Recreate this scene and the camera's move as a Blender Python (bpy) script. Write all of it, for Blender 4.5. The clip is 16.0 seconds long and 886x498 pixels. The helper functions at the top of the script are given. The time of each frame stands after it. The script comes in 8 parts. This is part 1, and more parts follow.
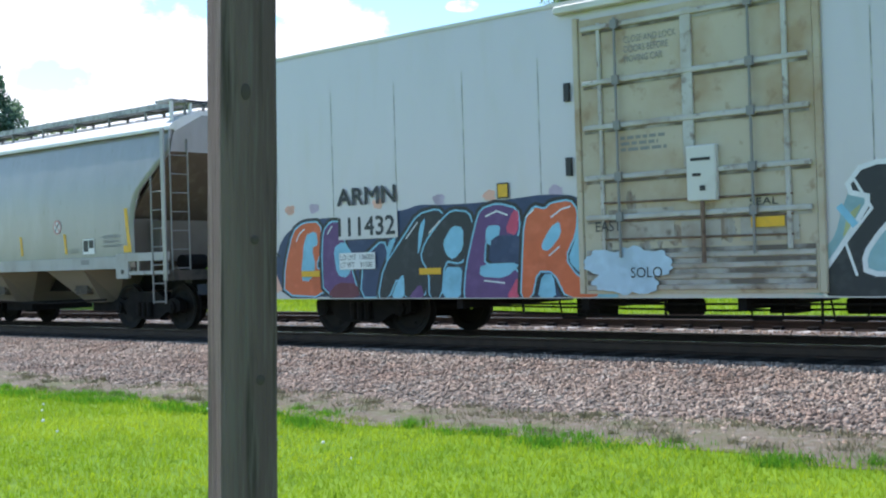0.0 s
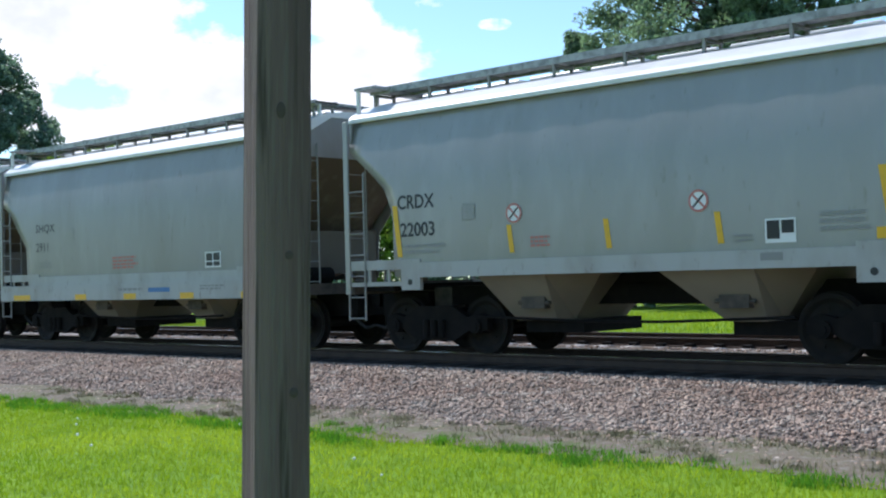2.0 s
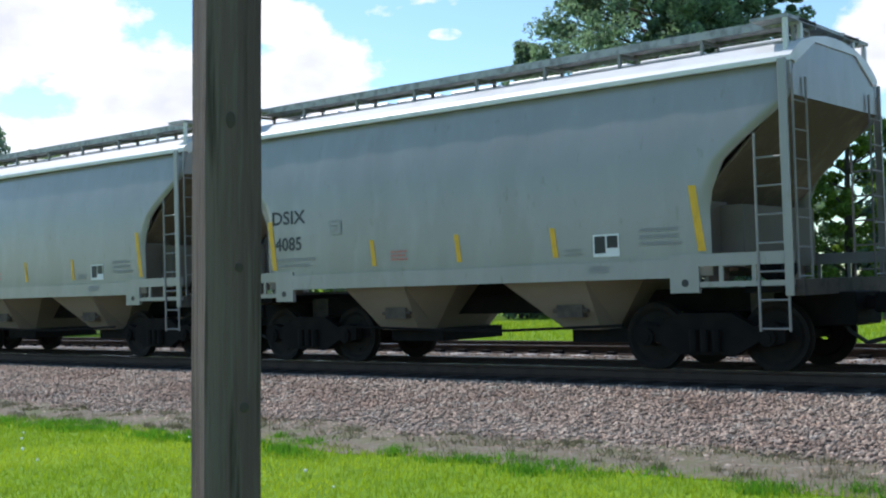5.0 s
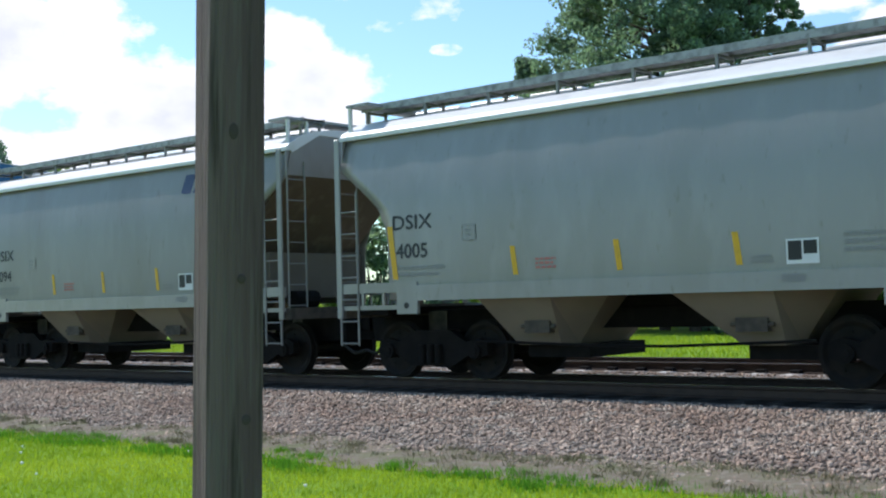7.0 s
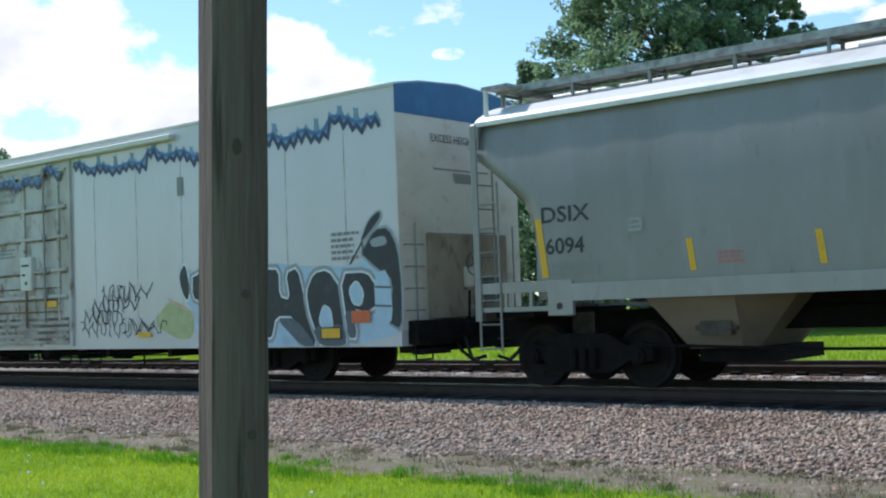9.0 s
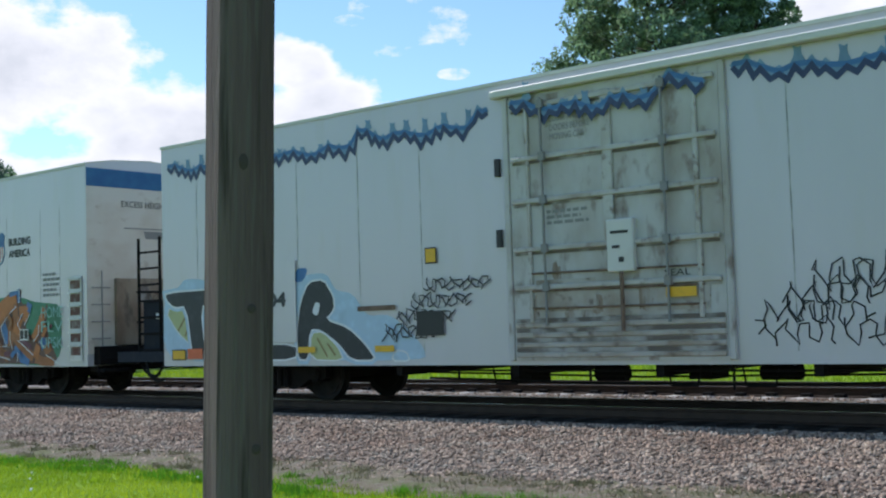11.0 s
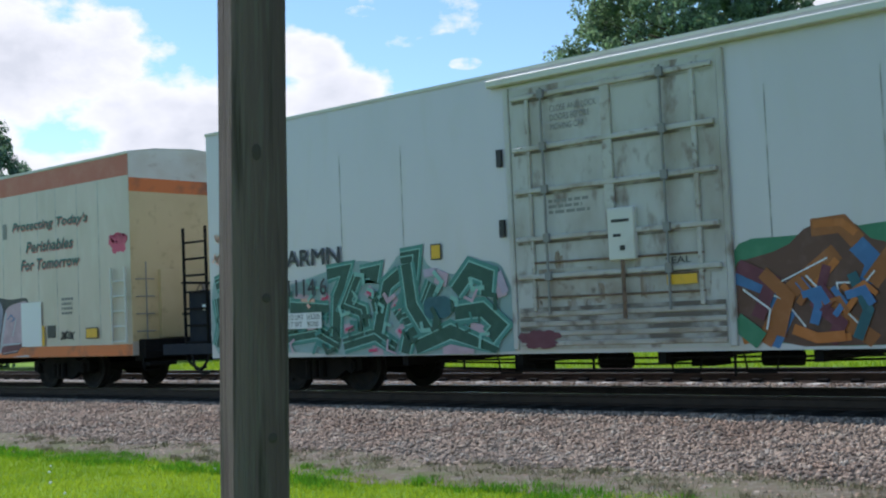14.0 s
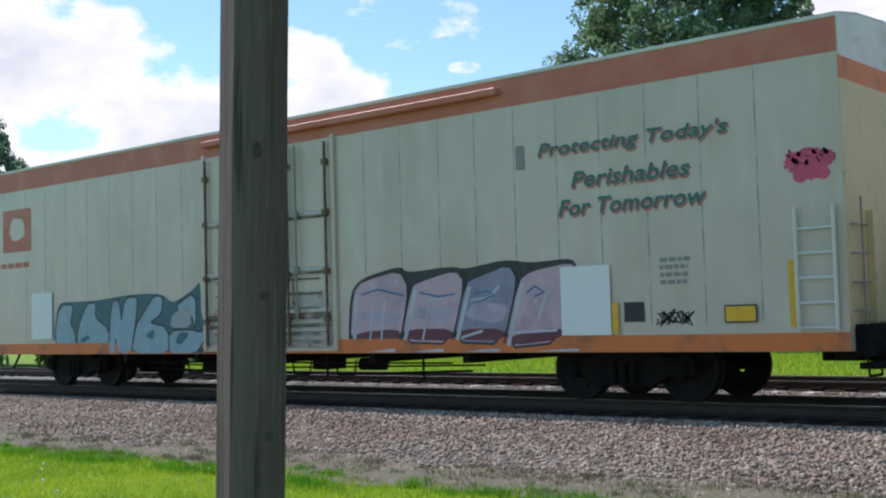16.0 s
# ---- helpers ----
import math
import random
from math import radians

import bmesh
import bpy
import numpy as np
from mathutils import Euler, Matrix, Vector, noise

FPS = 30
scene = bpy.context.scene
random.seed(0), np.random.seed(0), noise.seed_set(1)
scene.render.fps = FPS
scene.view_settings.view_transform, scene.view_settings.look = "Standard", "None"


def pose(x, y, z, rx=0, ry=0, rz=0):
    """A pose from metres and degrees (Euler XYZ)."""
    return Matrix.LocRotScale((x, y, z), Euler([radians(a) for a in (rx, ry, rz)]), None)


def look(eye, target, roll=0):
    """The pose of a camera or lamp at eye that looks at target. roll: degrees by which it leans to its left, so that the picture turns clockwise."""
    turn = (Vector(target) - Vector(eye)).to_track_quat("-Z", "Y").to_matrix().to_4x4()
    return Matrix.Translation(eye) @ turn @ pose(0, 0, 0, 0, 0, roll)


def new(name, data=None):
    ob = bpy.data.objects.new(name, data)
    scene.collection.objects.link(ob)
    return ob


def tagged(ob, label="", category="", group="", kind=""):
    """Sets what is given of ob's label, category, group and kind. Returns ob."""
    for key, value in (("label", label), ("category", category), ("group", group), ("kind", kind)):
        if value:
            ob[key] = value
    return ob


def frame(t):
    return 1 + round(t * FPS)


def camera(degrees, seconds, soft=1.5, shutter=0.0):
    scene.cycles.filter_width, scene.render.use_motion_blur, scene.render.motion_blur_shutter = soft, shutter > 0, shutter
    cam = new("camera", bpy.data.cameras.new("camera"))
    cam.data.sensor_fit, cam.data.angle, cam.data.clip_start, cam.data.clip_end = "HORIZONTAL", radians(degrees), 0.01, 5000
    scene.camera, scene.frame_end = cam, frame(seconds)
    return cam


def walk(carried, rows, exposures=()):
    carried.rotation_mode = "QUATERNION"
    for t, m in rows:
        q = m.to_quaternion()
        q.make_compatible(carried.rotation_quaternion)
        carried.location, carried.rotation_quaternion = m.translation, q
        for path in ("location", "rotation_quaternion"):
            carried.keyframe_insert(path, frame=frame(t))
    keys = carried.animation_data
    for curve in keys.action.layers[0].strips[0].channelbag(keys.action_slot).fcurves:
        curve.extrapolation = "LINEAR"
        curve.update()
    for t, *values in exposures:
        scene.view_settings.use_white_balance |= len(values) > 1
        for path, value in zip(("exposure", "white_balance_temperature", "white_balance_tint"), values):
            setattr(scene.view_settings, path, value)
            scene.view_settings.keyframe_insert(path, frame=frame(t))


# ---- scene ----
cam = camera(40.80, 16.0, soft=2.15)

PATH = [
    (0.0, pose(-0.002, 0.017, 1.248, 90.497, 1.763, 40.514)),
    (0.5, pose(0.005, 0.006, 1.243, 90.876, 1.769, 40.828)),
    (1.0, pose(0.009, 0.004, 1.242, 90.799, 1.683, 41.188)),
    (1.5, pose(0.013, -0.006, 1.236, 90.936, 1.454, 41.584)),
    (2.0, pose(0.025, -0.011, 1.244, 91.389, 1.476, 42.040)),
    (2.5, pose(0.029, -0.020, 1.251, 91.306, 1.647, 42.230)),
    (3.0, pose(0.024, -0.010, 1.241, 91.071, 1.844, 41.752)),
    (3.5, pose(0.026, -0.013, 1.242, 90.681, 2.178, 41.397)),
    (6.0, pose(-0.012, 0.021, 1.252, 92.672, 1.291, 39.068)),
    (6.5, pose(-0.008, 0.012, 1.249, 92.979, 1.512, 39.597)),
    (7.0, pose(-0.007, 0.010, 1.243, 92.505, 1.581, 39.698)),
    (7.5, pose(-0.001, 0.011, 1.241, 92.785, 1.953, 39.605)),
    (8.0, pose(-0.002, 0.010, 1.261, 92.594, 1.876, 39.799)),
    (8.5, pose(-0.002, 0.008, 1.252, 92.912, 1.954, 39.887)),
    (9.0, pose(-0.005, 0.009, 1.262, 92.709, 2.131, 39.923)),
    (9.5, pose(-0.003, 0.013, 1.274, 92.904, 2.068, 39.939)),
    (12.0, pose(-0.001, -0.003, 1.239, 93.933, 1.941, 40.417)),
    (12.5, pose(0.002, -0.002, 1.238, 93.618, 2.458, 40.602)),
    (13.0, pose(-0.000, -0.000, 1.245, 93.215, 2.384, 40.633)),
    (13.5, pose(0.003, -0.004, 1.248, 93.210, 2.164, 40.851)),
    (14.0, pose(0.004, -0.002, 1.248, 93.206, 2.474, 40.831)),
    (14.5, pose(0.001, 0.004, 1.251, 92.728, 2.403, 40.604)),
    (15.0, pose(-0.002, 0.002, 1.240, 93.111, 2.087, 40.308)),
    (15.5, pose(-0.001, 0.001, 1.240, 93.284, 1.610, 40.439)),
    (16.0, pose(-0.002, -0.006, 1.243, 93.360, 1.603, 40.594)),
]
EXPOSURES = [(0.0, 0.19, 6140, 18), (1.0, 0.07, 6140, 18), (2.0, -0.1, 6040, 17), (3.5, -0.17, 6090, 17), (6.0, -0.19, 6190, 15), (9.5, -0.17, 6190, 15), (12.0, -0.48, 6140, 14), (14.0, -0.4, 6140, 15), (16.0, -0.32, 6240, 17)]
walk(cam, PATH, EXPOSURES)

# ---- light: high sun along the track from the train's tail, a bright broken sky ----
SUN_EL, SUN_AZ = 53.0, 274.0          # degrees; azimuth clockwise from +y
sun_dir = Vector((math.sin(radians(SUN_AZ)) * math.cos(radians(SUN_EL)), math.cos(radians(SUN_AZ)) * math.cos(radians(SUN_EL)), math.sin(radians(SUN_EL))))
sun_data = bpy.data.lights.new("sun", "SUN")
sun_data.energy, sun_data.angle, sun_data.color = 4.9, radians(0.53), (1.0, 0.96, 0.88)
sun = new("sun", sun_data)
sun.matrix_world = look(sun_dir * 80, (0, 0, 0))


def make_world():
    """Blue sky with fair-weather clouds."""
    w = bpy.data.worlds.new("sky")
    w.use_nodes = True
    scene.world = w
    nt = w.node_tree
    n, l = nt.nodes, nt.links
    n.clear()
    out, bg = n.new("ShaderNodeOutputWorld"), n.new("ShaderNodeBackground")
    sky = n.new("ShaderNodeTexSky")
    sky.sky_type, sky.sun_disc = "NISHITA", False
    sky.sun_elevation, sky.sun_rotation = radians(SUN_EL), radians(SUN_AZ)
    sky.air_density, sky.dust_density, sky.ozone_density = 1.0, 0.3, 1.0
    gain = n.new("ShaderNodeVectorMath")
    gain.operation = "MULTIPLY"
    gain.inputs[1].default_value = (0.172, 0.208, 0.206)
    l.new(sky.outputs[0], gain.inputs[0])
    tc, sep = n.new("ShaderNodeTexCoord"), n.new("ShaderNodeSeparateXYZ")
    l.new(tc.outputs["Generated"], sep.inputs[0])

    def m(op, a, b=0.0):
        k = n.new("ShaderNodeMath")
        k.operation = op
        for s, v in zip(k.inputs, (a, b)):
            if isinstance(v, (int, float)):
                s.default_value = v
            else:
                l.new(v, s)
        return k.outputs[0]

    az = m("MULTIPLY", m("ARCTAN2", m("MULTIPLY", sep.outputs[0], -1.0), sep.outputs[1]), 57.2958)
    el = m("MULTIPLY", m("ARCSINE", sep.outputs[2]), 57.2958)
    big, small = n.new("ShaderNodeTexNoise"), n.new("ShaderNodeTexNoise")
    big.inputs["Scale"].default_value, big.inputs["Detail"].default_value = 5.0, 3.0
    small.inputs["Scale"].default_value, small.inputs["Detail"].default_value, small.inputs["Roughness"].default_value = 17.0, 6.0, 0.6
    flat = n.new("ShaderNodeMapping")
    flat.inputs["Scale"].default_value = (1.0, 1.0, 1.7)
    l.new(tc.outputs["Generated"], flat.inputs[0])
    l.new(flat.outputs[0], big.inputs["Vector"])
    l.new(flat.outputs[0], small.inputs["Vector"])
    cover = m("MULTIPLY", m("SUBTRACT", big.outputs[0], 0.66), 3.0)
    for a, e, ra, re in CLOUDS:
        r = m("SQRT", m("ADD", m("POWER", m("DIVIDE", m("ABSOLUTE", m("SUBTRACT", az, a)), ra), 2.0), m("POWER", m("DIVIDE", m("ABSOLUTE", m("SUBTRACT", el, e)), re), 2.0)))
        cover = m("MAXIMUM", cover, m("MINIMUM", m("SUBTRACT", 1.0, r), 0.08 + 0.22 * re))
    cover = m("ADD", cover, m("MULTIPLY", m("SUBTRACT", small.outputs[0], 0.5), 1.7))
    ramp = n.new("ShaderNodeValToRGB")
    ramp.color_ramp.elements[0].position, ramp.color_ramp.elements[1].position = 0.04, 0.30
    l.new(cover, ramp.inputs[0])
    # cloud body: white, greyer where thick
    shade = n.new("ShaderNodeValToRGB")
    shade.color_ramp.elements[0].position, shade.color_ramp.elements[0].color = 0.25, (1.35, 1.36, 1.38, 1)
    shade.color_ramp.elements[1].position, shade.color_ramp.elements[1].color = 0.95, (0.98, 1.02, 1.08, 1)
    l.new(cover, shade.inputs[0])
    mix = n.new("ShaderNodeMix")
    mix.data_type = "RGBA"
    l.new(ramp.outputs[0], mix.inputs["Factor"])
    l.new(gain.outputs[0], mix.inputs[6])
    l.new(shade.outputs[0], mix.inputs[7])
    l.new(mix.outputs[2], bg.inputs[0])
    l.new(bg.outputs[0], out.inputs[0])


# clouds: bearing left of +y and height in degrees, and their half sizes
CLOUDS = [(60.5, 12.5, 7.5, 3.4), (53.0, 9.6, 6.0, 2.6), (45.8, 9.8, 3.6, 2.6), (47.0, 12.6, 2.6, 1.6), (58.0, 7.2, 6.5, 1.3), (44.2, 14.6, 0.9, 0.32),
          (39.2, 12.0, 0.9, 0.32), (63.0, 9.0, 3.0, 1.6), (19.0, 10.5, 2.6, 2.6), (21.0, 14.0, 3.0, 2.0), (49.5, 7.4, 3.0, 0.9)]
make_world()


# ---- materials ----
def mat(name, base, rough=0.6, metal=0.0, spots=(), bump=0.0, bump_scale=40.0, scale=(1, 1, 1), random=0.0, specular=0.5):
    """A surface: base colour; spots: (colour, noise scale, from, to, strength) laid over it; fine relief; random: lightness that varies from piece to piece."""
    ma = bpy.data.materials.new(name)
    ma.use_nodes = True
    nt = ma.node_tree
    n, l = nt.nodes, nt.links
    b = n["Principled BSDF"]
    b.inputs["Roughness"].default_value, b.inputs["Metallic"].default_value = rough, metal
    b.inputs["Specular IOR Level"].default_value = specular
    tc, mp = n.new("ShaderNodeTexCoord"), n.new("ShaderNodeMapping")
    mp.inputs["Scale"].default_value = scale
    l.new(tc.outputs["Object"], mp.inputs[0])
    col = n.new("ShaderNodeRGB").outputs[0]
    col.default_value = (*base, 1)
    for k, (c, s, lo, hi, amount) in enumerate(spots):
        no, ra, mx = n.new("ShaderNodeTexNoise"), n.new("ShaderNodeMapRange"), n.new("ShaderNodeMix")
        no.inputs["Scale"].default_value, no.inputs["Detail"].default_value = s, 5.0
        no.noise_dimensions = "4D"
        no.inputs["W"].default_value = k * 3.7 + len(name)
        ra.inputs["From Min"].default_value, ra.inputs["From Max"].default_value, ra.inputs["To Max"].default_value = lo, hi, amount
        mx.data_type = "RGBA"
        l.new(mp.outputs[0], no.inputs["Vector"])
        l.new(no.outputs[0], ra.inputs[0])
        l.new(ra.outputs[0], mx.inputs["Factor"])
        l.new(col, mx.inputs[6])
        mx.inputs[7].default_value = (*c, 1)
        col = mx.outputs[2]
    if random:
        oi, geo, ad, ra, hsv = n.new("ShaderNodeObjectInfo"), n.new("ShaderNodeNewGeometry"), n.new("ShaderNodeMath"), n.new("ShaderNodeMapRange"), n.new("ShaderNodeHueSaturation")
        fr = n.new("ShaderNodeMath")
        fr.operation = "FRACT"
        l.new(oi.outputs["Random"], ad.inputs[0])
        l.new(geo.outputs["Random Per Island"], ad.inputs[1])
        l.new(ad.outputs[0], fr.inputs[0])
        l.new(fr.outputs[0], ra.inputs[0])
        ra.inputs["To Min"].default_value, ra.inputs["To Max"].default_value = 1 - random, 1 + random
        l.new(ra.outputs[0], hsv.inputs["Value"])
        l.new(col, hsv.inputs["Color"])
        col = hsv.outputs[0]
    l.new(col, b.inputs["Base Color"])
    if bump:
        no, bp = n.new("ShaderNodeTexNoise"), n.new("ShaderNodeBump")
        no.inputs["Scale"].default_value, no.inputs["Detail"].default_value = bump_scale, 4.0
        l.new(mp.outputs[0], no.inputs["Vector"])
        bp.inputs["Strength"].default_value, bp.inputs["Distance"].default_value = bump, 0.02
        l.new(no.outputs[0], bp.inputs["Height"])
        l.new(bp.outputs[0], b.inputs["Normal"])
    return ma


GRASS = mat("grass", (0.15, 0.27, 0.015), 0.85, spots=[((0.22, 0.34, 0.02), 0.5, 0.42, 0.62, 0.7), ((0.09, 0.18, 0.01), 3.0, 0.5, 0.7, 0.7)], bump=0.5, bump_scale=60, specular=0.2)
BLADE = mat("grass_blade", (0.225, 0.33, 0.018), 0.6, spots=[((0.335, 0.42, 0.03), 0.45, 0.42, 0.62, 0.8), ((0.13, 0.25, 0.01), 2.2, 0.5, 0.7, 0.6)], random=0.07, specular=0.25)
TUFT = mat("tuft_blade", (0.09, 0.24, 0.02), 0.6, random=0.3, specular=0.25)
DRY = mat("dry_weed", (0.25, 0.22, 0.11), 0.8, random=0.35)
BALLAST = mat("ballast_bed", (0.14, 0.115, 0.09), 0.9, spots=[((0.10, 0.085, 0.075), 14, 0.45, 0.65, 0.8), ((0.34, 0.30, 0.28), 22, 0.55, 0.7, 0.7), ((0.22, 0.14, 0.10), 0.7, 0.5, 0.7, 0.4)], bump=1.0, bump_scale=18)
STONE = mat("ballast_stone", (0.385, 0.285, 0.215), 0.85, spots=[((0.24, 0.145, 0.10), 0.8, 0.45, 0.65, 0.6), ((0.47, 0.43, 0.36), 5, 0.5, 0.7, 0.6)], random=0.45, bump=0.3, bump_scale=50)
VERGE = mat("verge_soil", (0.165, 0.135, 0.092), 0.95, spots=[((0.25, 0.225, 0.19), 9, 0.5, 0.65, 0.8), ((0.12, 0.14, 0.05), 2.5, 0.48, 0.65, 0.7)], bump=0.9, bump_scale=35)
# Near-black gravel: shade under the train is painted into the colour.
SHADED_GRAVEL = mat("oily_gravel", (0.022, 0.019, 0.016), 0.9, spots=[((0.045, 0.038, 0.03), 9, 0.5, 0.68, 0.7)], bump=1.0, bump_scale=22, specular=0.2)
RAIL = mat("rail_rust", (0.058, 0.036, 0.026), 0.75, 0.2, spots=[((0.03, 0.02, 0.015), 6, 0.45, 0.65, 0.7)], bump=0.2)
RAIL_TOP = mat("rail_head", (0.55, 0.55, 0.56), 0.25, 1.0, spots=[((0.3, 0.27, 0.25), 5, 0.5, 0.7, 0.5)])
CONCRETE = mat("concrete_tie", (0.52, 0.49, 0.45), 0.85, spots=[((0.26, 0.21, 0.18), 5, 0.45, 0.65, 0.7)], bump=0.4, random=0.12)
TIMBER = mat("timber_tie", (0.028, 0.023, 0.019), 0.9, spots=[((0.05, 0.04, 0.03), 6, 0.45, 0.65, 0.7)], bump=0.6, scale=(6, 1, 1), random=0.2)
HOPPER = mat("hopper_paint", (0.285, 0.285, 0.282), 0.24, spots=[((0.235, 0.228, 0.21), 0.9, 0.42, 0.7, 0.6), ((0.335, 0.335, 0.33), 4, 0.5, 0.72, 0.5), ((0.17, 0.15, 0.12), 11, 0.63, 0.75, 0.45)], bump=0.05, bump_scale=3, scale=(1, 1, 0.35), specular=0.7)
HOPPER_WORN = mat("hopper_paint_aged", (0.255, 0.252, 0.245), 0.32, spots=[((0.20, 0.187, 0.165), 0.9, 0.42, 0.7, 0.65), ((0.30, 0.30, 0.295), 4, 0.5, 0.72, 0.5), ((0.15, 0.125, 0.10), 11, 0.62, 0.75, 0.5)], bump=0.06, bump_scale=3, scale=(1, 1, 0.3))
# Roof much lighter than the sides: sunlight on top is put into its colour.
HOPPER_ROOF_LIT = mat("hopper_roof", (0.72, 0.72, 0.71), 0.35, spots=[((0.5, 0.49, 0.46), 2, 0.5, 0.7, 0.5)])
# Brown-stained end sheet, darkened further: shade between the cars is in the colour.
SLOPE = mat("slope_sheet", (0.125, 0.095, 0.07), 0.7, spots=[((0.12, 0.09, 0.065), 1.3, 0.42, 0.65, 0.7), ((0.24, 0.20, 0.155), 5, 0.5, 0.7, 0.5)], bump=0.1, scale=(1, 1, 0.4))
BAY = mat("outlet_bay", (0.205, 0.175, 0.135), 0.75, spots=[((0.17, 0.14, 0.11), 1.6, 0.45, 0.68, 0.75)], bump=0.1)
SILL_WHITE = mat("sill_white", (0.62, 0.62, 0.58), 0.5, spots=[((0.42, 0.38, 0.32), 2, 0.5, 0.72, 0.6)])
SILL_GREY = mat("sill_dirty_white", (0.40, 0.40, 0.385), 0.55, spots=[((0.28, 0.255, 0.22), 2, 0.45, 0.7, 0.7), ((0.16, 0.13, 0.10), 9, 0.6, 0.72, 0.6)], scale=(1, 1, 0.5))
BLACK = mat("running_gear", (0.0065, 0.006, 0.006), 0.85, spots=[((0.013, 0.011, 0.010), 5, 0.45, 0.65, 0.8)], bump=0.3, specular=0.2)
WHEEL = mat("wheel_steel", (0.009, 0.008, 0.0075), 0.75, 0.0, spots=[((0.018, 0.013, 0.010), 6, 0.45, 0.65, 0.8)], specular=0.25)
GRATE = mat("galvanised_grating", (0.36, 0.365, 0.37), 0.55, 0.4, spots=[((0.09, 0.09, 0.09), 8, 0.45, 0.65, 0.6)])
WHITE_CAR = mat("reefer_white", (0.545, 0.522, 0.56), 0.26, spots=[((0.47, 0.465, 0.455), 0.8, 0.45, 0.7, 0.6), ((0.50, 0.47, 0.43), 3, 0.55, 0.75, 0.4)], bump=0.04, bump_scale=2, scale=(1, 1, 0.25), specular=0.95)
WHITE_END = mat("reefer_end", (0.66, 0.62, 0.55), 0.5, spots=[((0.50, 0.40, 0.30), 1.0, 0.45, 0.7, 0.6), ((0.40, 0.30, 0.22), 4, 0.58, 0.75, 0.6)], bump=0.06, bump_scale=3, scale=(1, 1, 1.5))
DOOR_WHITE = mat("door_white", (0.50, 0.49, 0.47), 0.5, spots=[((0.30, 0.25, 0.20), 1.5, 0.42, 0.66, 0.75), ((0.17, 0.11, 0.08), 5, 0.54, 0.70, 0.8)], bump=0.06, scale=(1, 1, 0.5))
DOOR_RIB = mat("door_rib_paint", (0.50, 0.49, 0.46), 0.5, spots=[((0.32, 0.26, 0.2), 1.7, 0.45, 0.66, 0.7), ((0.16, 0.10, 0.07), 7, 0.56, 0.70, 0.8)])
# Dark dirt colour, which also paints the shade below the door ribs.
GRIME_SHADE = mat("black_grime", (0.14, 0.115, 0.095), 0.8, spots=[((0.42, 0.40, 0.37), 2.5, 0.46, 0.60, 0.9)])
DOOR_FOOT = mat("door_foot_rust", (0.45, 0.42, 0.375), 0.65, spots=[((0.27, 0.20, 0.14), 1.6, 0.46, 0.66, 0.8), ((0.12, 0.085, 0.065), 6, 0.56, 0.70, 0.8)])
END_PANEL = mat("end_panel_stained", (0.34, 0.275, 0.205), 0.65, spots=[((0.20, 0.13, 0.085), 1.6, 0.42, 0.64, 0.8), ((0.09, 0.07, 0.055), 5, 0.54, 0.70, 0.8)], bump=0.08, scale=(1, 1, 0.5))
DRIP = mat("rust_drip", (0.27, 0.20, 0.145), 0.7, spots=[((0.42, 0.40, 0.37), 3, 0.42, 0.6, 0.8), ((0.12, 0.075, 0.05), 9, 0.55, 0.68, 0.8)], scale=(2, 1, 0.6))
DOOR_CREAM = mat("door_stained", (0.50, 0.435, 0.33), 0.5, spots=[((0.36, 0.24, 0.13), 1.2, 0.42, 0.66, 0.85), ((0.26, 0.15, 0.08), 5, 0.58, 0.74, 0.8)], bump=0.06)
CREAM = mat("cream_side", (0.55, 0.46, 0.385), 0.38, spots=[((0.40, 0.35, 0.26), 0.9, 0.42, 0.68, 0.8), ((0.60, 0.56, 0.48), 3, 0.5, 0.72, 0.5)], bump=0.25, bump_scale=1.2, scale=(1, 1, 0.4), specular=0.8)
CREAM_END = mat("cream_end", (0.62, 0.48, 0.27), 0.55, spots=[((0.50, 0.36, 0.18), 1.1, 0.45, 0.7, 0.6), ((0.35, 0.24, 0.13), 5, 0.58, 0.75, 0.6)], bump=0.08)
RED_BAND = mat("faded_red_band", (0.50, 0.14, 0.09), 0.55, spots=[((0.58, 0.25, 0.17), 2, 0.45, 0.68, 0.6)])
ORANGE = mat("orange_sill", (0.66, 0.17, 0.04), 0.55, spots=[((0.22, 0.09, 0.05), 2, 0.5, 0.68, 0.8)])
BLUE_BAND = mat("blue_band", (0.008, 0.10, 0.26), 0.45, spots=[((0.02, 0.15, 0.32), 3, 0.45, 0.65, 0.6)])
SEAM = mat("panel_seam", (0.27, 0.27, 0.26), 0.6, spots=[((0.5, 0.5, 0.48), 3, 0.45, 0.6, 0.9)])
GREY_METAL = mat("grey_steel", (0.22, 0.22, 0.215), 0.5, spots=[((0.28, 0.22, 0.17), 6, 0.5, 0.7, 0.6)])
NAVY_BOX = mat("machinery_navy", (0.010, 0.014, 0.025), 0.7, spots=[((0.02, 0.022, 0.03), 4, 0.45, 0.65, 0.7)], specular=0.25)
YELLOW = mat("yellow_reflector", (0.75, 0.42, 0.015), 0.45, spots=[((0.5, 0.28, 0.03), 9, 0.5, 0.7, 0.5)])
LETTER = mat("letter_black", (0.03, 0.033, 0.04), 0.55, spots=[((0.2, 0.2, 0.2), 9, 0.58, 0.72, 0.5)])
LETTER_FAINT = mat("letter_grey", (0.24, 0.24, 0.23), 0.6)
LETTER_RED = mat("letter_red", (0.48, 0.16, 0.14), 0.6)
LETTER_GREEN = mat("letter_green", (0.035, 0.15, 0.14), 0.6)
PANEL_BLACK = mat("panel_black", (0.02, 0.02, 0.022), 0.5)
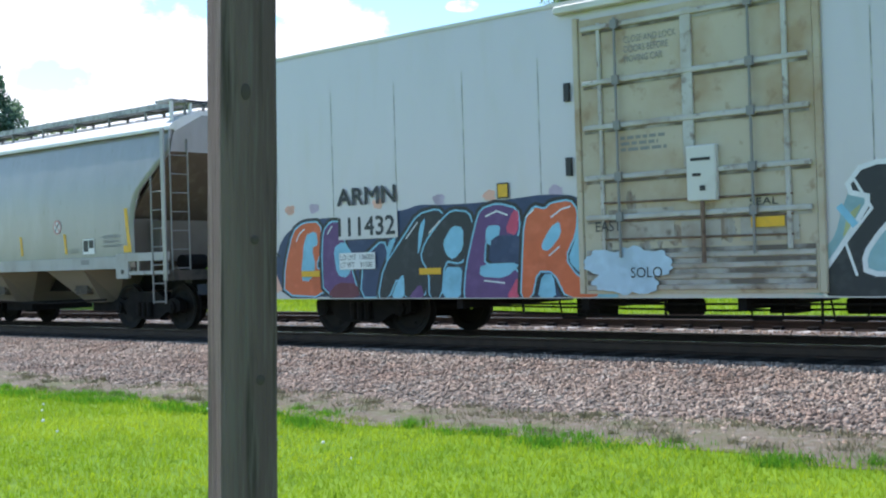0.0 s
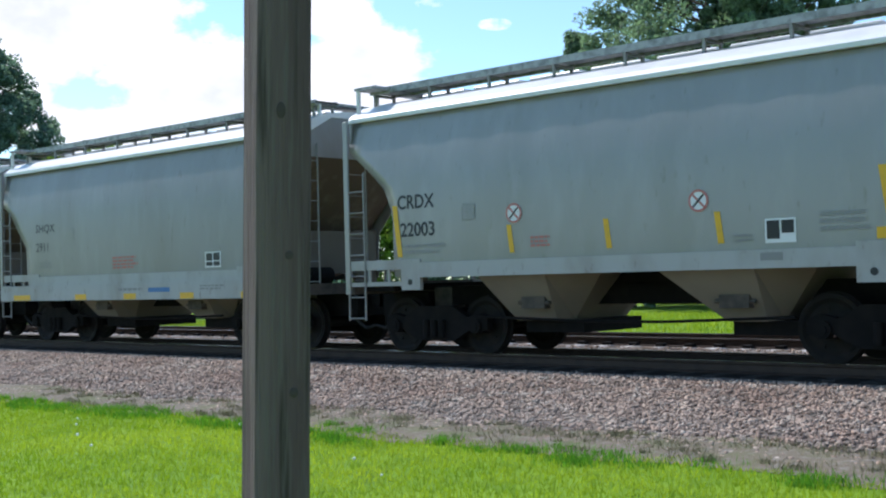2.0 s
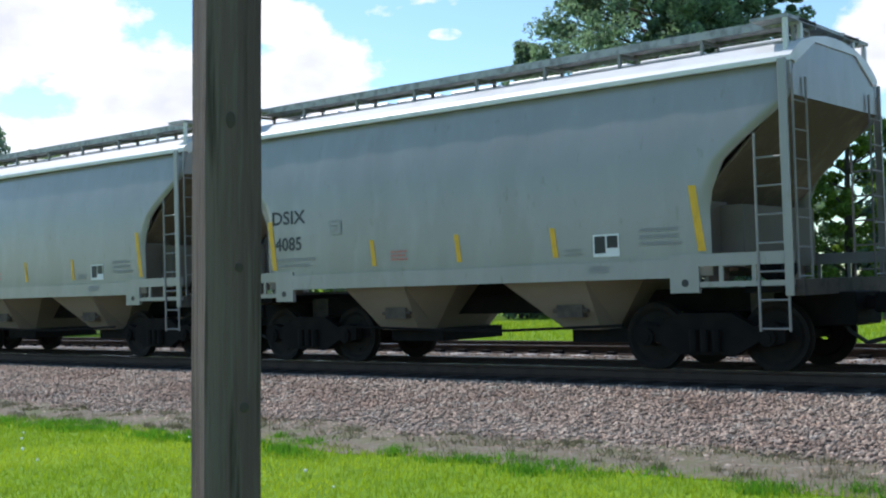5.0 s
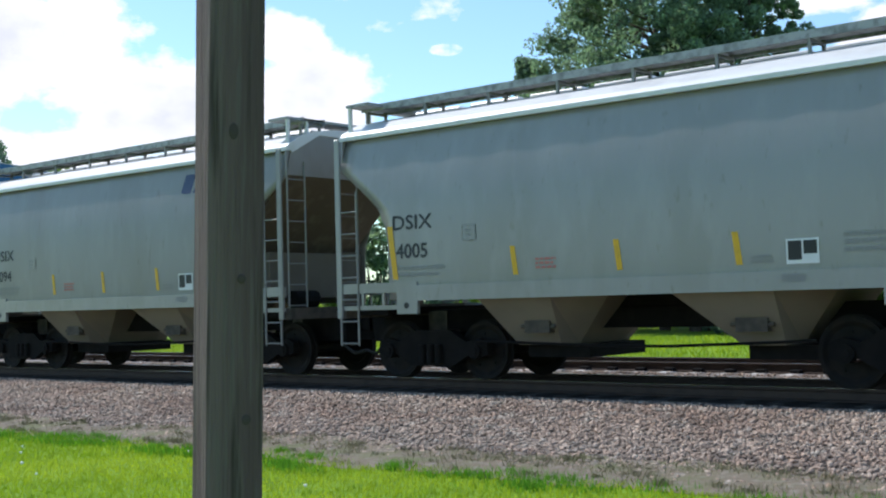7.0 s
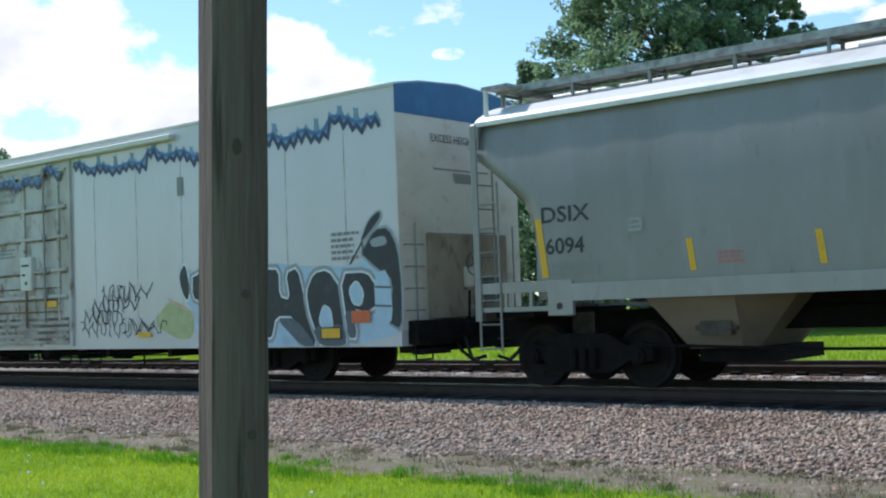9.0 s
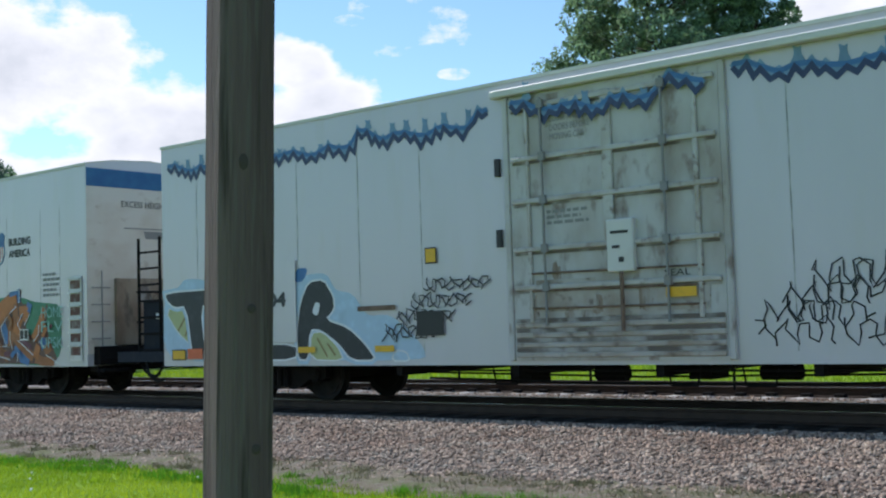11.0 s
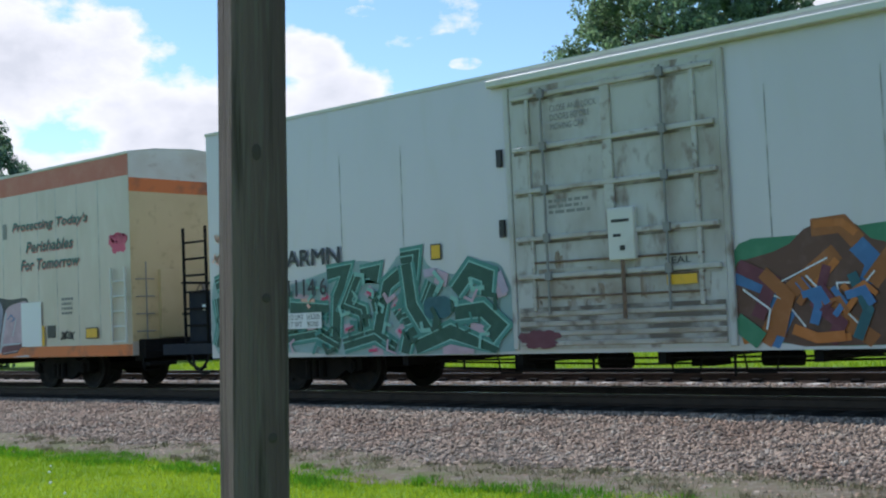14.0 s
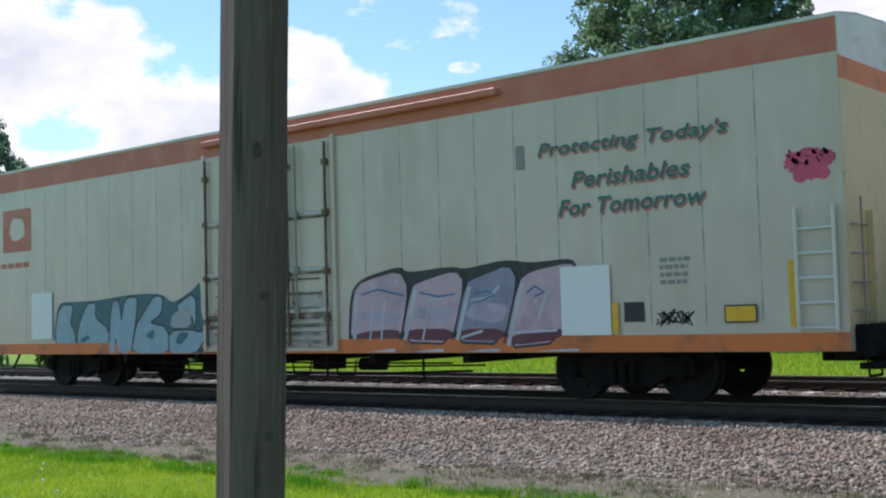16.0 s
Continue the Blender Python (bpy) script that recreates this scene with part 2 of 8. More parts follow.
PANEL_WHITE = mat("panel_white", (0.75, 0.76, 0.76), 0.5)
RUBBER = mat("air_hose", (0.018, 0.018, 0.018), 0.7)
POST = mat("weathered_post", (0.115, 0.08, 0.08), 0.85, spots=[((0.175, 0.13, 0.125), 1.6, 0.42, 0.62, 0.85), ((0.05, 0.04, 0.035), 4.5, 0.54, 0.66, 0.9), ((0.15, 0.13, 0.12), 14, 0.5, 0.62, 0.6)], bump=0.7, bump_scale=14, scale=(9, 9, 0.4), specular=0.2)
KNOT = mat("post_knot", (0.06, 0.045, 0.042), 0.85, bump=0.3)
BARK = mat("bark", (0.09, 0.07, 0.055), 0.95, spots=[((0.05, 0.04, 0.03), 6, 0.45, 0.65, 0.7)], bump=0.8, bump_scale=12)
LEAF = mat("tree_leaf", (0.17, 0.255, 0.185), 0.55, random=0.5, specular=0.3)
LEAF_DARK = mat("evergreen_leaf", (0.15, 0.23, 0.20), 0.6, random=0.5, specular=0.3)
LEAF_LIGHT = mat("bush_leaf", (0.16, 0.25, 0.05), 0.55, random=0.5, specular=0.3)
FLOWER = mat("clover_white", (0.8, 0.8, 0.75), 0.7)
PAVE = mat("pale_path", (0.5, 0.48, 0.45), 0.9, spots=[((0.4, 0.38, 0.36), 3, 0.45, 0.65, 0.6)])


def leafy(ma, amount, tint):
    """Let light through thin blades and leaves."""
    nt = ma.node_tree
    n, l = nt.nodes, nt.links
    b, out = n["Principled BSDF"], n["Material Output"]
    tr, mx = n.new("ShaderNodeBsdfTranslucent"), n.new("ShaderNodeMixShader")
    col = b.inputs["Base Color"].links[0].from_socket
    gm = n.new("ShaderNodeMix")
    gm.data_type, gm.blend_type = "RGBA", "MULTIPLY"
    gm.inputs["Factor"].default_value = 1.0
    l.new(col, gm.inputs[6])
    gm.inputs[7].default_value = (*tint, 1)
    l.new(gm.outputs[2], tr.inputs["Color"])
    mx.inputs[0].default_value = amount
    l.new(b.outputs[0], mx.inputs[1])
    l.new(tr.outputs[0], mx.inputs[2])
    l.new(mx.outputs[0], out.inputs["Surface"])


for ma in (BLADE, TUFT, LEAF, LEAF_DARK, LEAF_LIGHT):
    leafy(ma, 0.5, (1.5, 1.5, 1.0))


def paint(name, rgb):
    """Spray paint with uneven cover."""
    d = tuple(c * 0.62 for c in rgb)
    li = tuple(min(1, c * 1.25 + 0.04) for c in rgb)
    return mat(name, rgb, 0.5, spots=[(d, 2.2, 0.5, 0.7, 0.55), (li, 6, 0.52, 0.7, 0.4)])


P_BLACK, P_NAVY, P_PURPLE = paint("spray_black", (0.022, 0.024, 0.03)), paint("spray_navy", (0.03, 0.05, 0.12)), paint("spray_purple", (0.12, 0.05, 0.17))
P_ORANGE, P_SKY, P_TEAL = paint("spray_orange", (0.62, 0.13, 0.045)), paint("spray_sky_blue", (0.22, 0.50, 0.66)), paint("spray_teal", (0.02, 0.11, 0.14))
P_WHITE, P_GREEN, P_RUST = paint("spray_white", (0.7, 0.72, 0.74)), paint("spray_green", (0.035, 0.19, 0.10)), paint("spray_rust", (0.31, 0.10, 0.022))
P_BLUE, P_MINT, P_PINK = paint("spray_blue", (0.05, 0.16, 0.36)), paint("spray_mint", (0.22, 0.46, 0.40)), paint("spray_pink", (0.52, 0.36, 0.42))
P_LILAC, P_GREY, P_ICE = paint("spray_lilac", (0.44, 0.36, 0.46)), paint("spray_grey", (0.30, 0.33, 0.35)), paint("spray_ice", (0.42, 0.56, 0.68))
P_LIME, P_MAGENTA, P_AQUA = paint("spray_lime", (0.42, 0.45, 0.22)), paint("spray_magenta", (0.60, 0.07, 0.15)), paint("spray_aqua", (0.25, 0.42, 0.46))
P_BROWN = paint("spray_brown", (0.11, 0.045, 0.03))
P_SLATE, P_RUSTY, P_TANGERINE = paint("spray_slate", (0.10, 0.115, 0.14)), paint("spray_umber", (0.22, 0.15, 0.05)), paint("spray_tangerine", (0.46, 0.14, 0.022))
P_FOAM, P_JADE, P_FOREST = paint("spray_foam", (0.25, 0.36, 0.36)), paint("spray_jade", (0.06, 0.23, 0.20)), paint("spray_forest", (0.012, 0.075, 0.052))
P_HAZE = paint("spray_haze_blue", (0.16, 0.28, 0.42))
P_SMOKE, P_FROST, P_POWDER = paint("spray_smoke", (0.26, 0.25, 0.35)), paint("spray_frost", (0.47, 0.50, 0.55)), paint("spray_powder", (0.24, 0.37, 0.45))
P_MAROON, P_CORAL = paint("spray_maroon", (0.13, 0.025, 0.045)), paint("spray_coral", (0.75, 0.42, 0.33))


# ---- mesh helpers ----
def box(bm, x0, x1, y0, y1, z0, z1):
    vs = [bm.verts.new((x, y, z)) for x in (x0, x1) for y in (y0, y1) for z in (z0, z1)]
    for f in ((0, 1, 3, 2), (4, 6, 7, 5), (0, 4, 5, 1), (2, 3, 7, 6), (0, 2, 6, 4), (1, 5, 7, 3)):
        bm.faces.new([vs[i] for i in f])
    return vs


def cyl(bm, p, q, r, seg=8, r2=None):
    p, q = Vector(p), Vector(q)
    d = (q - p).normalized()
    a = d.orthogonal().normalized()
    b = d.cross(a)
    r2 = r if r2 is None else r2
    rings = [[bm.verts.new(c + (a * math.cos(2 * math.pi * k / seg) + b * math.sin(2 * math.pi * k / seg)) * rr) for k in range(seg)] for c, rr in ((p, r), (q, r2))]
    for k in range(seg):
        bm.faces.new((rings[0][k], rings[0][(k + 1) % seg], rings[1][(k + 1) % seg], rings[1][k]))
    bm.faces.new(rings[0][::-1])
    bm.faces.new(rings[1])


def prism(bm, poly, axis, lo, hi):
    """The outline poly swept along an axis from lo to hi. axis y: poly in x, z; axis x: poly in y, z; axis z: poly in x, y."""
    def at(a, b, c):
        return {"y": (a, c, b), "x": (c, a, b), "z": (a, b, c)}[axis]
    r0, r1 = [bm.verts.new(at(a, b, lo)) for a, b in poly], [bm.verts.new(at(a, b, hi)) for a, b in poly]
    k = len(poly)
    for i in range(k):
        bm.faces.new((r0[i], r0[(i + 1) % k], r1[(i + 1) % k], r1[i]))
    bm.faces.new(r0[::-1])
    bm.faces.new(r1)


def tube(bm, pts, r, seg=6):
    for p, q in zip(pts, pts[1:]):
        cyl(bm, p, q, r, seg)


def as_mesh(name, bm, material, smooth=False, bevel=0.0):
    if bevel:
        bmesh.ops.bevel(bm, geom=bm.edges[:], offset=bevel, segments=1, affect="EDGES", clamp_overlap=True)
    bmesh.ops.recalc_face_normals(bm, faces=bm.faces[:])
    me = bpy.data.meshes.new(name)
    bm.to_mesh(me)
    bm.free()
    me.materials.append(material)
    if smooth:
        me.polygons.foreach_set("use_smooth", [True] * len(me.polygons))
    return me


def part(name, bm, material, parent=None, label="", smooth=False, bevel=0.0, kind=""):
    """One mesh object from bm (or a finished mesh), under a thing or a part."""
    me = bm if isinstance(bm, bpy.types.Mesh) else as_mesh(name, bm, material, smooth, bevel)
    ob = new(name, me)
    if parent is not None:
        ob.parent = parent
    return tagged(ob, label=label, kind=kind)


def thing(name, label, category, group="", kind=""):
    return tagged(new(name), label, category, group, kind)


def block(name, dims, material, parent, label="", bevel=0.0):
    bm = bmesh.new()
    box(bm, *dims)
    return part(name, bm, material, parent, label, bevel=bevel)


def flat_mesh(name, rows, faces, material):
    me = bpy.data.meshes.new(name)
    me.from_pydata(rows, [], faces)
    me.materials.append(material)
    return me


# ---- ground, track beds, rails ----
TRACK_Y, TRACK2_Y = 15.6, 20.5        # centre lines; rail tops at z = 0
LAWN_Z = -0.5


def lawn_edge(x):
    """The uneven line where the lawn gives way to gravel."""
    return 9.5 + 0.10 * math.sin(x * 0.9) + 0.08 * math.sin(x * 2.3 + 1) + 0.05 * math.sin(x * 5.1)


def ballast_height(y):
    """Cross profile of the gravel bed."""
    pts = [(8.9, -0.56), (9.6, -0.49), (11.0, -0.42), (12.6, -0.33), (13.7, -0.22), (14.2, -0.19), (17.0, -0.19), (17.8, -0.3), (18.4, -0.28), (19.0, -0.18), (22.0, -0.18), (23.0, -0.34), (24.2, -0.56)]
    return float(np.interp(y, [p[0] for p in pts], [p[1] for p in pts]))


def ground():
    bm = bmesh.new()
    vs = [bm.verts.new(v) for v in ((-900, -300, LAWN_Z), (900, -300, LAWN_Z), (900, 1500, LAWN_Z), (-900, 1500, LAWN_Z))]
    bm.faces.new(vs)
    g = part("ground", bm, GRASS)
    tagged(g, "sunlit mown green lawn reaching out to the trees", "lawn", kind="structure")
    ys = [8.9, 9.3, 9.6, 10.2, 11.0, 11.8, 12.6, 13.2, 13.7, 14.2, 15.6, 17.0, 17.8, 18.4, 19.0, 20.5, 22.0, 23.0, 24.2]
    xs = [-160 + 2.0 * k for k in range(111)]
    rows = [(x, y, ballast_height(y) + (0.02 * noise.noise((x * 0.7, y * 0.9, 0)) if 9.3 < y < 14 else 0)) for x in xs for y in ys]
    k = len(ys)
    faces = [(i * k + j, (i + 1) * k + j, (i + 1) * k + j + 1, i * k + j + 1) for i in range(len(xs) - 1) for j in range(k - 1)]
    bed = tagged(new("ballast_bed", flat_mesh("ballast_bed", rows, faces, BALLAST)), "grey-brown crushed stone ballast bed under two tracks", "ballast", kind="structure")
    # black gravel sheet under the near track: the train's shadow put into its colour
    xs = [-160 + 2.0 * k for k in range(111)]
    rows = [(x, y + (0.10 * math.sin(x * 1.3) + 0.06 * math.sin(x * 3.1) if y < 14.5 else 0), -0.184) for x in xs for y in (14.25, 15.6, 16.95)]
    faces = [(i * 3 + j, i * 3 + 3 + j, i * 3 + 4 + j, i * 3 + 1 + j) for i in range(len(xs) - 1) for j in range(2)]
    tagged(new("track_bed", flat_mesh("track_bed", rows, faces, SHADED_GRAVEL)), "fine gravel between the ties, blackened to hold the train's shade", "ballast", kind="structure")
    # worn strip of soil and short growth between lawn and stone
    rows, faces = [], []
    xs = [-60 + 0.25 * i for i in range(301)]
    for x in xs:
        e = lawn_edge(x)
        rows += [(x, e - 0.25, LAWN_Z + 0.006), (x, e + 0.35, ballast_height(e + 0.35) + 0.03), (x, e + 1.0 + 0.22 * math.sin(x * 1.7) + 0.12 * math.sin(x * 4.3), ballast_height(e + 1.0) + 0.024)]
    for i in range(len(xs) - 1):
        faces += [(3 * i + j, 3 * i + 3 + j, 3 * i + 4 + j, 3 * i + 1 + j) for j in range(2)]
    tagged(new("verge", flat_mesh("verge", rows, faces, VERGE)), "bare trodden soil strip with sparse dry weeds", "verge", kind="structure")
    return bed


bed = ground()


def rail_mesh():
    """A flat-bottom rail: foot, web and head."""
    half = [(0.07, -0.17), (0.07, -0.158), (0.012, -0.138), (0.010, -0.05), (0.036, -0.036), (0.036, -0.008), (0.028, -0.001)]
    poly = half + [(-y, z) for y, z in reversed(half)]
    bm = bmesh.new()
    prism(bm, poly, "x", -160, 60)
    me = as_mesh("rail", bm, RAIL)
    top = bmesh.new()
    box(top, -160, 60, -0.026, 0.026, -0.001, 0.0005)
    return me, as_mesh("rail_head", top, RAIL_TOP)


def tie_mesh(material, name, width, height):
    bm = bmesh.new()
    box(bm, -width / 2, width / 2, -1.3, 1.3, -height, 0)
    return as_mesh(name, bm, material, bevel=0.02)


def track(name, y, material, label, spacing, with_clips):
    t = thing(name, label, "railway track", kind="structure")
    t.location = (0, y, 0)
    for s in (-0.7535, 0.7535):
        r = part("rail", RAIL_ME, RAIL, t)
        r.location.y = s
        h = part("rail_head", HEAD_ME, RAIL_TOP, r, "polished steel running surface")
    me = tie_mesh(material, "tie", 0.26, 0.2)
    clip = bmesh.new()
    box(clip, -0.09, 0.09, -0.19, -0.06, -0.165, -0.10)
    box(clip, -0.09, 0.09, 0.06, 0.19, -0.165, -0.10)
    clip_me = as_mesh("rail_clip", clip, BLACK, bevel=0.01)
    rnd = random.Random(4)
    rest = bmesh.new()
    k = 0
    while -150 + k * spacing < 50:
        x = -150 + k * spacing
        k += 1
        if -44 < x < 3:
            o = part("tie", me, material, t)
            o.location = (x + rnd.uniform(-0.015, 0.015), rnd.uniform(-0.02, 0.02), -0.165 + rnd.uniform(-0.006, 0.006))
            if with_clips:
                for s in (-0.7535, 0.7535):
                    c = part("rail_clip", clip_me, BLACK, o)
                    c.location = (0, s, 0.165)
        else:
            box(rest, x - 0.13, x + 0.13, -1.3, 1.3, -0.365, -0.165)
    part("distant_ties", rest, material, t, kind="stuff")
    return t


RAIL_ME, HEAD_ME = rail_mesh()
track("track_near", TRACK_Y, TIMBER, "rusty rails on dark timber ties in gravel", 0.55, False)
track("track_far", TRACK2_Y, CONCRETE, "rusty rails on pale sunlit concrete ties", 0.61, True)


# ---- lettering and paint on car sides ----
def glyphs(body, shear=0.0, bold=0.0):
    """The built-in letters as a mesh in x, y, with its left, right, bottom and top."""
    cu = bpy.data.curves.new("letters", "FONT")
    cu.body, cu.size, cu.shear, cu.offset, cu.resolution_u, cu.space_character = body, 1.0, shear, bold, 3, 1.0
    ob = new("letters", cu)
    dg = bpy.context.evaluated_depsgraph_get()
    me = bpy.data.meshes.new_from_object(ob.evaluated_get(dg))
    bpy.data.objects.remove(ob)
    co = np.zeros(len(me.vertices) * 3)
    me.vertices.foreach_get("co", co)
    return me, co.reshape(-1, 3)


def flat_y(z):
    return 0.0


def on_side(me, co, x0, x1, z0, z1, face_y, bulge, lean=0.0):
    """Fit flat letters into the box x0..x1, z0..z1 of a side that faces -y."""
    lo, hi = co.min(0), co.max(0)
    u, v = (co[:, 0] - lo[0]) / max(1e-6, hi[0] - lo[0]), (co[:, 1] - lo[1]) / max(1e-6, hi[1] - lo[1])
    x, z = x0 + u * (x1 - x0), z0 + v * (z1 - z0)
    x = x + lean * (z - z0)
    out = np.stack([x, face_y + np.array([bulge(a) for a in z]), z], 1)
    me.vertices.foreach_set("co", out.ravel())
    me.update()
    return me


def lettering(parent, body, x0, x1, z0, z1, material, face_y, bulge=flat_y, label="", bold=0.0, shear=0.0, name="lettering"):
    me, co = glyphs(body, shear, 0.0)
    me.materials.clear()
    me.materials.append(material)
    on_side(me, co, x0, x1, z0, z1, face_y, bulge)
    if bold:
        # heavier strokes: the letters laid a few times side by side
        bm = bmesh.new()
        for k, (dx, dz) in enumerate(((0, 0), (-bold, 0), (bold, 0), (0, bold), (0, -bold))):
            n = len(bm.verts)
            bm.from_mesh(me)
            bm.verts.ensure_lookup_table()
            for v in bm.verts[n:]:
                v.co += Vector((dx, -0.0003 * k, dz))
        bm.to_mesh(me)
        bm.free()
    return part(name, me, material, parent, label or "painted words " + body.replace("\n", " "))


def bars(parent, x0, x1, z0, z1, n, material, face_y, bulge=flat_y, label="small unreadable stencilled lines", seed=1):
    """Lines of writing too small to read."""
    rnd = random.Random(seed)
    rows, faces = [], []
    h = (z1 - z0) / n
    for i in range(n):
        x, zz = x0, z1 - (i + 0.5) * h
        end = x1 - rnd.uniform(0, 0.25) * (x1 - x0)
        while x < end:
            w = min(end - x, rnd.uniform(0.06, 0.2) * (x1 - x0) + 0.02)
            k = len(rows)
            rows += [(x, face_y + bulge(zz), zz - h * 0.28), (x + w, face_y + bulge(zz), zz - h * 0.28), (x + w, face_y + bulge(zz), zz + h * 0.28), (x, face_y + bulge(zz), zz + h * 0.28)]
            faces.append((k, k + 1, k + 2, k + 3))
            x += w + 0.03 * (x1 - x0) + 0.008
    return part("stencil_text", flat_mesh("stencil_text", rows, faces, material), material, parent, label)


def plate(parent, name, x0, x1, z0, z1, material, face_y, bulge=flat_y, label="", slant=0.0, thick=0.003):
    rows = []
    n = max(2, int((z1 - z0) / 0.08) + 1)
    for i in range(n):
        z = z0 + (z1 - z0) * i / (n - 1)
        dx = slant * (z - z0)
        rows += [(x0 + dx, face_y + bulge(z) - thick, z), (x1 + dx, face_y + bulge(z) - thick, z)]
    faces = [(2 * i, 2 * i + 1, 2 * i + 3, 2 * i + 2) for i in range(n - 1)]
    return part(name, flat_mesh(name, rows, faces, material), material, parent, label)


def blob(parent, name, x0, x1, z0, z1, material, face_y, seed, label="", rough=0.12, n=90):
    """A sprayed patch with an uneven outline."""
    rnd = random.Random(seed)
    ph = [rnd.uniform(0, 6.28) for _ in range(6)]
    cx, cz, rx, rz = (x0 + x1) / 2, (z0 + z1) / 2, (x1 - x0) / 2, (z1 - z0) / 2
    rows = [(cx, face_y, cz)]
    for i in range(n):
        a = 2 * math.pi * i / n
        c, s = math.cos(a), math.sin(a)
        k = 1 + rough * sum(math.sin(a * m + p) / (1 + 0.25 * m) for m, p in zip((3, 5, 8, 13, 19, 27), ph)) / 1.6
        # a squarish patch
        e = 2.6
        q = (abs(c) ** e + abs(s) ** e) ** (-1 / e)
        rows.append((cx + rx * c * q * min(k, 1.12), face_y, cz + rz * s * q * min(k, 1.12)))
    faces = [(0, 1 + i, 1 + (i + 1) % n) for i in range(n)]
    return part(name, flat_mesh(name, rows, faces, material), material, parent, label)


def stroke(parent, name, pts, width, material, face_y, label=""):
    """A ribbon of paint through points x, z."""
    rows, faces = [], []
    for i, (x, z) in enumerate(pts):
        a, b = pts[max(0, i - 1)], pts[min(len(pts) - 1, i + 1)]
        d = Vector((b[0] - a[0], b[1] - a[1])).normalized()
        nx, nz = -d.y * width / 2, d.x * width / 2
        rows += [(x + nx, face_y, z + nz), (x - nx, face_y, z - nz)]
    faces = [(2 * i, 2 * i + 1, 2 * i + 3, 2 * i + 2) for i in range(len(pts) - 1)]
    return part(name, flat_mesh(name, rows, faces, material), material, parent, label)


def softened(pts, turns=1):
    """A closed outline with its corners cut round."""
    for _ in range(turns):
        out = []
        for (x0, z0), (x1, z1) in zip(pts, pts[1:] + pts[:1]):
            out += [(x0 * 0.8 + x1 * 0.2, z0 * 0.8 + z1 * 0.2), (x0 * 0.2 + x1 * 0.8, z0 * 0.2 + z1 * 0.8)]
        pts = out
    return pts


def ribbon_mesh(pts, width, material, y, closed=False, low=0.0):
    """A flat paint ribbon with mitred corners through points x, z."""
    n = len(pts)
    rows = []
    for i in range(n):
        a = pts[i - 1] if closed or i else pts[0]
        b = pts[(i + 1) % n] if closed or i < n - 1 else pts[-1]
        p = Vector(pts[i])
        d0, d1 = (p - Vector(a)), (Vector(b) - p)
        d0 = d0.normalized() if d0.length > 1e-6 else d1.normalized()
        d1 = d1.normalized() if d1.length > 1e-6 else d0
        d = (d0 + d1).normalized() if (d0 + d1).length > 1e-3 else d0
        k = width / 2 * min(1.7, 1 / max(0.2, d.dot(d0)))
        nx, nz = -d.y * k, d.x * k
        rows += [(p.x + nx, y, max(low, p.y + nz)), (p.x - nx, y, max(low, p.y - nz))]
    m = n if closed else n - 1
    faces = [(2 * i, 2 * i + 1, (2 * i + 3) % (2 * n), (2 * i + 2) % (2 * n)) for i in range(m)]
    return flat_mesh("paint", rows, faces, material)


class Mural:
    """A sprayed graffiti piece on a car side: a ground patch, letters over it, each coat just proud of the last."""

    def __init__(self, car, outline, ground_paint, label, low=0.655):
        self.y, self.low = FACE - 0.002, low
        self.base = part("graffiti", self.patch(softened(outline, 2), ground_paint), ground_paint, car, label)

    def patch(self, pts, material):
        self.y -= 0.0003
        return flat_mesh("paint", [(x, self.y, max(self.low, z)) for x, z in pts], [tuple(range(len(pts)))], material)

    def ribbon(self, pts, width, material, closed):
        self.y -= 0.0003
        return ribbon_mesh(pts, width, material, self.y, closed, self.low)

    def fill(self, material, outline, edge=None, pin=None, name="letter"):
        pts = softened(outline)
        if edge:
            part("letter_outline", self.ribbon(pts, edge[1] * 2, edge[0], True), edge[0], self.base)
        part(name, self.patch(pts, material), material, self.base)
        if pin:
            part("letter_pin_line", self.ribbon(pts, pin[1], pin[0], True), pin[0], self.base)

    def line(self, material, width, pts, halo=()):
        for m, more in halo:
            part("letter_halo", self.ribbon(pts, width + more, m, False), m, self.base)
        part("letter_stroke", self.ribbon(pts, width, material, False), material, self.base)


def tag(parent, x0, x1, z0, z1, material, face_y, seed, label="quick thin sprayed scribble", width=0.028, loops=9):
    """A thin scribbled signature, no readable word."""
    rnd = random.Random(seed)
    pts = []
    for i in range(loops * 6):
        u = i / (loops * 6 - 1)
        pts.append((x0 + (x1 - x0) * u + 0.05 * math.sin(i * 1.9 + seed), (z0 + z1) / 2 + (z1 - z0) / 2 * math.sin(i * 1.05 + seed) * rnd.uniform(0.35, 1)))
    return stroke(parent, "scribble", pts, width, material, face_y - 0.005, label)


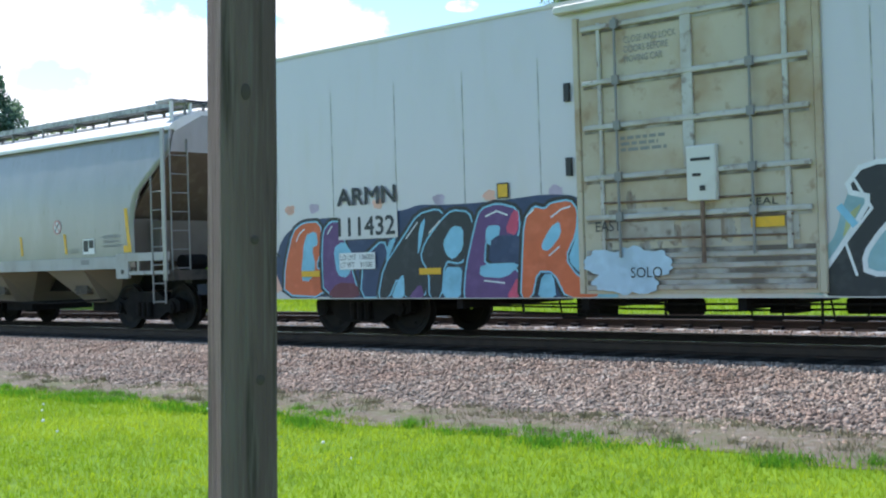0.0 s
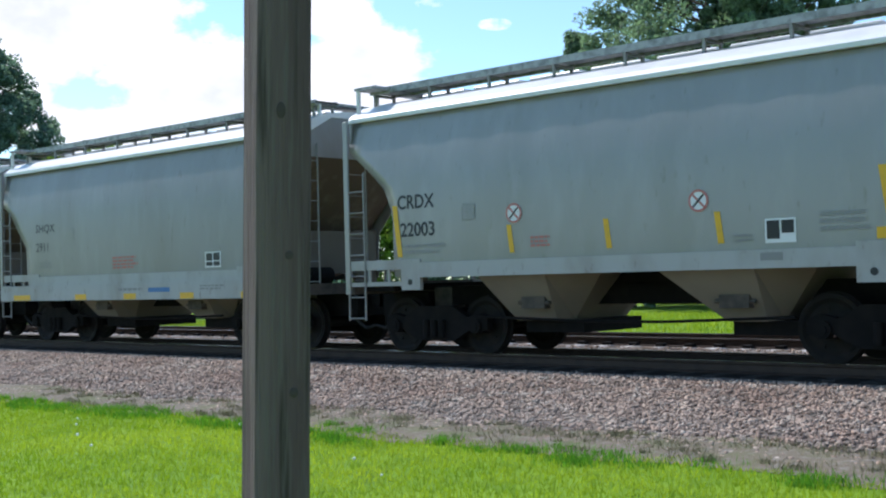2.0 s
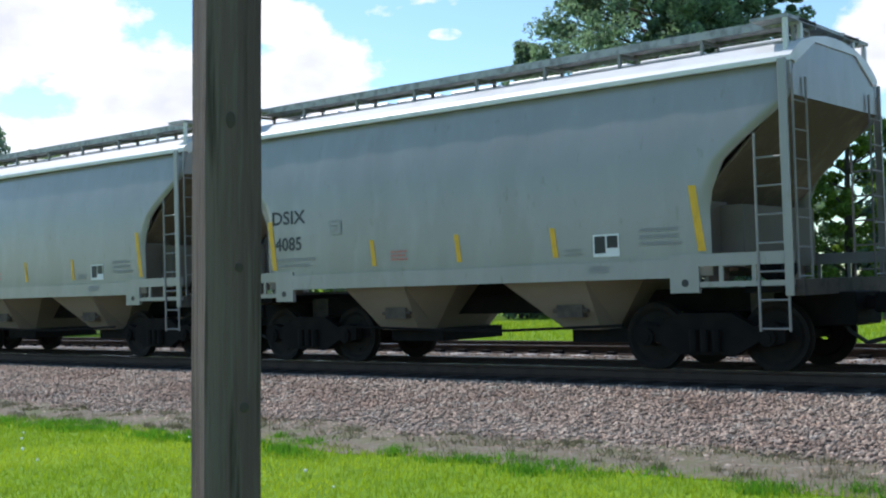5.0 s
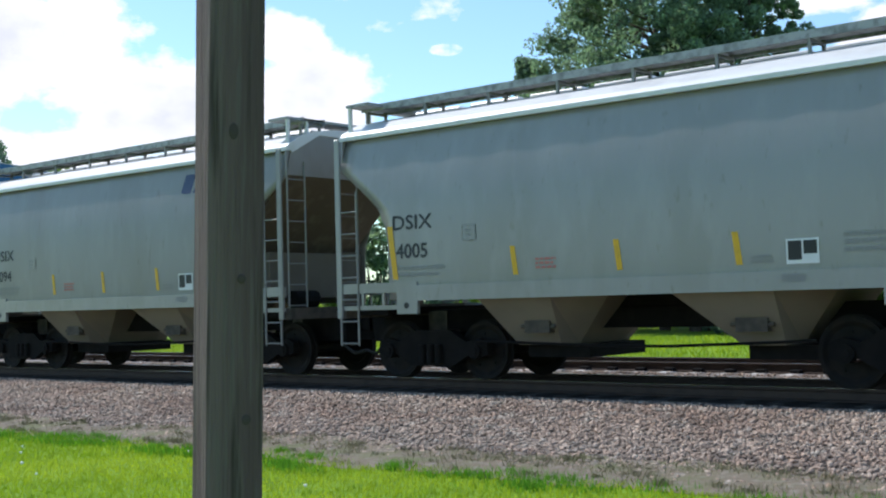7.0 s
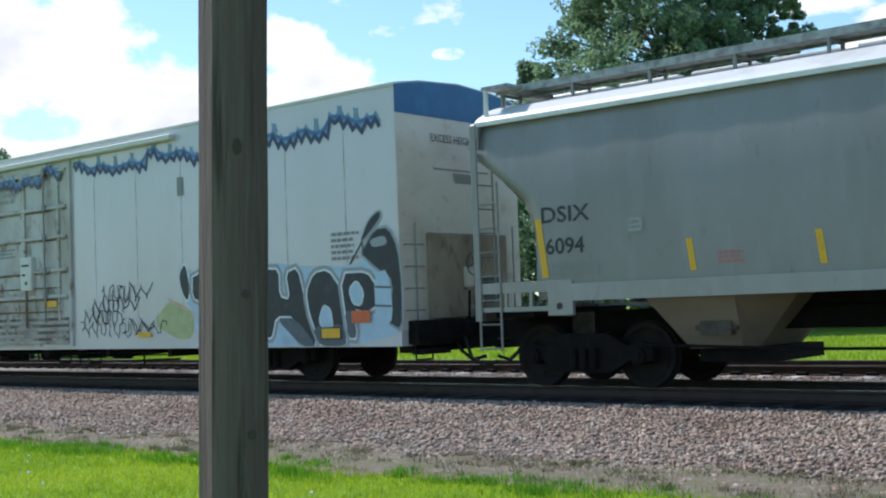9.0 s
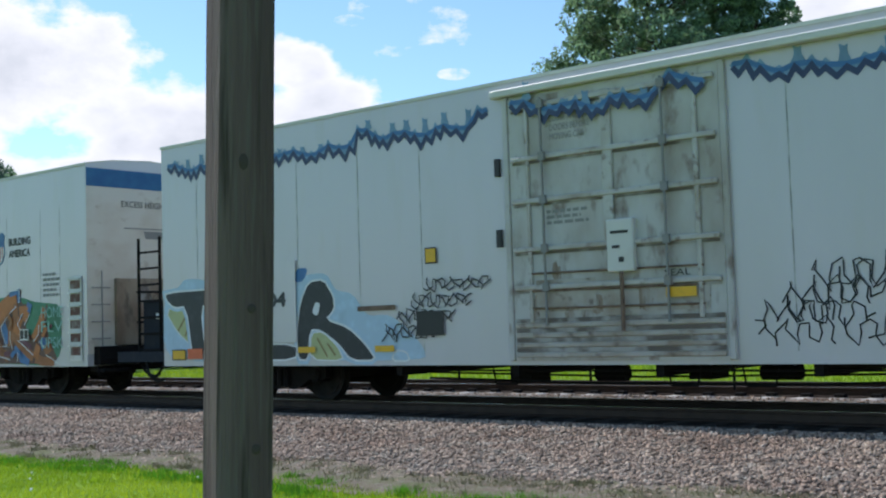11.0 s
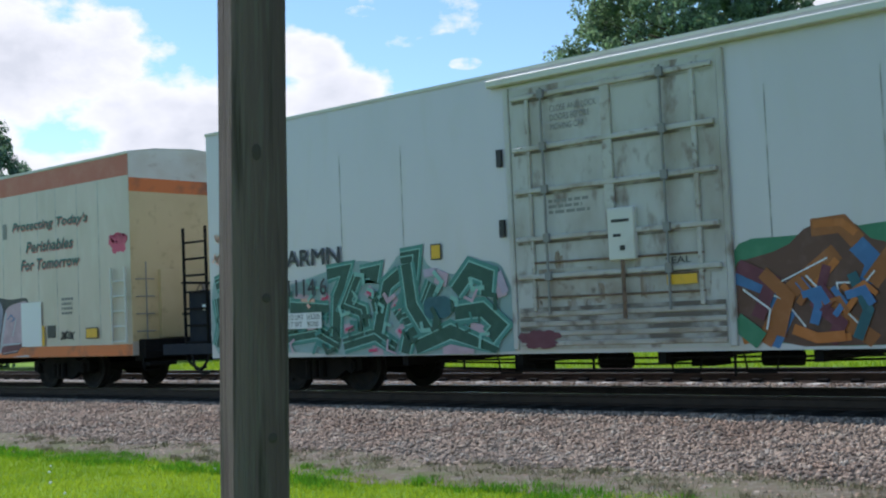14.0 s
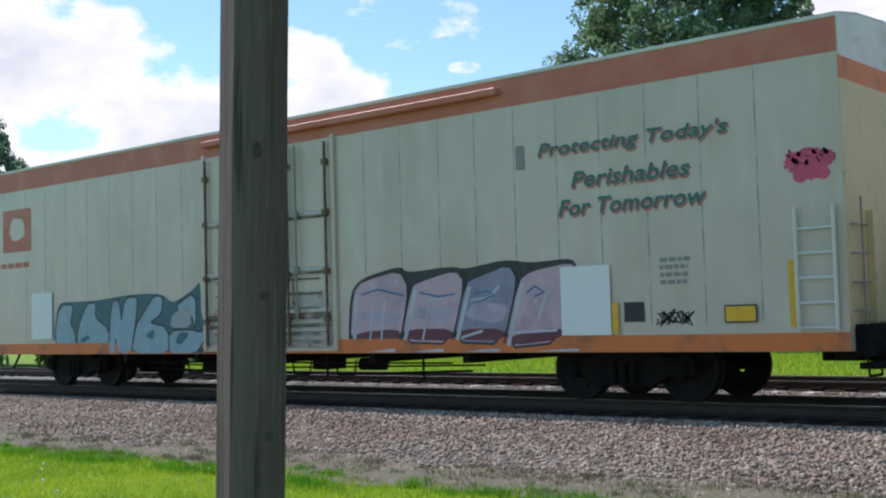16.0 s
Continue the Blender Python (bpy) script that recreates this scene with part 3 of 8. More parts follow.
# ---- running gear shared by all cars ----
def truck_meshes(r):
    """Side frame, bolster and wheelset of a freight truck with 1.78 m wheelbase."""
    sf = bmesh.new()
    outline = [(-1.12, 0.40), (-1.12, 0.58), (-0.95, 0.66), (-0.70, 0.60), (-0.38, 0.78), (0.38, 0.78), (0.70, 0.60), (0.95, 0.66), (1.12, 0.58), (1.12, 0.40), (0.98, 0.36), (0.76, 0.40), (0.42, 0.22), (-0.42, 0.22), (-0.76, 0.40), (-0.98, 0.36)]
    prism(sf, outline, "y", -0.07, 0.07)
    for s in (-0.89, 0.89):
        cyl(sf, (s, -0.13, r), (s, 0.02, r), 0.12, 12)
        cyl(sf, (s, -0.15, r), (s, -0.13, r), 0.07, 8)
    for k in (-0.17, 0, 0.17):
        cyl(sf, (k, -0.10, 0.27), (k, -0.10, 0.56), 0.065, 8)
    sf_me = as_mesh("side_frame", sf, BLACK)
    bo = bmesh.new()
    box(bo, -0.19, 0.19, -1.0, 1.0, 0.52, 0.74)
    cyl(bo, (0, 0, 0.70), (0, 0, 0.86), 0.2, 12)
    box(bo, -0.6, -0.5, -0.9, 0.9, 0.35, 0.5)
    box(bo, 0.5, 0.6, -0.9, 0.9, 0.35, 0.5)
    bo_me = as_mesh("bolster", bo, BLACK)
    ws = bmesh.new()
    seg = 28
    for s in (-1, 1):
        # tread, flange, plate and hub turned about the axle
        prof = [(0.0, 0.13), (0.05, 0.13), (0.055, r - 0.12), (0.02, r - 0.06), (0.02, r), (0.115, r - 0.012), (0.12, r + 0.028), (0.15, r + 0.028), (0.155, r - 0.10), (0.11, r - 0.14), (0.12, 0.13), (0.17, 0.13)]
        rings = []
        for y, rr in prof:
            yy = s * (0.86 - y)
            rings.append([ws.verts.new((rr * math.cos(2 * math.pi * k / seg), yy, rr * math.sin(2 * math.pi * k / seg))) for k in range(seg)])
        for a, b in zip(rings, rings[1:]):
            for k in range(seg):
                ws.faces.new((a[k], a[(k + 1) % seg], b[(k + 1) % seg], b[k]))
        for k in range(5):
            an = 2 * math.pi * k / 5
            cyl(ws, (0.26 * math.cos(an), s * 0.80, 0.26 * math.sin(an)), (0.26 * math.cos(an), s * 0.825, 0.26 * math.sin(an)), 0.028, 6)
    cyl(ws, (0, -1.0, 0), (0, 1.0, 0), 0.085, 12)
    ws_me = as_mesh("wheelset", ws, WHEEL)
    return sf_me, bo_me, ws_me


WHEEL_R = 0.457
SIDE_FRAME, BOLSTER, WHEELSET = truck_meshes(WHEEL_R)
wheelsets = []


def truck(car, x):
    bo = part("truck", BOLSTER, BLACK, car, "black cast steel freight truck")
    bo.location.x = x
    for s in (-1, 1):
        f = part("side_frame", SIDE_FRAME, BLACK, bo)
        f.matrix_basis = pose(0, 1.0 * s, 0, 0, 0, 0 if s < 0 else 180)
    for s in (-0.89, 0.89):
        w = part("wheelset", WHEELSET, WHEEL, bo, "steel wheels on an axle")
        w.location = (s, 0, WHEEL_R)
    return bo


def coupler(car, x, way):
    bm = bmesh.new()
    box(bm, min(x, x + way * 0.45), max(x, x + way * 0.45), -0.09, 0.09, 0.78, 0.96)
    box(bm, min(x + way * 0.4, x + way * 0.66), max(x + way * 0.4, x + way * 0.66), -0.16, 0.13, 0.74, 1.0)
    part("coupler", bm, BLACK, car, "rusty black knuckle coupler", bevel=0.02)
    bm = bmesh.new()
    tube(bm, [(x - way * 0.05, -0.35, 0.75), (x + way * 0.15, -0.35, 0.5), (x + way * 0.35, -0.32, 0.36), (x + way * 0.6, -0.3, 0.42)], 0.03)
    part("air_hose", bm, RUBBER, car, "black rubber brake hose")


def ladder(car, xa, xb, ya, yb, z0, z1, n, material, label, r=0.02, z1b=None):
    """A ladder between two stiles; rungs are evenly spaced."""
    bm = bmesh.new()
    cyl(bm, (xa, ya, z0), (xa, ya, z1), r, 6)
    cyl(bm, (xb, yb, z0), (xb, yb, z1b or z1), r, 6)
    lad = part("ladder", bm, material, car, label)
    r_me = bmesh.new()
    cyl(r_me, (xa, ya, 0), (xb, yb, 0), r * 0.75, 6)
    me = as_mesh("rung", r_me, material)
    for k in range(n):
        o = part("rung", me, material, lad)
        o.location.z = z0 + (z1 - z0) * (k + 0.1) / n
    return lad


# ---- covered hoppers ----
SIDE_PROFILE = [(1.28, 1.585), (1.6, 1.60), (2.1, 1.605), (2.6, 1.60), (2.95, 1.585), (3.25, 1.555), (3.5, 1.515), (3.75, 1.46), (3.93, 1.41)]
HOPPER_END = 5.30


def hopper_y(z):
    return -float(np.interp(z, [p[0] for p in SIDE_PROFILE], [p[1] for p in SIDE_PROFILE])) - 0.005


def hopper_body(paint_mat, angular=False):
    """Side sheets with the cut-away ends."""
    zs = np.concatenate([np.linspace(1.28, 2.6, 7), np.linspace(2.75, 3.93, 12)])
    cut_z, cut_x = [1.28, 1.5, 2.3, 2.75, 3.02, 3.40, 3.5, 4.0], [4.20, 4.20, 4.20, 4.40, 4.72, 5.24, 5.30, 5.30]
    if angular:
        cut_z, cut_x = [1.28, 2.15, 3.0, 3.2, 4.0], [4.15, 4.15, 4.92, 5.30, 5.30]
    bm = bmesh.new()
    for s in (-1, 1):
        grid = []
        for z in zs:
            e = float(np.interp(z, cut_z, cut_x))
            y = float(np.interp(z, [p[0] for p in SIDE_PROFILE], [p[1] for p in SIDE_PROFILE]))
            row = []
            for k in range(41):
                x = -e + 2 * e * k / 40
                # shallow dents between the posts inside, strongest high on the side
                d = 0.005 * math.cos(x * 2 * math.pi / 0.93) * max(0, min(1, (z - 2.6) / 0.5)) * (1 if abs(x) < 4.4 else 0)
                row.append(bm.verts.new((x, s * (y + d), z)))
            grid.append(row)
        inner = [[bm.verts.new((v.co.x, v.co.y - s * 0.03, v.co.z)) for v in row] for row in grid]
        for a, b, c, d in zip(grid, grid[1:], inner, inner[1:]):
            for k in range(40):
                bm.faces.new((a[k], a[k + 1], b[k + 1], b[k]))
                bm.faces.new((c[k], d[k], d[k + 1], c[k + 1]))
        for k in (0, 40):
            for i in range(len(zs) - 1):
                bm.faces.new((grid[i][k], grid[i + 1][k], inner[i + 1][k], inner[i][k]))
        for i in (0, len(zs) - 1):
            for k in range(40):
                bm.faces.new((grid[i][k], grid[i][k + 1], inner[i][k + 1], inner[i][k]))
    return as_mesh("side_sheet", bm, paint_mat, smooth=True)


def hopper_roof():
    prof = [(1.40, 3.93), (1.50, 3.925), (1.50, 3.99), (1.42, 4.06), (1.15, 4.21), (0.75, 4.32), (0.3, 4.38), (0, 4.39)]
    full = [(-y, z) for y, z in prof] + [(y, z) for y, z in reversed(prof[:-1])]
    full += [(y, z - 0.05) for y, z in [(1.36, 3.95), (0.7, 4.3), (-0.7, 4.3), (-1.36, 3.95)]]
    bm = bmesh.new()
    prism(bm, full, "x", -5.32, 5.32)
    return as_mesh("roof", bm, HOPPER_ROOF_LIT)


# Grey lowered so that the end recess's shade is part of the colour.
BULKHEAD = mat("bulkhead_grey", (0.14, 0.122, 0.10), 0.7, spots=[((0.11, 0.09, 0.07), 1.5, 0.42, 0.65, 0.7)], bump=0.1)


def hopper_end_meshes(paint_mat):
    """End cap above, slope sheet, vertical web and posts, for the end at +x."""
    cap = bmesh.new()
    prof = [(-1.5, 3.5), (-1.49, 3.95), (-1.15, 4.19), (-0.75, 4.30), (0, 4.37), (0.75, 4.30), (1.15, 4.19), (1.49, 3.95), (1.5, 3.5)]
    prism(cap, prof, "x", 5.26, 5.30)
    slope = bmesh.new()
    # the sheet narrows from the cap's lower edge towards the outlet
    top = [(5.28, -1.5, 3.5), (5.28, 1.5, 3.5)]
    bot = [(3.05, 1.5, 1.35), (3.05, -1.5, 1.35)]
    v = [slope.verts.new(p) for p in top + bot]
    w = [slope.verts.new((p[0] - 0.04, p[1], p[2])) for p in top + bot]
    slope.faces.new(v)
    slope.faces.new(w[::-1])
    for i in range(4):
        slope.faces.new((v[i], v[(i + 1) % 4], w[(i + 1) % 4], w[i]))
    web = bmesh.new()
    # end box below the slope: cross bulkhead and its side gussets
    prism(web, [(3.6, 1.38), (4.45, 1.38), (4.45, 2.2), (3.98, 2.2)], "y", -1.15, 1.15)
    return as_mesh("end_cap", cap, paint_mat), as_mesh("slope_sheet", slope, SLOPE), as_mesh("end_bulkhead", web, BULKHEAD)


def outlet_bay_mesh(x0, x1, b0, b1):
    """An inverted pyramid down to its gate."""
    bm = bmesh.new()
    m0, m1 = x1 - 0.62, x1
    t = [(x0, -1.48, 1.30), (m0, -1.48, 1.30), (m1, -0.85, 1.30), (m1, 0.85, 1.30), (m0, 1.48, 1.30), (x0, 1.48, 1.30)]
    b = [(b0, -0.95, 0.55), (b1 - 0.08, -0.95, 0.55), (b1, -0.6, 0.55), (b1, 0.6, 0.55), (b1 - 0.08, 0.95, 0.55), (b0, 0.95, 0.55)]
    tv, bv = [bm.verts.new(p) for p in t], [bm.verts.new(p) for p in b]
    bm.faces.new(tv)
    bm.faces.new(bv[::-1])
    for i in range(6):
        bm.faces.new((tv[i], bv[i], bv[(i + 1) % 6], tv[(i + 1) % 6]))
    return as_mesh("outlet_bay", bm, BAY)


def covered_hopper(label, paint_mat, sill_mat, angular=False):
    car = thing("covered_hopper_car", label, "freight car", "train cars")
    body = part("body", hopper_body(paint_mat, angular), paint_mat, car)
    part("roof", ROOF_ME, HOPPER_ROOF_LIT, car, "curved roof sheet with the sun's white put into its colour")
    caps = hopper_end_meshes(paint_mat)
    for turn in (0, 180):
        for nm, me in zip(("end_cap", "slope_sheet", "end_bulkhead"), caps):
            o = part(nm, me, paint_mat, car, "brown-stained sloping end sheet with the gap's shade in its colour" if nm == "slope_sheet" else "")
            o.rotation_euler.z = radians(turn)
    # side sills, stepped up over the trucks, and end sills
    for s in (-1, 1):
        bm = bmesh.new()
        a, b = sorted((s * 1.56, s * 1.62))
        box(bm, -3.6, 3.6, a, b, 1.26, 1.50)
        for e in (-1, 1):
            x0, x1 = sorted((e * 3.6, e * 5.3))
            box(bm, x0, x1, a, b, 1.40, 1.56)
            x0, x1 = sorted((e * 3.6, e * 4.02))
            box(bm, x0, x1, a - 0.003, b + 0.003, 1.06, 1.402)
            x0, x1 = sorted((e * 4.02, e * 5.3))
            box(bm, x0, x1, a + 0.01, b - 0.01, 1.13, 1.20)
            for k in (4.35, 4.8, 5.27):
                x0, x1 = sorted((e * k, e * (k - 0.05)))
                box(bm, x0, x1, a + 0.012, b - 0.012, 1.195, 1.405)
        part("side_sill", bm, sill_mat, car, "white dirty side sill")
        # jacking holes on the pads
        for e in (-1, 1):
            bm = bmesh.new()
            cyl(bm, (e * 3.82, s * 1.615, 1.19), (e * 3.82, s * 1.63, 1.19), 0.05, 10)
            part("jacking_hole", bm, PANEL_BLACK, car)
    for e in (-1, 1):
        bm = bmesh.new()
        x0, x1 = sorted((e * 5.2, e * 5.4))
        box(bm, x0, x1, -1.55, 1.55, 1.0, 1.2)
        x0, x1 = sorted((e * 4.1, e * 5.3))
        box(bm, x0, x1, -0.3, 0.3, 0.72, 1.08)
        part("end_sill", bm, RACK, car)
        coupler(car, e * 5.35, e)
        block("draft_gear", (*sorted((e * 4.5, e * 5.62)), -0.45, 0.45, 0.58, 1.02), BLACK, car, bevel=0.015)
        block("end_platform", (*sorted((e * 4.5, e * 5.19)), -1.30, 1.30, 1.04, 1.16), BLACK, car)
        for s in (-1, 1):
            a, b = sorted((s * 1.615, s * 1.655))
            x0, x1 = sorted((e * 5.20, e * 5.31))
            block("corner_post", (x0, x1, a, b, 1.0, 3.94), paint_mat, car, "flat grey corner post", bevel=0.008)
            # web plate on the end sill and the truck-side gusset
            x0, x1 = sorted((e * 4.05, e * 4.12))
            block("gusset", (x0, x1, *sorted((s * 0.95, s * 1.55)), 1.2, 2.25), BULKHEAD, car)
            ladder(car, e * 4.85, e * 5.24, s * 1.63, s * 1.63, 0.56, 3.05, 7, GREY_METAL, "grey steel side ladder", 0.018, 3.9)
            ladder(car, e * 5.33, e * 5.33, s * 1.52, s * 1.10, 1.2, 3.75, 7, GREY_METAL, "grey steel end ladder", 0.016)
    bm = bmesh.new()
    box(bm, -5.3, 5.3, -0.28, 0.28, 0.78, 1.1)
    box(bm, -2.6, 2.6, -0.28, 0.28, 1.08, 1.3)
    part("centre_sill", bm, BLACK, car)
    for me in (BAY_A, BAY_B):
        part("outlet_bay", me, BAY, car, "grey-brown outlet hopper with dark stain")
    for x in (-1.62, 1.75):
        bm = bmesh.new()
        box(bm, x - 0.22, x + 0.22, -1.24, -1.05, 0.74, 0.92)
        cyl(bm, (x - 0.3, -1.2, 0.83), (x + 0.3, -1.2, 0.83), 0.03, 8)
        part("gate_rack", bm, RACK, car, "dark greasy gate rack on the outlet")
    for x in (-1.75, 1.85):
        block("outlet_gate", (x - 0.35, x + 0.75, -0.8, 0.8, 0.36, 0.555), BLACK, car, "black steel outlet gate")
    for x in (-3.8, 3.8):
        truck(car, x)
    # brake pipes, bars and a cylinder
    bm = bmesh.new()
    cyl(bm, (4.6, -0.75, 1.35), (4.6, -0.2, 1.35), 0.16, 12)
    part("brake_cylinder", bm, BLACK, car)
    bm = bmesh.new()
    tube(bm, [(-2.8, -1.2, 0.62), (-0.5, -1.2, 0.55), (0.6, -1.2, 0.55), (2.6, -1.2, 0.62)], 0.022)
    part("brake_rigging", bm, BLACK, car)
    # running boards on brackets, hatch covers between
    for s in (-1, 1):
        bm = bmesh.new()
        a, b = sorted((s * 0.50, s * 1.02))
        box(bm, -5.25, 5.25, a, b, 4.50, 4.54)
        walkway = part("running_board", bm, GRATE, car, "grey open-grid running board")
        for yy in (s * 0.76 - 0.27, s * 0.76 + 0.25):
            block("stringer", (-5.25, 5.25, yy, yy + 0.02, 4.45, 4.56), GRATE, walkway)
        br = bmesh.new()
        for yy in (a + 0.03, b - 0.03):
            box(br, -0.022, 0.022, yy - 0.02, yy + 0.02, 4.15, 4.5)
        box(br, -0.022, 0.022, a, b, 4.42, 4.46)
        br_me = as_mesh("bracket", br, GREY_METAL)
        for k in range(9):
            o = part("bracket", br_me, GREY_METAL, walkway)
            o.location.x = -5.15 + 10.3 * k / 8
    for e in (-1, 1):
        x0, x1 = sorted((e * 4.75, e * 5.25))
        block("running_board_end", (x0, x1, -1.4, 1.4, 4.49, 4.535), GRATE, car)
        for y in (-1.35, -0.9, 0.9, 1.35):
            block("bracket", (e * 5.2 - 0.03, e * 5.2 + 0.03, y - 0.03, y + 0.03, 3.95, 4.5), HOPPER_ROOF_LIT, car, bevel=0.006)
    for k in range(8):
        o = part("hatch_cover", HATCH_ME, HOPPER_ROOF_LIT, car)
        o.location.x = -4.2 + k * 1.2
    return car


RACK = mat("gate_rack", (0.09, 0.075, 0.06), 0.8, spots=[((0.04, 0.035, 0.03), 6, 0.45, 0.65, 0.8)])
hatch = bmesh.new()
box(hatch, -0.5, 0.5, -0.3, 0.3, 4.36, 4.46)
HATCH_ME = as_mesh("hatch_cover", hatch, HOPPER_ROOF_LIT, bevel=0.02)
ROOF_ME = hopper_roof()
BAY_A, BAY_B = outlet_bay_mesh(-2.56, -0.60, -2.15, -1.30), outlet_bay_mesh(0.69, 2.79, 1.50, 2.17)


# ---- refrigerator cars ----
def arched_box(length, width, eave, crown, floor, name, material):
    prof = [(-width / 2, floor), (-width / 2, eave)] + [(width / 2 * t, eave + (crown - eave) * (1 - t * t)) for t in (-0.9, -0.7, -0.4, 0, 0.4, 0.7, 0.9)] + [(width / 2, eave), (width / 2, floor)]
    bm = bmesh.new()
    prism(bm, prof, "x", -length / 2, length / 2)
    return as_mesh(name, bm, material)


def end_face(length, width, e, z0, z1, material, car, name, eave, crown, label="", proud=0.012):
    """A slab on an end wall between two heights; follows the arch where it reaches it."""
    half = width / 2 - 0.004
    if z1 >= eave:
        top = [(half * t, eave + (crown - eave) * (1 - t * t) - 0.01) for t in (1, 0.8, 0.5, 0, -0.5, -0.8, -1)]
    else:
        top = [(half, z1), (-half, z1)]
    bm = bmesh.new()
    lo, hi = sorted((e * length / 2, e * (length / 2 + proud)))
    prism(bm, [(-half, z0), (half, z0)] + top, "x", lo, hi)
    return part(name, bm, material, car, label)


RACK_RUST = mat("rusty_linkage", (0.20, 0.13, 0.09), 0.75, spots=[((0.08, 0.05, 0.035), 7, 0.45, 0.65, 0.8)])


def plug_door(car, x0, x1, z0, z1, face, material, bars_x, bars_z, label):
    """A plug door: leaf, cross ribs, upright ribs, lock rods, hinges and the lock box."""
    d = block("door", (x0, x1, face - 0.035, face + 0.01, z0, z1), material, car, label)
    w = 0.07
    for z in bars_z:
        block("door_rib", (x0 + 0.05, x1 - 0.05, face - 0.085, face - 0.035, z - w / 2, z + w / 2), DOOR_RIB, d, bevel=0.012)
    for x, ww in bars_x:
        block("door_rib", (x - ww / 2, x + ww / 2, face - 0.075, face - 0.033, z0 + (1.65 if ww > 0.1 else 0.55), z1 - 0.08), DOOR_RIB, d, bevel=0.012)
    for x in (x0 + 0.62, x1 - 0.80):
        bm = bmesh.new()
        cyl(bm, (x, face - 0.11, z0 + 0.5), (x, face - 0.11, z1 - 0.05), 0.02, 8)
        for z in bars_z:
            box(bm, x - 0.05, x + 0.05, face - 0.13, face - 0.08, z - 0.06, z + 0.06)
        part("lock_rod", bm, GREY_METAL, d)
    for xa, xb in ((x0 - 0.10, x0 - 0.01), (x1 + 0.01, x1 + 0.10)):
        block("door_post", (xa, xb, face - 0.06, face + 0.01, z0, z1 + 0.04), material, car, bevel=0.012)
    block("lock_box", ((x0 + x1) / 2 - 0.02, (x0 + x1) / 2 + 0.40, face - 0.14, face - 0.03, z0 + 1.20, z0 + 1.92), SILL_WHITE, d, "white door lock box", bevel=0.015)
    cx = (x0 + x1) / 2 + 0.19
    for nm, a, c, e, g in (("lock_slot", -0.14, 0.14, 1.72, 1.76), ("lock_slot", -0.12, 0.0, 1.52, 1.56), ("lock_hole", -0.02, 0.06, 1.33, 1.40)):
        block(nm, (cx + a, cx + c, face - 0.146, face - 0.139, z0 + e, z0 + g), PANEL_BLACK, d)
    bm = bmesh.new()
    for z in (0.75, 1.0, 1.25):
        tube(bm, [(x0 + 0.3, face - 0.06, z0 + z), (x1 - 0.3, face - 0.06, z0 + z - 0.02)], 0.015)
    tube(bm, [(cx, face - 0.12, z0 + 0.4), (cx, face - 0.12, z0 + 1.2)], 0.03)
    part("lock_linkage", bm, RACK_RUST, d, "rusty lock linkage")
    rr = random.Random(int(x1 * 100) + int(z1 * 100))
    for k in range(13):
        x, z = rr.uniform(x0 + 0.1, x1 - 0.3), z0 + rr.uniform(0.55, 1.9) * rr.uniform(0.5, 1)
        blob(d, "rust_drip", x, x + rr.uniform(0.05, 0.3), z - rr.uniform(0.15, 0.5), z, DRIP, face - 0.036 - 0.0006 * k, 300 + k, "", 0.35, 40)
    # dark strip below each rib: the rib's shade, painted on the leaf
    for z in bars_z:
        plate(d, "grime", x0 + 0.06, x1 - 0.06, z - w / 2 - 0.045, z - w / 2 - 0.005, GRIME_SHADE, face - 0.036, flat_y, "", 0, 0.012)
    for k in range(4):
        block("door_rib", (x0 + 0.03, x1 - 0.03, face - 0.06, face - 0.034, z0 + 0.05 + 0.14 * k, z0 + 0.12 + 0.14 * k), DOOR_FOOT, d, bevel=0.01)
        plate(d, "grime", x0 + 0.03, x1 - 0.03, z0 + 0.125 + 0.14 * k, z0 + 0.185 + 0.14 * k, GRIME_SHADE, face - 0.036, flat_y, "", 0, 0.011)
    for a, b, e, g in ((0.12, 0.42, 0.70, 1.15), (0.45, 0.62, 0.62, 0.95), (0.70, 0.93, 0.66, 1.02)):
        plate(d, "stained_panel", x0 + a * (x1 - x0), x0 + b * (x1 - x0), z0 + e, z0 + g, DOOR_FOOT, face - 0.036, flat_y, "rust-stained panel of the door", 0, 0.0095)
    return d


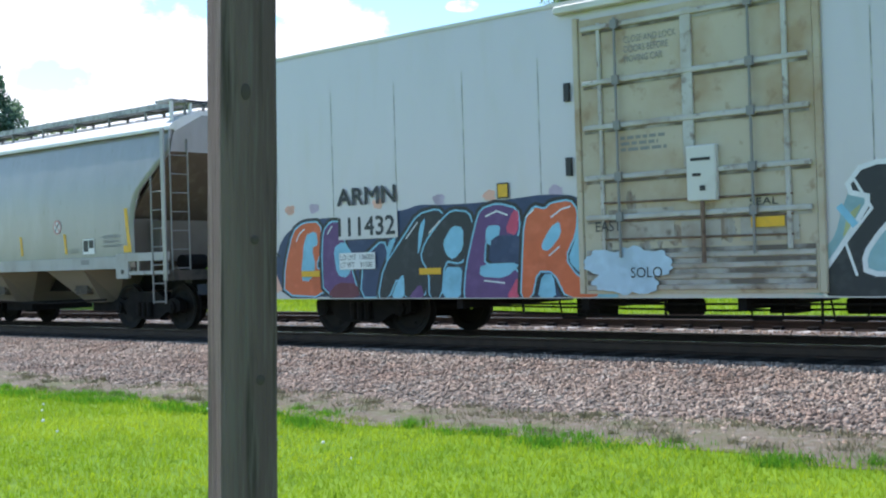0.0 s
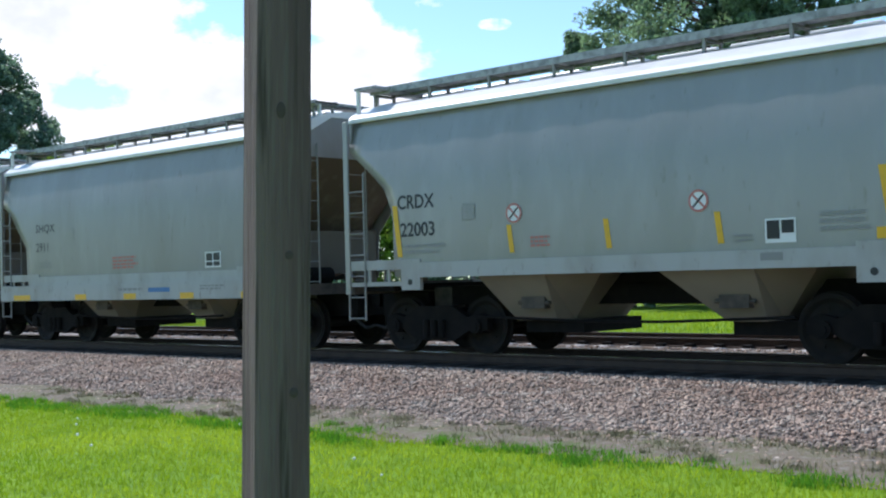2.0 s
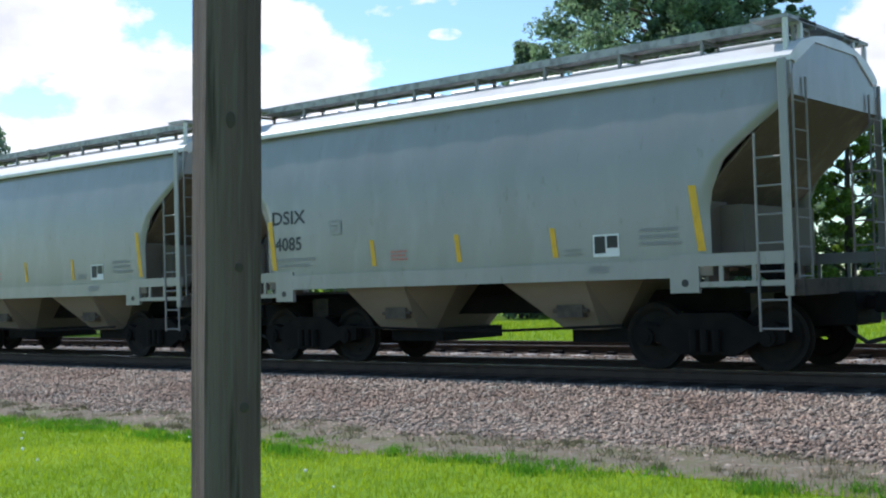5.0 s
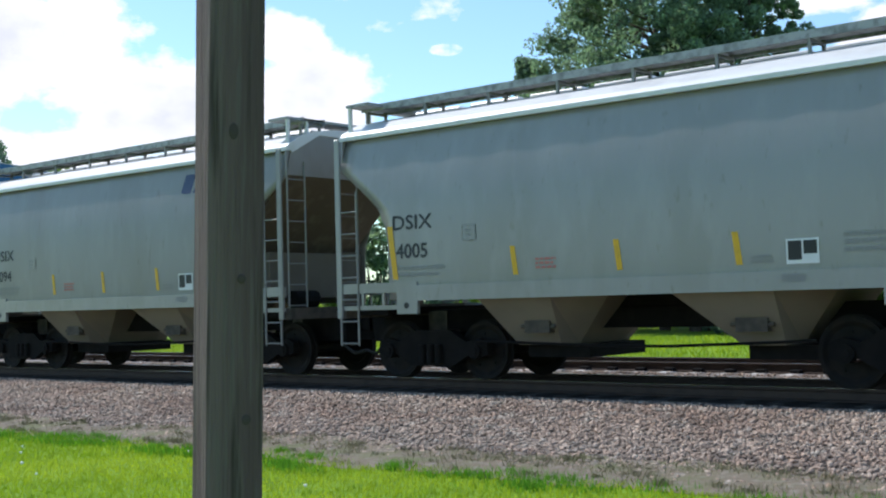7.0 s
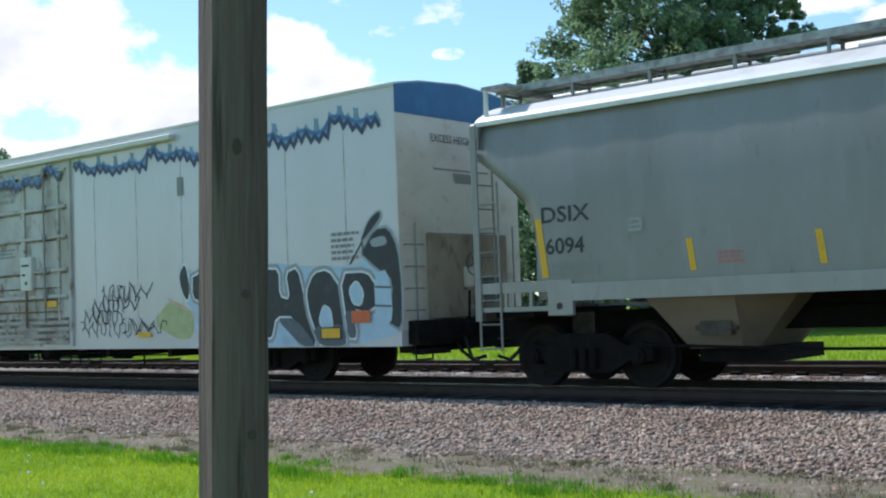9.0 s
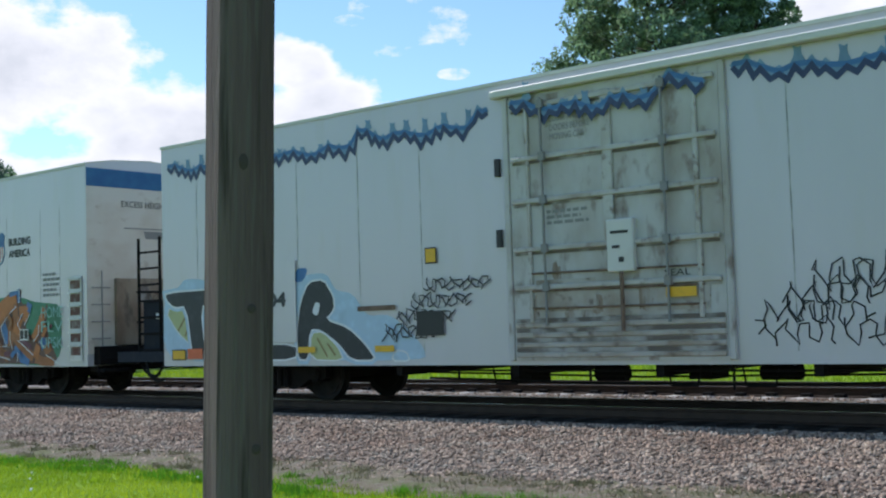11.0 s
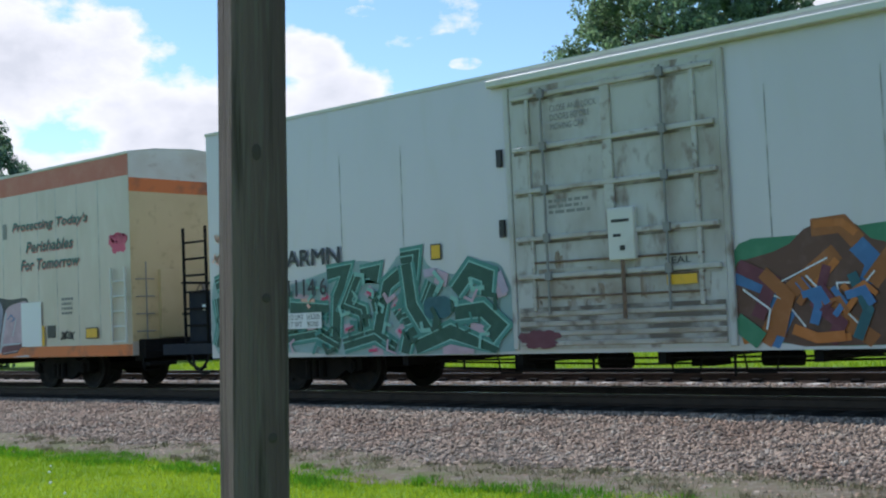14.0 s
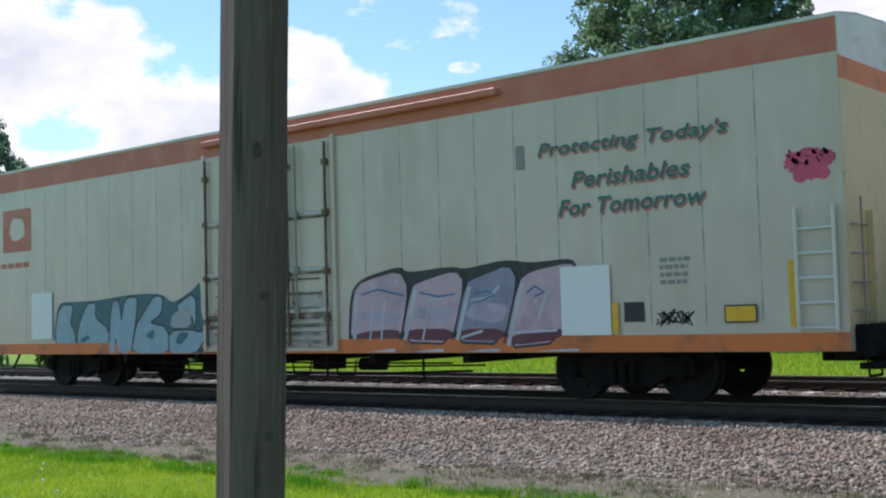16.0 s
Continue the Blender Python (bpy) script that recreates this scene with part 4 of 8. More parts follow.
def reefer(label, length, width, eave, crown, floor, side, end, roof, tr_front, tr_rear, platform, underside=True):
    car = thing("refrigerator_car", label, "freight car", "train cars")
    part("body", arched_box(length, width, eave, crown, floor, "body", side), side, car)
    # thin roof sheet with an edge flashing
    prof = [(-width / 2 - 0.02, eave - 0.03), (-width / 2 - 0.02, eave + 0.02)] + [(width / 2 * t, eave + (crown - eave) * (1 - t * t) + 0.02) for t in (-0.9, -0.6, 0, 0.6, 0.9)] + [(width / 2 + 0.02, eave + 0.02), (width / 2 + 0.02, eave - 0.03)]
    prof += [(width / 2 * t, eave + (crown - eave) * (1 - t * t) + 0.004) for t in (0.9, 0.6, 0, -0.6, -0.9)]
    bm = bmesh.new()
    prism(bm, prof, "x", -length / 2 - 0.01, length / 2 + 0.01)
    part("roof", bm, roof, car, "sunlit pale roof edge")
    bm = bmesh.new()
    box(bm, -length / 2 - (platform or 0), length / 2 + 0.1, -0.3, 0.3, 0.72, floor + 0.02)
    for x in (-4.5, -2.2, 0.2, 2.4, 4.4):
        box(bm, x - 0.06, x + 0.06, -1.5, 1.5, floor - 0.16, floor + 0.01)
    part("centre_sill", bm, BLACK, car)
    for x in (tr_front, tr_rear):
        truck(car, x)
    coupler(car, length / 2 + 0.05, 1)
    coupler(car, -length / 2 - (platform or 0.05), -1)
    # brake beam, pipes and boxes hung below the floor
    bm = bmesh.new()
    box(bm, -2.75, -2.35, -0.9, -0.4, 0.34, 0.62)
    box(bm, 0.25, 0.6, -0.8, -0.3, 0.40, 0.62)
    cyl(bm, (1.2, -0.5, 0.49), (1.75, -0.5, 0.49), 0.11, 12)
    cyl(bm, (-1.35, -0.6, 0.48), (-0.85, -0.6, 0.48), 0.12, 12)
    for x in (-2.6, 0.4, 1.5):
        tube(bm, [(x - 0.25, -1.2, 0.60), (x - 0.2, -1.2, 0.34), (x + 0.2, -1.2, 0.34), (x + 0.25, -1.2, 0.60)], 0.014)
    tube(bm, [(-4.4, -0.9, 0.50), (-0.4, -0.9, 0.44), (4.3, -0.9, 0.50)], 0.016)
    tube(bm, [(-4.2, -1.1, 0.42), (-1.2, -1.1, 0.36), (2.0, -1.1, 0.36), (4.2, -1.1, 0.42)], 0.02)
    tube(bm, [(-3.9, -1.35, 0.55), (4.0, -1.35, 0.55)], 0.016)
    for x in (-3.4, -1.0, 1.2, 3.4):
        cyl(bm, (x, -1.35, 0.30 if x > 0 else 0.4), (x, -1.35, floor), 0.02, 6)
    part("underframe_equipment", bm, BLACK, car, "black pipes, levers and tanks under the floor")
    xe = length / 2
    for nm, dims in (("draft_gear", (xe - 0.9, xe + 0.42, -0.34, 0.34, 0.55, 0.98)), ("crossover_step", (xe + 0.02, xe + 0.30, -1.42, -0.75, 0.50, 0.58)), ("crossover_step", (xe + 0.02, xe + 0.30, 0.75, 1.42, 0.50, 0.58)), ("end_beam", (xe - 0.30, xe, -1.35, 1.35, floor - 0.12, floor + 0.02))):
        block(nm, dims, BLACK, car, bevel=0.015)
    bm = bmesh.new()
    tube(bm, [(xe + 0.12, -1.45, 0.95), (xe + 0.16, -1.45, 0.42), (xe + 0.16, -1.05, 0.42), (xe + 0.12, -1.05, 0.95)], 0.016)
    part("sill_step", bm, BLACK, car)
    bm = bmesh.new()
    tube(bm, [(xe + 0.3, -1.4, 0.80), (xe + 0.3, -0.6, 0.74), (xe + 0.55, -0.2, 0.80)], 0.016)
    part("cut_lever", bm, BLACK, car)
    bm = bmesh.new()
    tube(bm, [(xe + 0.3, -0.4, 0.75), (xe + 0.45, -0.42, 0.40), (xe + 0.7, -0.4, 0.26), (xe + 0.95, -0.38, 0.34)], 0.028)
    part("air_hose", bm, RUBBER, car)
    bm = bmesh.new()
    box(bm, length / 2, length / 2 + 0.22, -1.45, 1.45, 0.66, 1.04)
    part("end_sill", bm, BLACK, car)
    return car


# ---- the train, from the reefer that leaves the view to the one that enters last ----
SPEED = 7.358                          # metres a second
train = []                             # (car, its centre at the start)


def hopper_marks(car, word, number, face=hopper_y, bars_yellow=True):
    lettering(car, word, -4.08, -3.28, 2.38, 2.60, LETTER, 0, face, "black reporting letters " + word, 0.007)
    lettering(car, number, -4.02, -3.28 if len(number) > 4 else -3.38, 1.93, 2.15, LETTER, 0, face, "black car number", 0.007)
    bars(car, -3.95, -3.0, 1.62, 1.82, 2, LETTER_FAINT, -0.002, face, seed=len(word))
    bars(car, 3.15, 3.8, 1.68, 1.96, 3, LETTER_FAINT, -0.002, face, seed=7)
    for x, z0, z1, s in ((-4.10, 1.60, 2.44, -0.12), (4.02, 1.60, 2.46, -0.14)):
        plate(car, "reflector_stripe", x, x + 0.11, z0, z1, YELLOW, 0, face, "yellow reflective stripe", s)
    if bars_yellow:
        for x in (-1.75, 0.0, 1.75):
            plate(car, "reflector_stripe", x, x + 0.09, 1.60, 2.02, YELLOW, 0, face, "yellow reflective stripe", -0.12)
    lube = plate(car, "stencil_panel", 2.42, 2.84, 1.58, 1.89, PANEL_WHITE, 0, face, "black lubrication panel with white border")
    for x0, x1, z0, z1 in ((2.445, 2.62, 1.63, 1.865), (2.645, 2.815, 1.70, 1.865)):
        plate(lube, "panel_field", x0, x1, z0, z1, PANEL_BLACK, -0.003, face)
    bars(car, 1.95, 2.25, 1.6, 1.72, 2, LETTER_FAINT, -0.002, face, seed=3)
    sq = plate(car, "stencil_box", -2.68, -2.42, 2.14, 2.38, LETTER_FAINT, 0, face, "small grey framed stencil")
    plate(sq, "box_field", -2.655, -2.445, 2.165, 2.355, HOPPER, -0.002, face)
    bars(sq, -2.62, -2.48, 2.19, 2.33, 2, LETTER_FAINT, -0.008, face, seed=5)
    bars(car, -1.35, -0.95, 1.66, 1.84, 3, LETTER_RED, -0.002, face, "faded red stencil lines", seed=9)
    plate(car, "sill_plate", 2.35, 2.66, 1.36, 1.46, LETTER_FAINT, -1.622, flat_y, "dark data plate on the sill")


def no_sign(car, x, z):
    """Round white sign with a red ring and crossed bars."""
    bm = bmesh.new()
    y = hopper_y(z) - 0.004
    cyl(bm, (x, y, z), (x, y - 0.003, z), 0.15, 24)
    s = part("warning_sign", bm, PANEL_WHITE, car, "round white sign with red ring and crossed bars")
    ring = [(x + 0.135 * math.cos(2 * math.pi * k / 24), z + 0.135 * math.sin(2 * math.pi * k / 24)) for k in range(25)]
    stroke(s, "ring", ring, 0.03, LETTER_RED, y - 0.005)
    stroke(s, "bar", [(x - 0.09, z + 0.09), (x + 0.09, z - 0.09)], 0.03, LETTER_RED, y - 0.006)
    stroke(s, "bar", [(x - 0.08, z - 0.08), (x + 0.08, z + 0.08)], 0.03, LETTER, y - 0.007)


def seams(car, xs, z0, z1, face, material=None):
    bm = bmesh.new()
    box(bm, -0.010, 0.010, face - 0.0012, face, z0, z1)
    me = as_mesh("panel_seam", bm, material or SEAM)
    for x in xs:
        o = part("panel_seam", me, SEAM, car)
        o.location.x = x


def excess_height_band(car, length, width, eave, crown, number_bar=True):
    end_face(length, width, 1, 4.36, 4.74 if number_bar else 9.0, BLUE_BAND, car, "end_band", eave, crown, "dark blue band across the car end", 0.02)
    xx = length / 2 + 0.022
    me, co = glyphs("EXCESS HEIGHT CAR")
    me.materials.clear()
    me.materials.append(LETTER)
    lo, hi = co.min(0), co.max(0)
    out = np.stack([np.full(len(co), xx), -0.75 + (co[:, 0] - lo[0]) / (hi[0] - lo[0]) * 1.55, 3.96 + (co[:, 1] - lo[1]) / (hi[1] - lo[1]) * 0.13], 1)
    me.vertices.foreach_set("co", out.ravel())
    me.update()
    part("lettering", me, LETTER, car, "black words EXCESS HEIGHT CAR on the end")
    if number_bar:
        rows = [(xx + 0.004, 0.70, 4.52), (xx + 0.004, 1.45, 4.52), (xx + 0.004, 1.45, 4.60), (xx + 0.004, 0.70, 4.60)]
        part("stencil_text", flat_mesh("stencil_text", rows, [(0, 1, 2, 3)], PANEL_WHITE), PANEL_WHITE, car, "white lettered line on the band")
    rows = [(xx, -0.7, 3.50), (xx, 0.75, 3.50), (xx, 0.75, 3.525), (xx, -0.7, 3.525), (xx, -0.15, 3.30), (xx, 0.35, 3.30), (xx, 0.4, 3.46), (xx, -0.2, 3.46)]
    part("stencil_text", flat_mesh("stencil_text", rows, [(0, 1, 2, 3), (4, 5, 6, 7)], LETTER_FAINT), LETTER_FAINT, car)


def brake_end(car, length, material):
    """Lower end fittings: brake panel, hand wheel, brake box, grab bars."""
    x = length / 2
    panel = block("end_panel", (x, x + 0.07, -0.95, 1.15, 1.05, 2.45), material, car, "stained lower end panel", bevel=0.015)
    block("end_panel_edge", (x + 0.07, x + 0.10, -0.95, -0.88, 1.05, 2.45), material, panel)
    bm = bmesh.new()
    c = Vector((x + 0.16, 0.10, 1.95))
    for k in range(20):
        a, b = 2 * math.pi * k / 20, 2 * math.pi * (k + 1) / 20
        cyl(bm, c + Vector((0, 0.2 * math.cos(a), 0.2 * math.sin(a))), c + Vector((0, 0.2 * math.cos(b), 0.2 * math.sin(b))), 0.011, 6)
    for k in range(4):
        a = 2 * math.pi * k / 4 + 0.4
        cyl(bm, c, c + Vector((0, 0.2 * math.cos(a), 0.2 * math.sin(a))), 0.012, 6)
    part("hand_brake_wheel", bm, RACK_RUST, car, "rusty spoked hand brake wheel")
    block("brake_box", (x + 0.06, x + 0.15, -0.10, 0.12, 1.55, 1.9), WHITE_END, car, "rust-stained brake gear box", bevel=0.03)
    block("vent_panel", (x + 0.068, x + 0.09, 0.45, 0.88, 1.28, 1.72), PANEL_BLACK, car, "dark square vent on the end")
    # streaks of rust and grime; some of the gap's shade is painted in with them
    rr = random.Random(int(length * 10))
    for k in range(9):
        y, z, h, w = rr.uniform(-1.2, 1.2), rr.uniform(1.5, 2.5), rr.uniform(0.3, 0.9), rr.uniform(0.05, 0.22)
        rows = [(x + 0.0735 + 0.0004 * k, y - w, z - h), (x + 0.0735 + 0.0004 * k, y + w, z - h * 0.9), (x + 0.0735 + 0.0004 * k, y + w * 0.4, z), (x + 0.0735 + 0.0004 * k, y - w * 0.2, z + 0.05)]
        if -0.9 < y - w and y + w < 1.1 and z - h > 1.06 and z < 2.38:
            part("rust_drip", flat_mesh("rust_drip", rows, [(0, 1, 2, 3)], GRIME_SHADE if k % 2 else DRIP), DRIP, panel)
    for z in (1.2, 1.55, 1.9, 2.25):
        bm = bmesh.new()
        tube(bm, [(x + 0.02, -1.5, z), (x + 0.10, -1.5, z), (x + 0.10, -1.12, z), (x + 0.02, -1.12, z)], 0.012)
        part("grab_iron", bm, GREY_METAL, car)
    for y in (-1.3, 1.3):
        bm = bmesh.new()
        cyl(bm, (x + 0.09, y, 1.0), (x + 0.09, y, 2.6), 0.014, 6)
        part("grab_iron", bm, GREY_METAL, car)
    bm = bmesh.new()
    tube(bm, [(x + 0.12, 0.0, 1.5), (x + 0.14, -0.05, 1.1), (x + 0.1, -0.1, 0.8)], 0.02)
    part("brake_chain", bm, BLACK, car)


def machinery_end(car, length):
    """The open platform with the cooling machinery at the tail, with ladders and rails."""
    x = -length / 2
    block("platform", (x - 1.65, x, -1.5, 1.5, 0.72, 0.92), NAVY_BOX, car, "dark steel end platform")
    unit = block("cooling_unit", (x - 1.0, x - 0.01, -1.36, 1.3, 0.92, 1.92), NAVY_BOX, car, "dark navy refrigeration machinery box", bevel=0.03)
    block("unit_label", (x - 0.55, x - 0.40, -1.372, -1.36, 1.55, 1.66), PANEL_WHITE, unit)
    block("unit_label", (x - 0.3, x - 0.2, -1.372, -1.36, 1.05, 1.15), PANEL_WHITE, unit)
    ladder(car, x - 0.98, x - 0.30, -1.45, -1.45, 0.92, 3.15, 7, BLACK, "black steel platform ladder", 0.03)
    ladder(car, x - 1.1, x - 1.1, 0.9, 1.4, 0.92, 3.24, 6, BLACK, "black steel platform ladder", 0.03)
    bm = bmesh.new()
    tube(bm, [(x - 1.1, -1.42, 2.1), (x - 1.1, 1.42, 2.1)], 0.025)
    tube(bm, [(x - 1.1, -1.42, 1.5), (x - 1.1, 1.42, 1.5)], 0.025)
    part("guard_rail", bm, BLACK, car)


def door_rail(car, x0, x1, z, face, material=None, label="pale door track rail"):
    block("door_track", (x0, x1, face - 0.14, face, z - 0.05, z + 0.06), material or SILL_WHITE, car, label, bevel=0.015)


RW, REAVE, RCROWN, RFLOOR = 3.2, 4.82, 4.98, 0.64
FACE = -RW / 2


def white_reefer(label, length, tr_f, tr_r, platform, door_mat):
    car = reefer(label, length, RW, REAVE, RCROWN, RFLOOR, WHITE_CAR, WHITE_END, SILL_WHITE, tr_f, tr_r, platform)
    end_face(length, RW, 1, RFLOOR + 0.25, 4.36, WHITE_END, car, "end_wall", REAVE, RCROWN, "cream-white stained end wall")
    plug_door(car, -2.08, 1.30, 0.70, 4.52, FACE, door_mat, ((-0.40, 0.16), (0.95, 0.07), (-1.75, 0.06)), (1.75, 2.30, 3.0, 3.62, 4.38), "ribbed plug door with lock rods and rust stains")
    lettering(car, "CLOSE AND LOCK\nDOORS BEFORE\nMOVING CAR", -1.35, -0.55, 3.84, 4.2, LETTER_FAINT, FACE - 0.045, label="stencilled words CLOSE AND LOCK DOORS BEFORE MOVING CAR")
    lettering(car, "SEAL", 0.42, 0.80, 1.81, 1.90, LETTER, FACE - 0.045, label="black stencilled word SEAL")
    bars(car, -1.45, -0.72, 2.62, 2.86, 3, LETTER_FAINT, FACE - 0.04, flat_y, "grey stencilled door notice", 4)
    for z in (2.5, 3.55):
        block("hinge_bumper", (-2.36, -2.27, FACE - 0.05, FACE, z - 0.13, z + 0.13), PANEL_BLACK, car)
    plate(car, "door_sticker", 0.45, 0.9, 1.53, 1.66, YELLOW, FACE - 0.085, flat_y, "faded orange sticker")
    return car


def notice(car, x0, x1, z0, z1, face, label="yellow notice plate"):
    p = plate(car, "notice_plate", x0, x1, z0, z1, PANEL_BLACK, face, flat_y, label, 0, 0.026)
    plate(p, "plate_field", x0 + 0.02, x1 - 0.02, z0 + 0.02, z1 - 0.02, YELLOW, face, flat_y, "", 0, 0.029)


def ladder_slots(car, x0, x1, z0, z1, face):
    """A recessed side ladder at the corner: pale panel with dark slots."""
    p = plate(car, "ladder_recess", x0, x1, z0, z1, SILL_WHITE, face, flat_y, "white recessed corner ladder", 0, 0.024)
    n = 6
    for k in range(n):
        z = z0 + 0.12 + (z1 - z0 - 0.1) * k / n
        plate(p, "slot", x0 + 0.05, x1 - 0.05, z, z + 0.17, RUST_SLOT, face, flat_y, "", 0, 0.028)
        block("rung", (x0 + 0.02, x1 - 0.02, face - 0.075, face - 0.03, z + 0.18, z + 0.21), SILL_WHITE, p)


RUST_SLOT = mat("slot_rust", (0.13, 0.06, 0.045), 0.7, spots=[((0.3, 0.28, 0.26), 5, 0.5, 0.65, 0.7)])

# 1: white reefer with an orange, purple and blue piece on its tail half
r1 = white_reefer("white refrigerator car with bold orange, purple and blue graffiti", 18.56, 6.05, -7.03, 1.65, DOOR_CREAM)
door_rail(r1, -2.45, 4.4, 4.70, FACE)
seams(r1, (-8.48, -7.10, -5.66, -4.25, -2.83, 2.0, 3.4, 4.8, 6.2, 7.6), 0.9, 4.1, FACE)
m1 = Mural(r1, [(-8.64, 1.18), (-8.42, 1.7), (-7.93, 1.97), (-7.29, 2.01), (-6.88, 1.99), (-5.52, 2.04), (-5.21, 2.12), (-4.74, 2.09), (-4.07, 2.08), (-3.27, 2.11), (-2.81, 2.14), (-2.23, 2.1), (-1.91, 1.84), (-1.75, 1.4), (-1.71, 1.07), (-1.51, 0.65), (-2.19, 0.61), (-8.35, 0.66)], P_NAVY, "large graffiti letters in orange, purple, black and sky blue")
m1.fill(P_ORANGE, [(-8.39, 0.71), (-8.35, 1.21), (-8.12, 1.82), (-7.86, 1.95), (-7.43, 1.95), (-7.39, 1.5), (-7.57, 1.19), (-7.39, 1.11), (-7.4, 0.67)], edge=(P_BLACK, 0.066), pin=(P_SKY, 0.028))
m1.fill(P_SKY, [(-7.83, 1.73), (-7.54, 1.8), (-7.5, 1.56), (-7.66, 1.51), (-7.57, 1.19), (-7.72, 0.94), (-7.96, 0.96)], name="letter_counter")
m1.fill(P_PURPLE, [(-7.4, 0.71), (-7.42, 1.34), (-7.37, 1.79), (-7.19, 1.94), (-6.95, 1.93), (-6.88, 1.64), (-6.71, 1.12), (-6.53, 0.65)], edge=(P_BLACK, 0.066), pin=(P_SKY, 0.028))
m1.fill(P_MAROON, [(-7.34, 0.67), (-7.06, 0.92), (-6.59, 0.89), (-6.54, 0.65)], name="letter_fade")
m1.fill(P_SKY, [(-7.14, 1.49), (-6.88, 1.61), (-6.63, 1.32), (-6.81, 0.99), (-7.06, 1.03)], name="letter_counter")
m1.fill(P_NAVY, [(-6.53, 0.66), (-6.44, 1.32), (-5.97, 1.61), (-5.86, 1.3), (-6.07, 0.66)], edge=(P_BLACK, 0.066), pin=(P_SKY, 0.028))
m1.fill(P_BLACK, [(-6.14, 0.63), (-5.99, 1.16), (-5.53, 1.64), (-5.22, 1.97), (-4.8, 2.04), (-4.63, 1.89), (-5.09, 1.52), (-5.19, 1.29), (-5.02, 1.04), (-5.12, 0.64), (-5.57, 0.64), (-5.68, 1), (-5.89, 0.64)], edge=(P_BLACK, 0.066), pin=(P_SKY, 0.028))
m1.fill(P_SKY, [(-5.85, 0.64), (-5.69, 0.93), (-5.55, 1.05), (-5.55, 0.64)], name="letter_counter")
m1.fill(P_SKY, [(-5.88, 1.55), (-5.67, 1.65), (-5.94, 1.18)], name="letter_counter")
m1.fill(P_PURPLE, [(-5.49, 0.64), (-5.2, 0.9), (-5.12, 0.64)], name="letter_fade")
m1.fill(P_BLACK, [(-5.09, 1.52), (-4.75, 1.85), (-4.52, 2), (-4.18, 1.96), (-4.09, 1.72), (-4.21, 1.31), (-4.38, 1.17), (-4.69, 1.22), (-4.77, 0.64), (-5.03, 0.64), (-5.02, 1.04), (-5.19, 1.29)], edge=(P_BLACK, 0.066), pin=(P_SKY, 0.028))
m1.fill(P_SKY, [(-5.25, 1.29), (-5.2, 1.77), (-5.05, 1.93), (-5.15, 1.53)], name="letter_counter")
m1.fill(P_SKY, [(-4.72, 1.51), (-4.52, 1.76), (-4.3, 1.73), (-4.31, 1.4), (-4.52, 1.23), (-4.66, 1.32)], name="letter_counter")
m1.fill(P_SKY, [(-4.72, 1.13), (-4.31, 1.12), (-4.37, 0.63), (-4.77, 0.64)], name="letter_counter")
m1.fill(P_PURPLE, [(-4.33, 0.66), (-4.27, 1.12), (-4.08, 1.72), (-3.96, 1.99), (-3.63, 2.06), (-3.25, 1.96), (-3.22, 1.68), (-3.28, 1.53), (-3.86, 1.55), (-3.91, 1.11), (-3.23, 1.1), (-3.25, 0.63), (-4.23, 0.62)], edge=(P_BLACK, 0.066), pin=(P_SKY, 0.028))
m1.fill(P_MAGENTA, [(-3.51, 1.63), (-3.34, 1.95), (-3.23, 1.91), (-3.28, 1.56)], name="letter_fade")
m1.fill(P_SKY, [(-3.85, 1.73), (-3.58, 1.73), (-3.62, 1.54), (-3.75, 1.42), (-3.88, 1.48)], name="letter_counter")
m1.fill(P_NAVY, [(-3.76, 1.58), (-3.18, 1.57), (-3.2, 1.2), (-3.8, 1.21)], name="letter_bar")
m1.fill(P_SKY, [(-3.98, 1.16), (-3.2, 1.17), (-3.51, 0.94), (-4.01, 0.97)], name="letter_counter")
m1.fill(P_MAGENTA, [(-3.53, 0.63), (-3.26, 1), (-3.24, 0.63)], name="letter_fade")
m1.fill(P_ORANGE, [(-3.21, 1.1), (-3.15, 1.77), (-2.97, 1.98), (-2.77, 1.93), (-2.67, 2.01), (-2.33, 2.04), (-2.2, 1.89), (-2.24, 1.55), (-2.44, 1.21), (-2.23, 0.95), (-1.9, 0.82), (-1.9, 0.62), (-2.43, 0.62), (-2.65, 1.02), (-2.93, 1.03), (-3.04, 0.63), (-3.25, 0.63)], edge=(P_BLACK, 0.066), pin=(P_SKY, 0.028))
m1.fill(P_SKY, [(-2.85, 1.42), (-2.68, 1.66), (-2.52, 1.75), (-2.49, 1.55), (-2.72, 1.32), (-2.83, 1.34)], name="letter_counter")
m1.fill(P_SKY, [(-2.95, 0.63), (-2.85, 0.99), (-2.65, 0.99), (-2.61, 0.62)], name="letter_counter")
m1.fill(P_SKY, [(-2.21, 1.85), (-2.09, 1.89), (-1.96, 1.63), (-1.97, 1.24), (-2.18, 0.98), (-2.4, 1.18), (-2.24, 1.51)], name="letter_counter")
m1.fill(P_BLUE, [(-2.17, 1.08), (-2, 1.41), (-1.97, 1.23), (-2.13, 1)], name="letter_fade")
m1.fill(P_SKY, [(-1.94, 0.77), (-1.72, 0.87), (-1.53, 0.62), (-1.86, 0.63)], name="letter_counter")
m1.line(P_WHITE, 0.023, [(-8.03, 1.63), (-7.95, 1.76), (-7.81, 1.84)])
m1.line(P_WHITE, 0.023, [(-7.26, 1.73), (-7.14, 1.86)])
m1.line(P_WHITE, 0.023, [(-3.86, 1.87), (-3.64, 1.94), (-3.44, 1.87)])
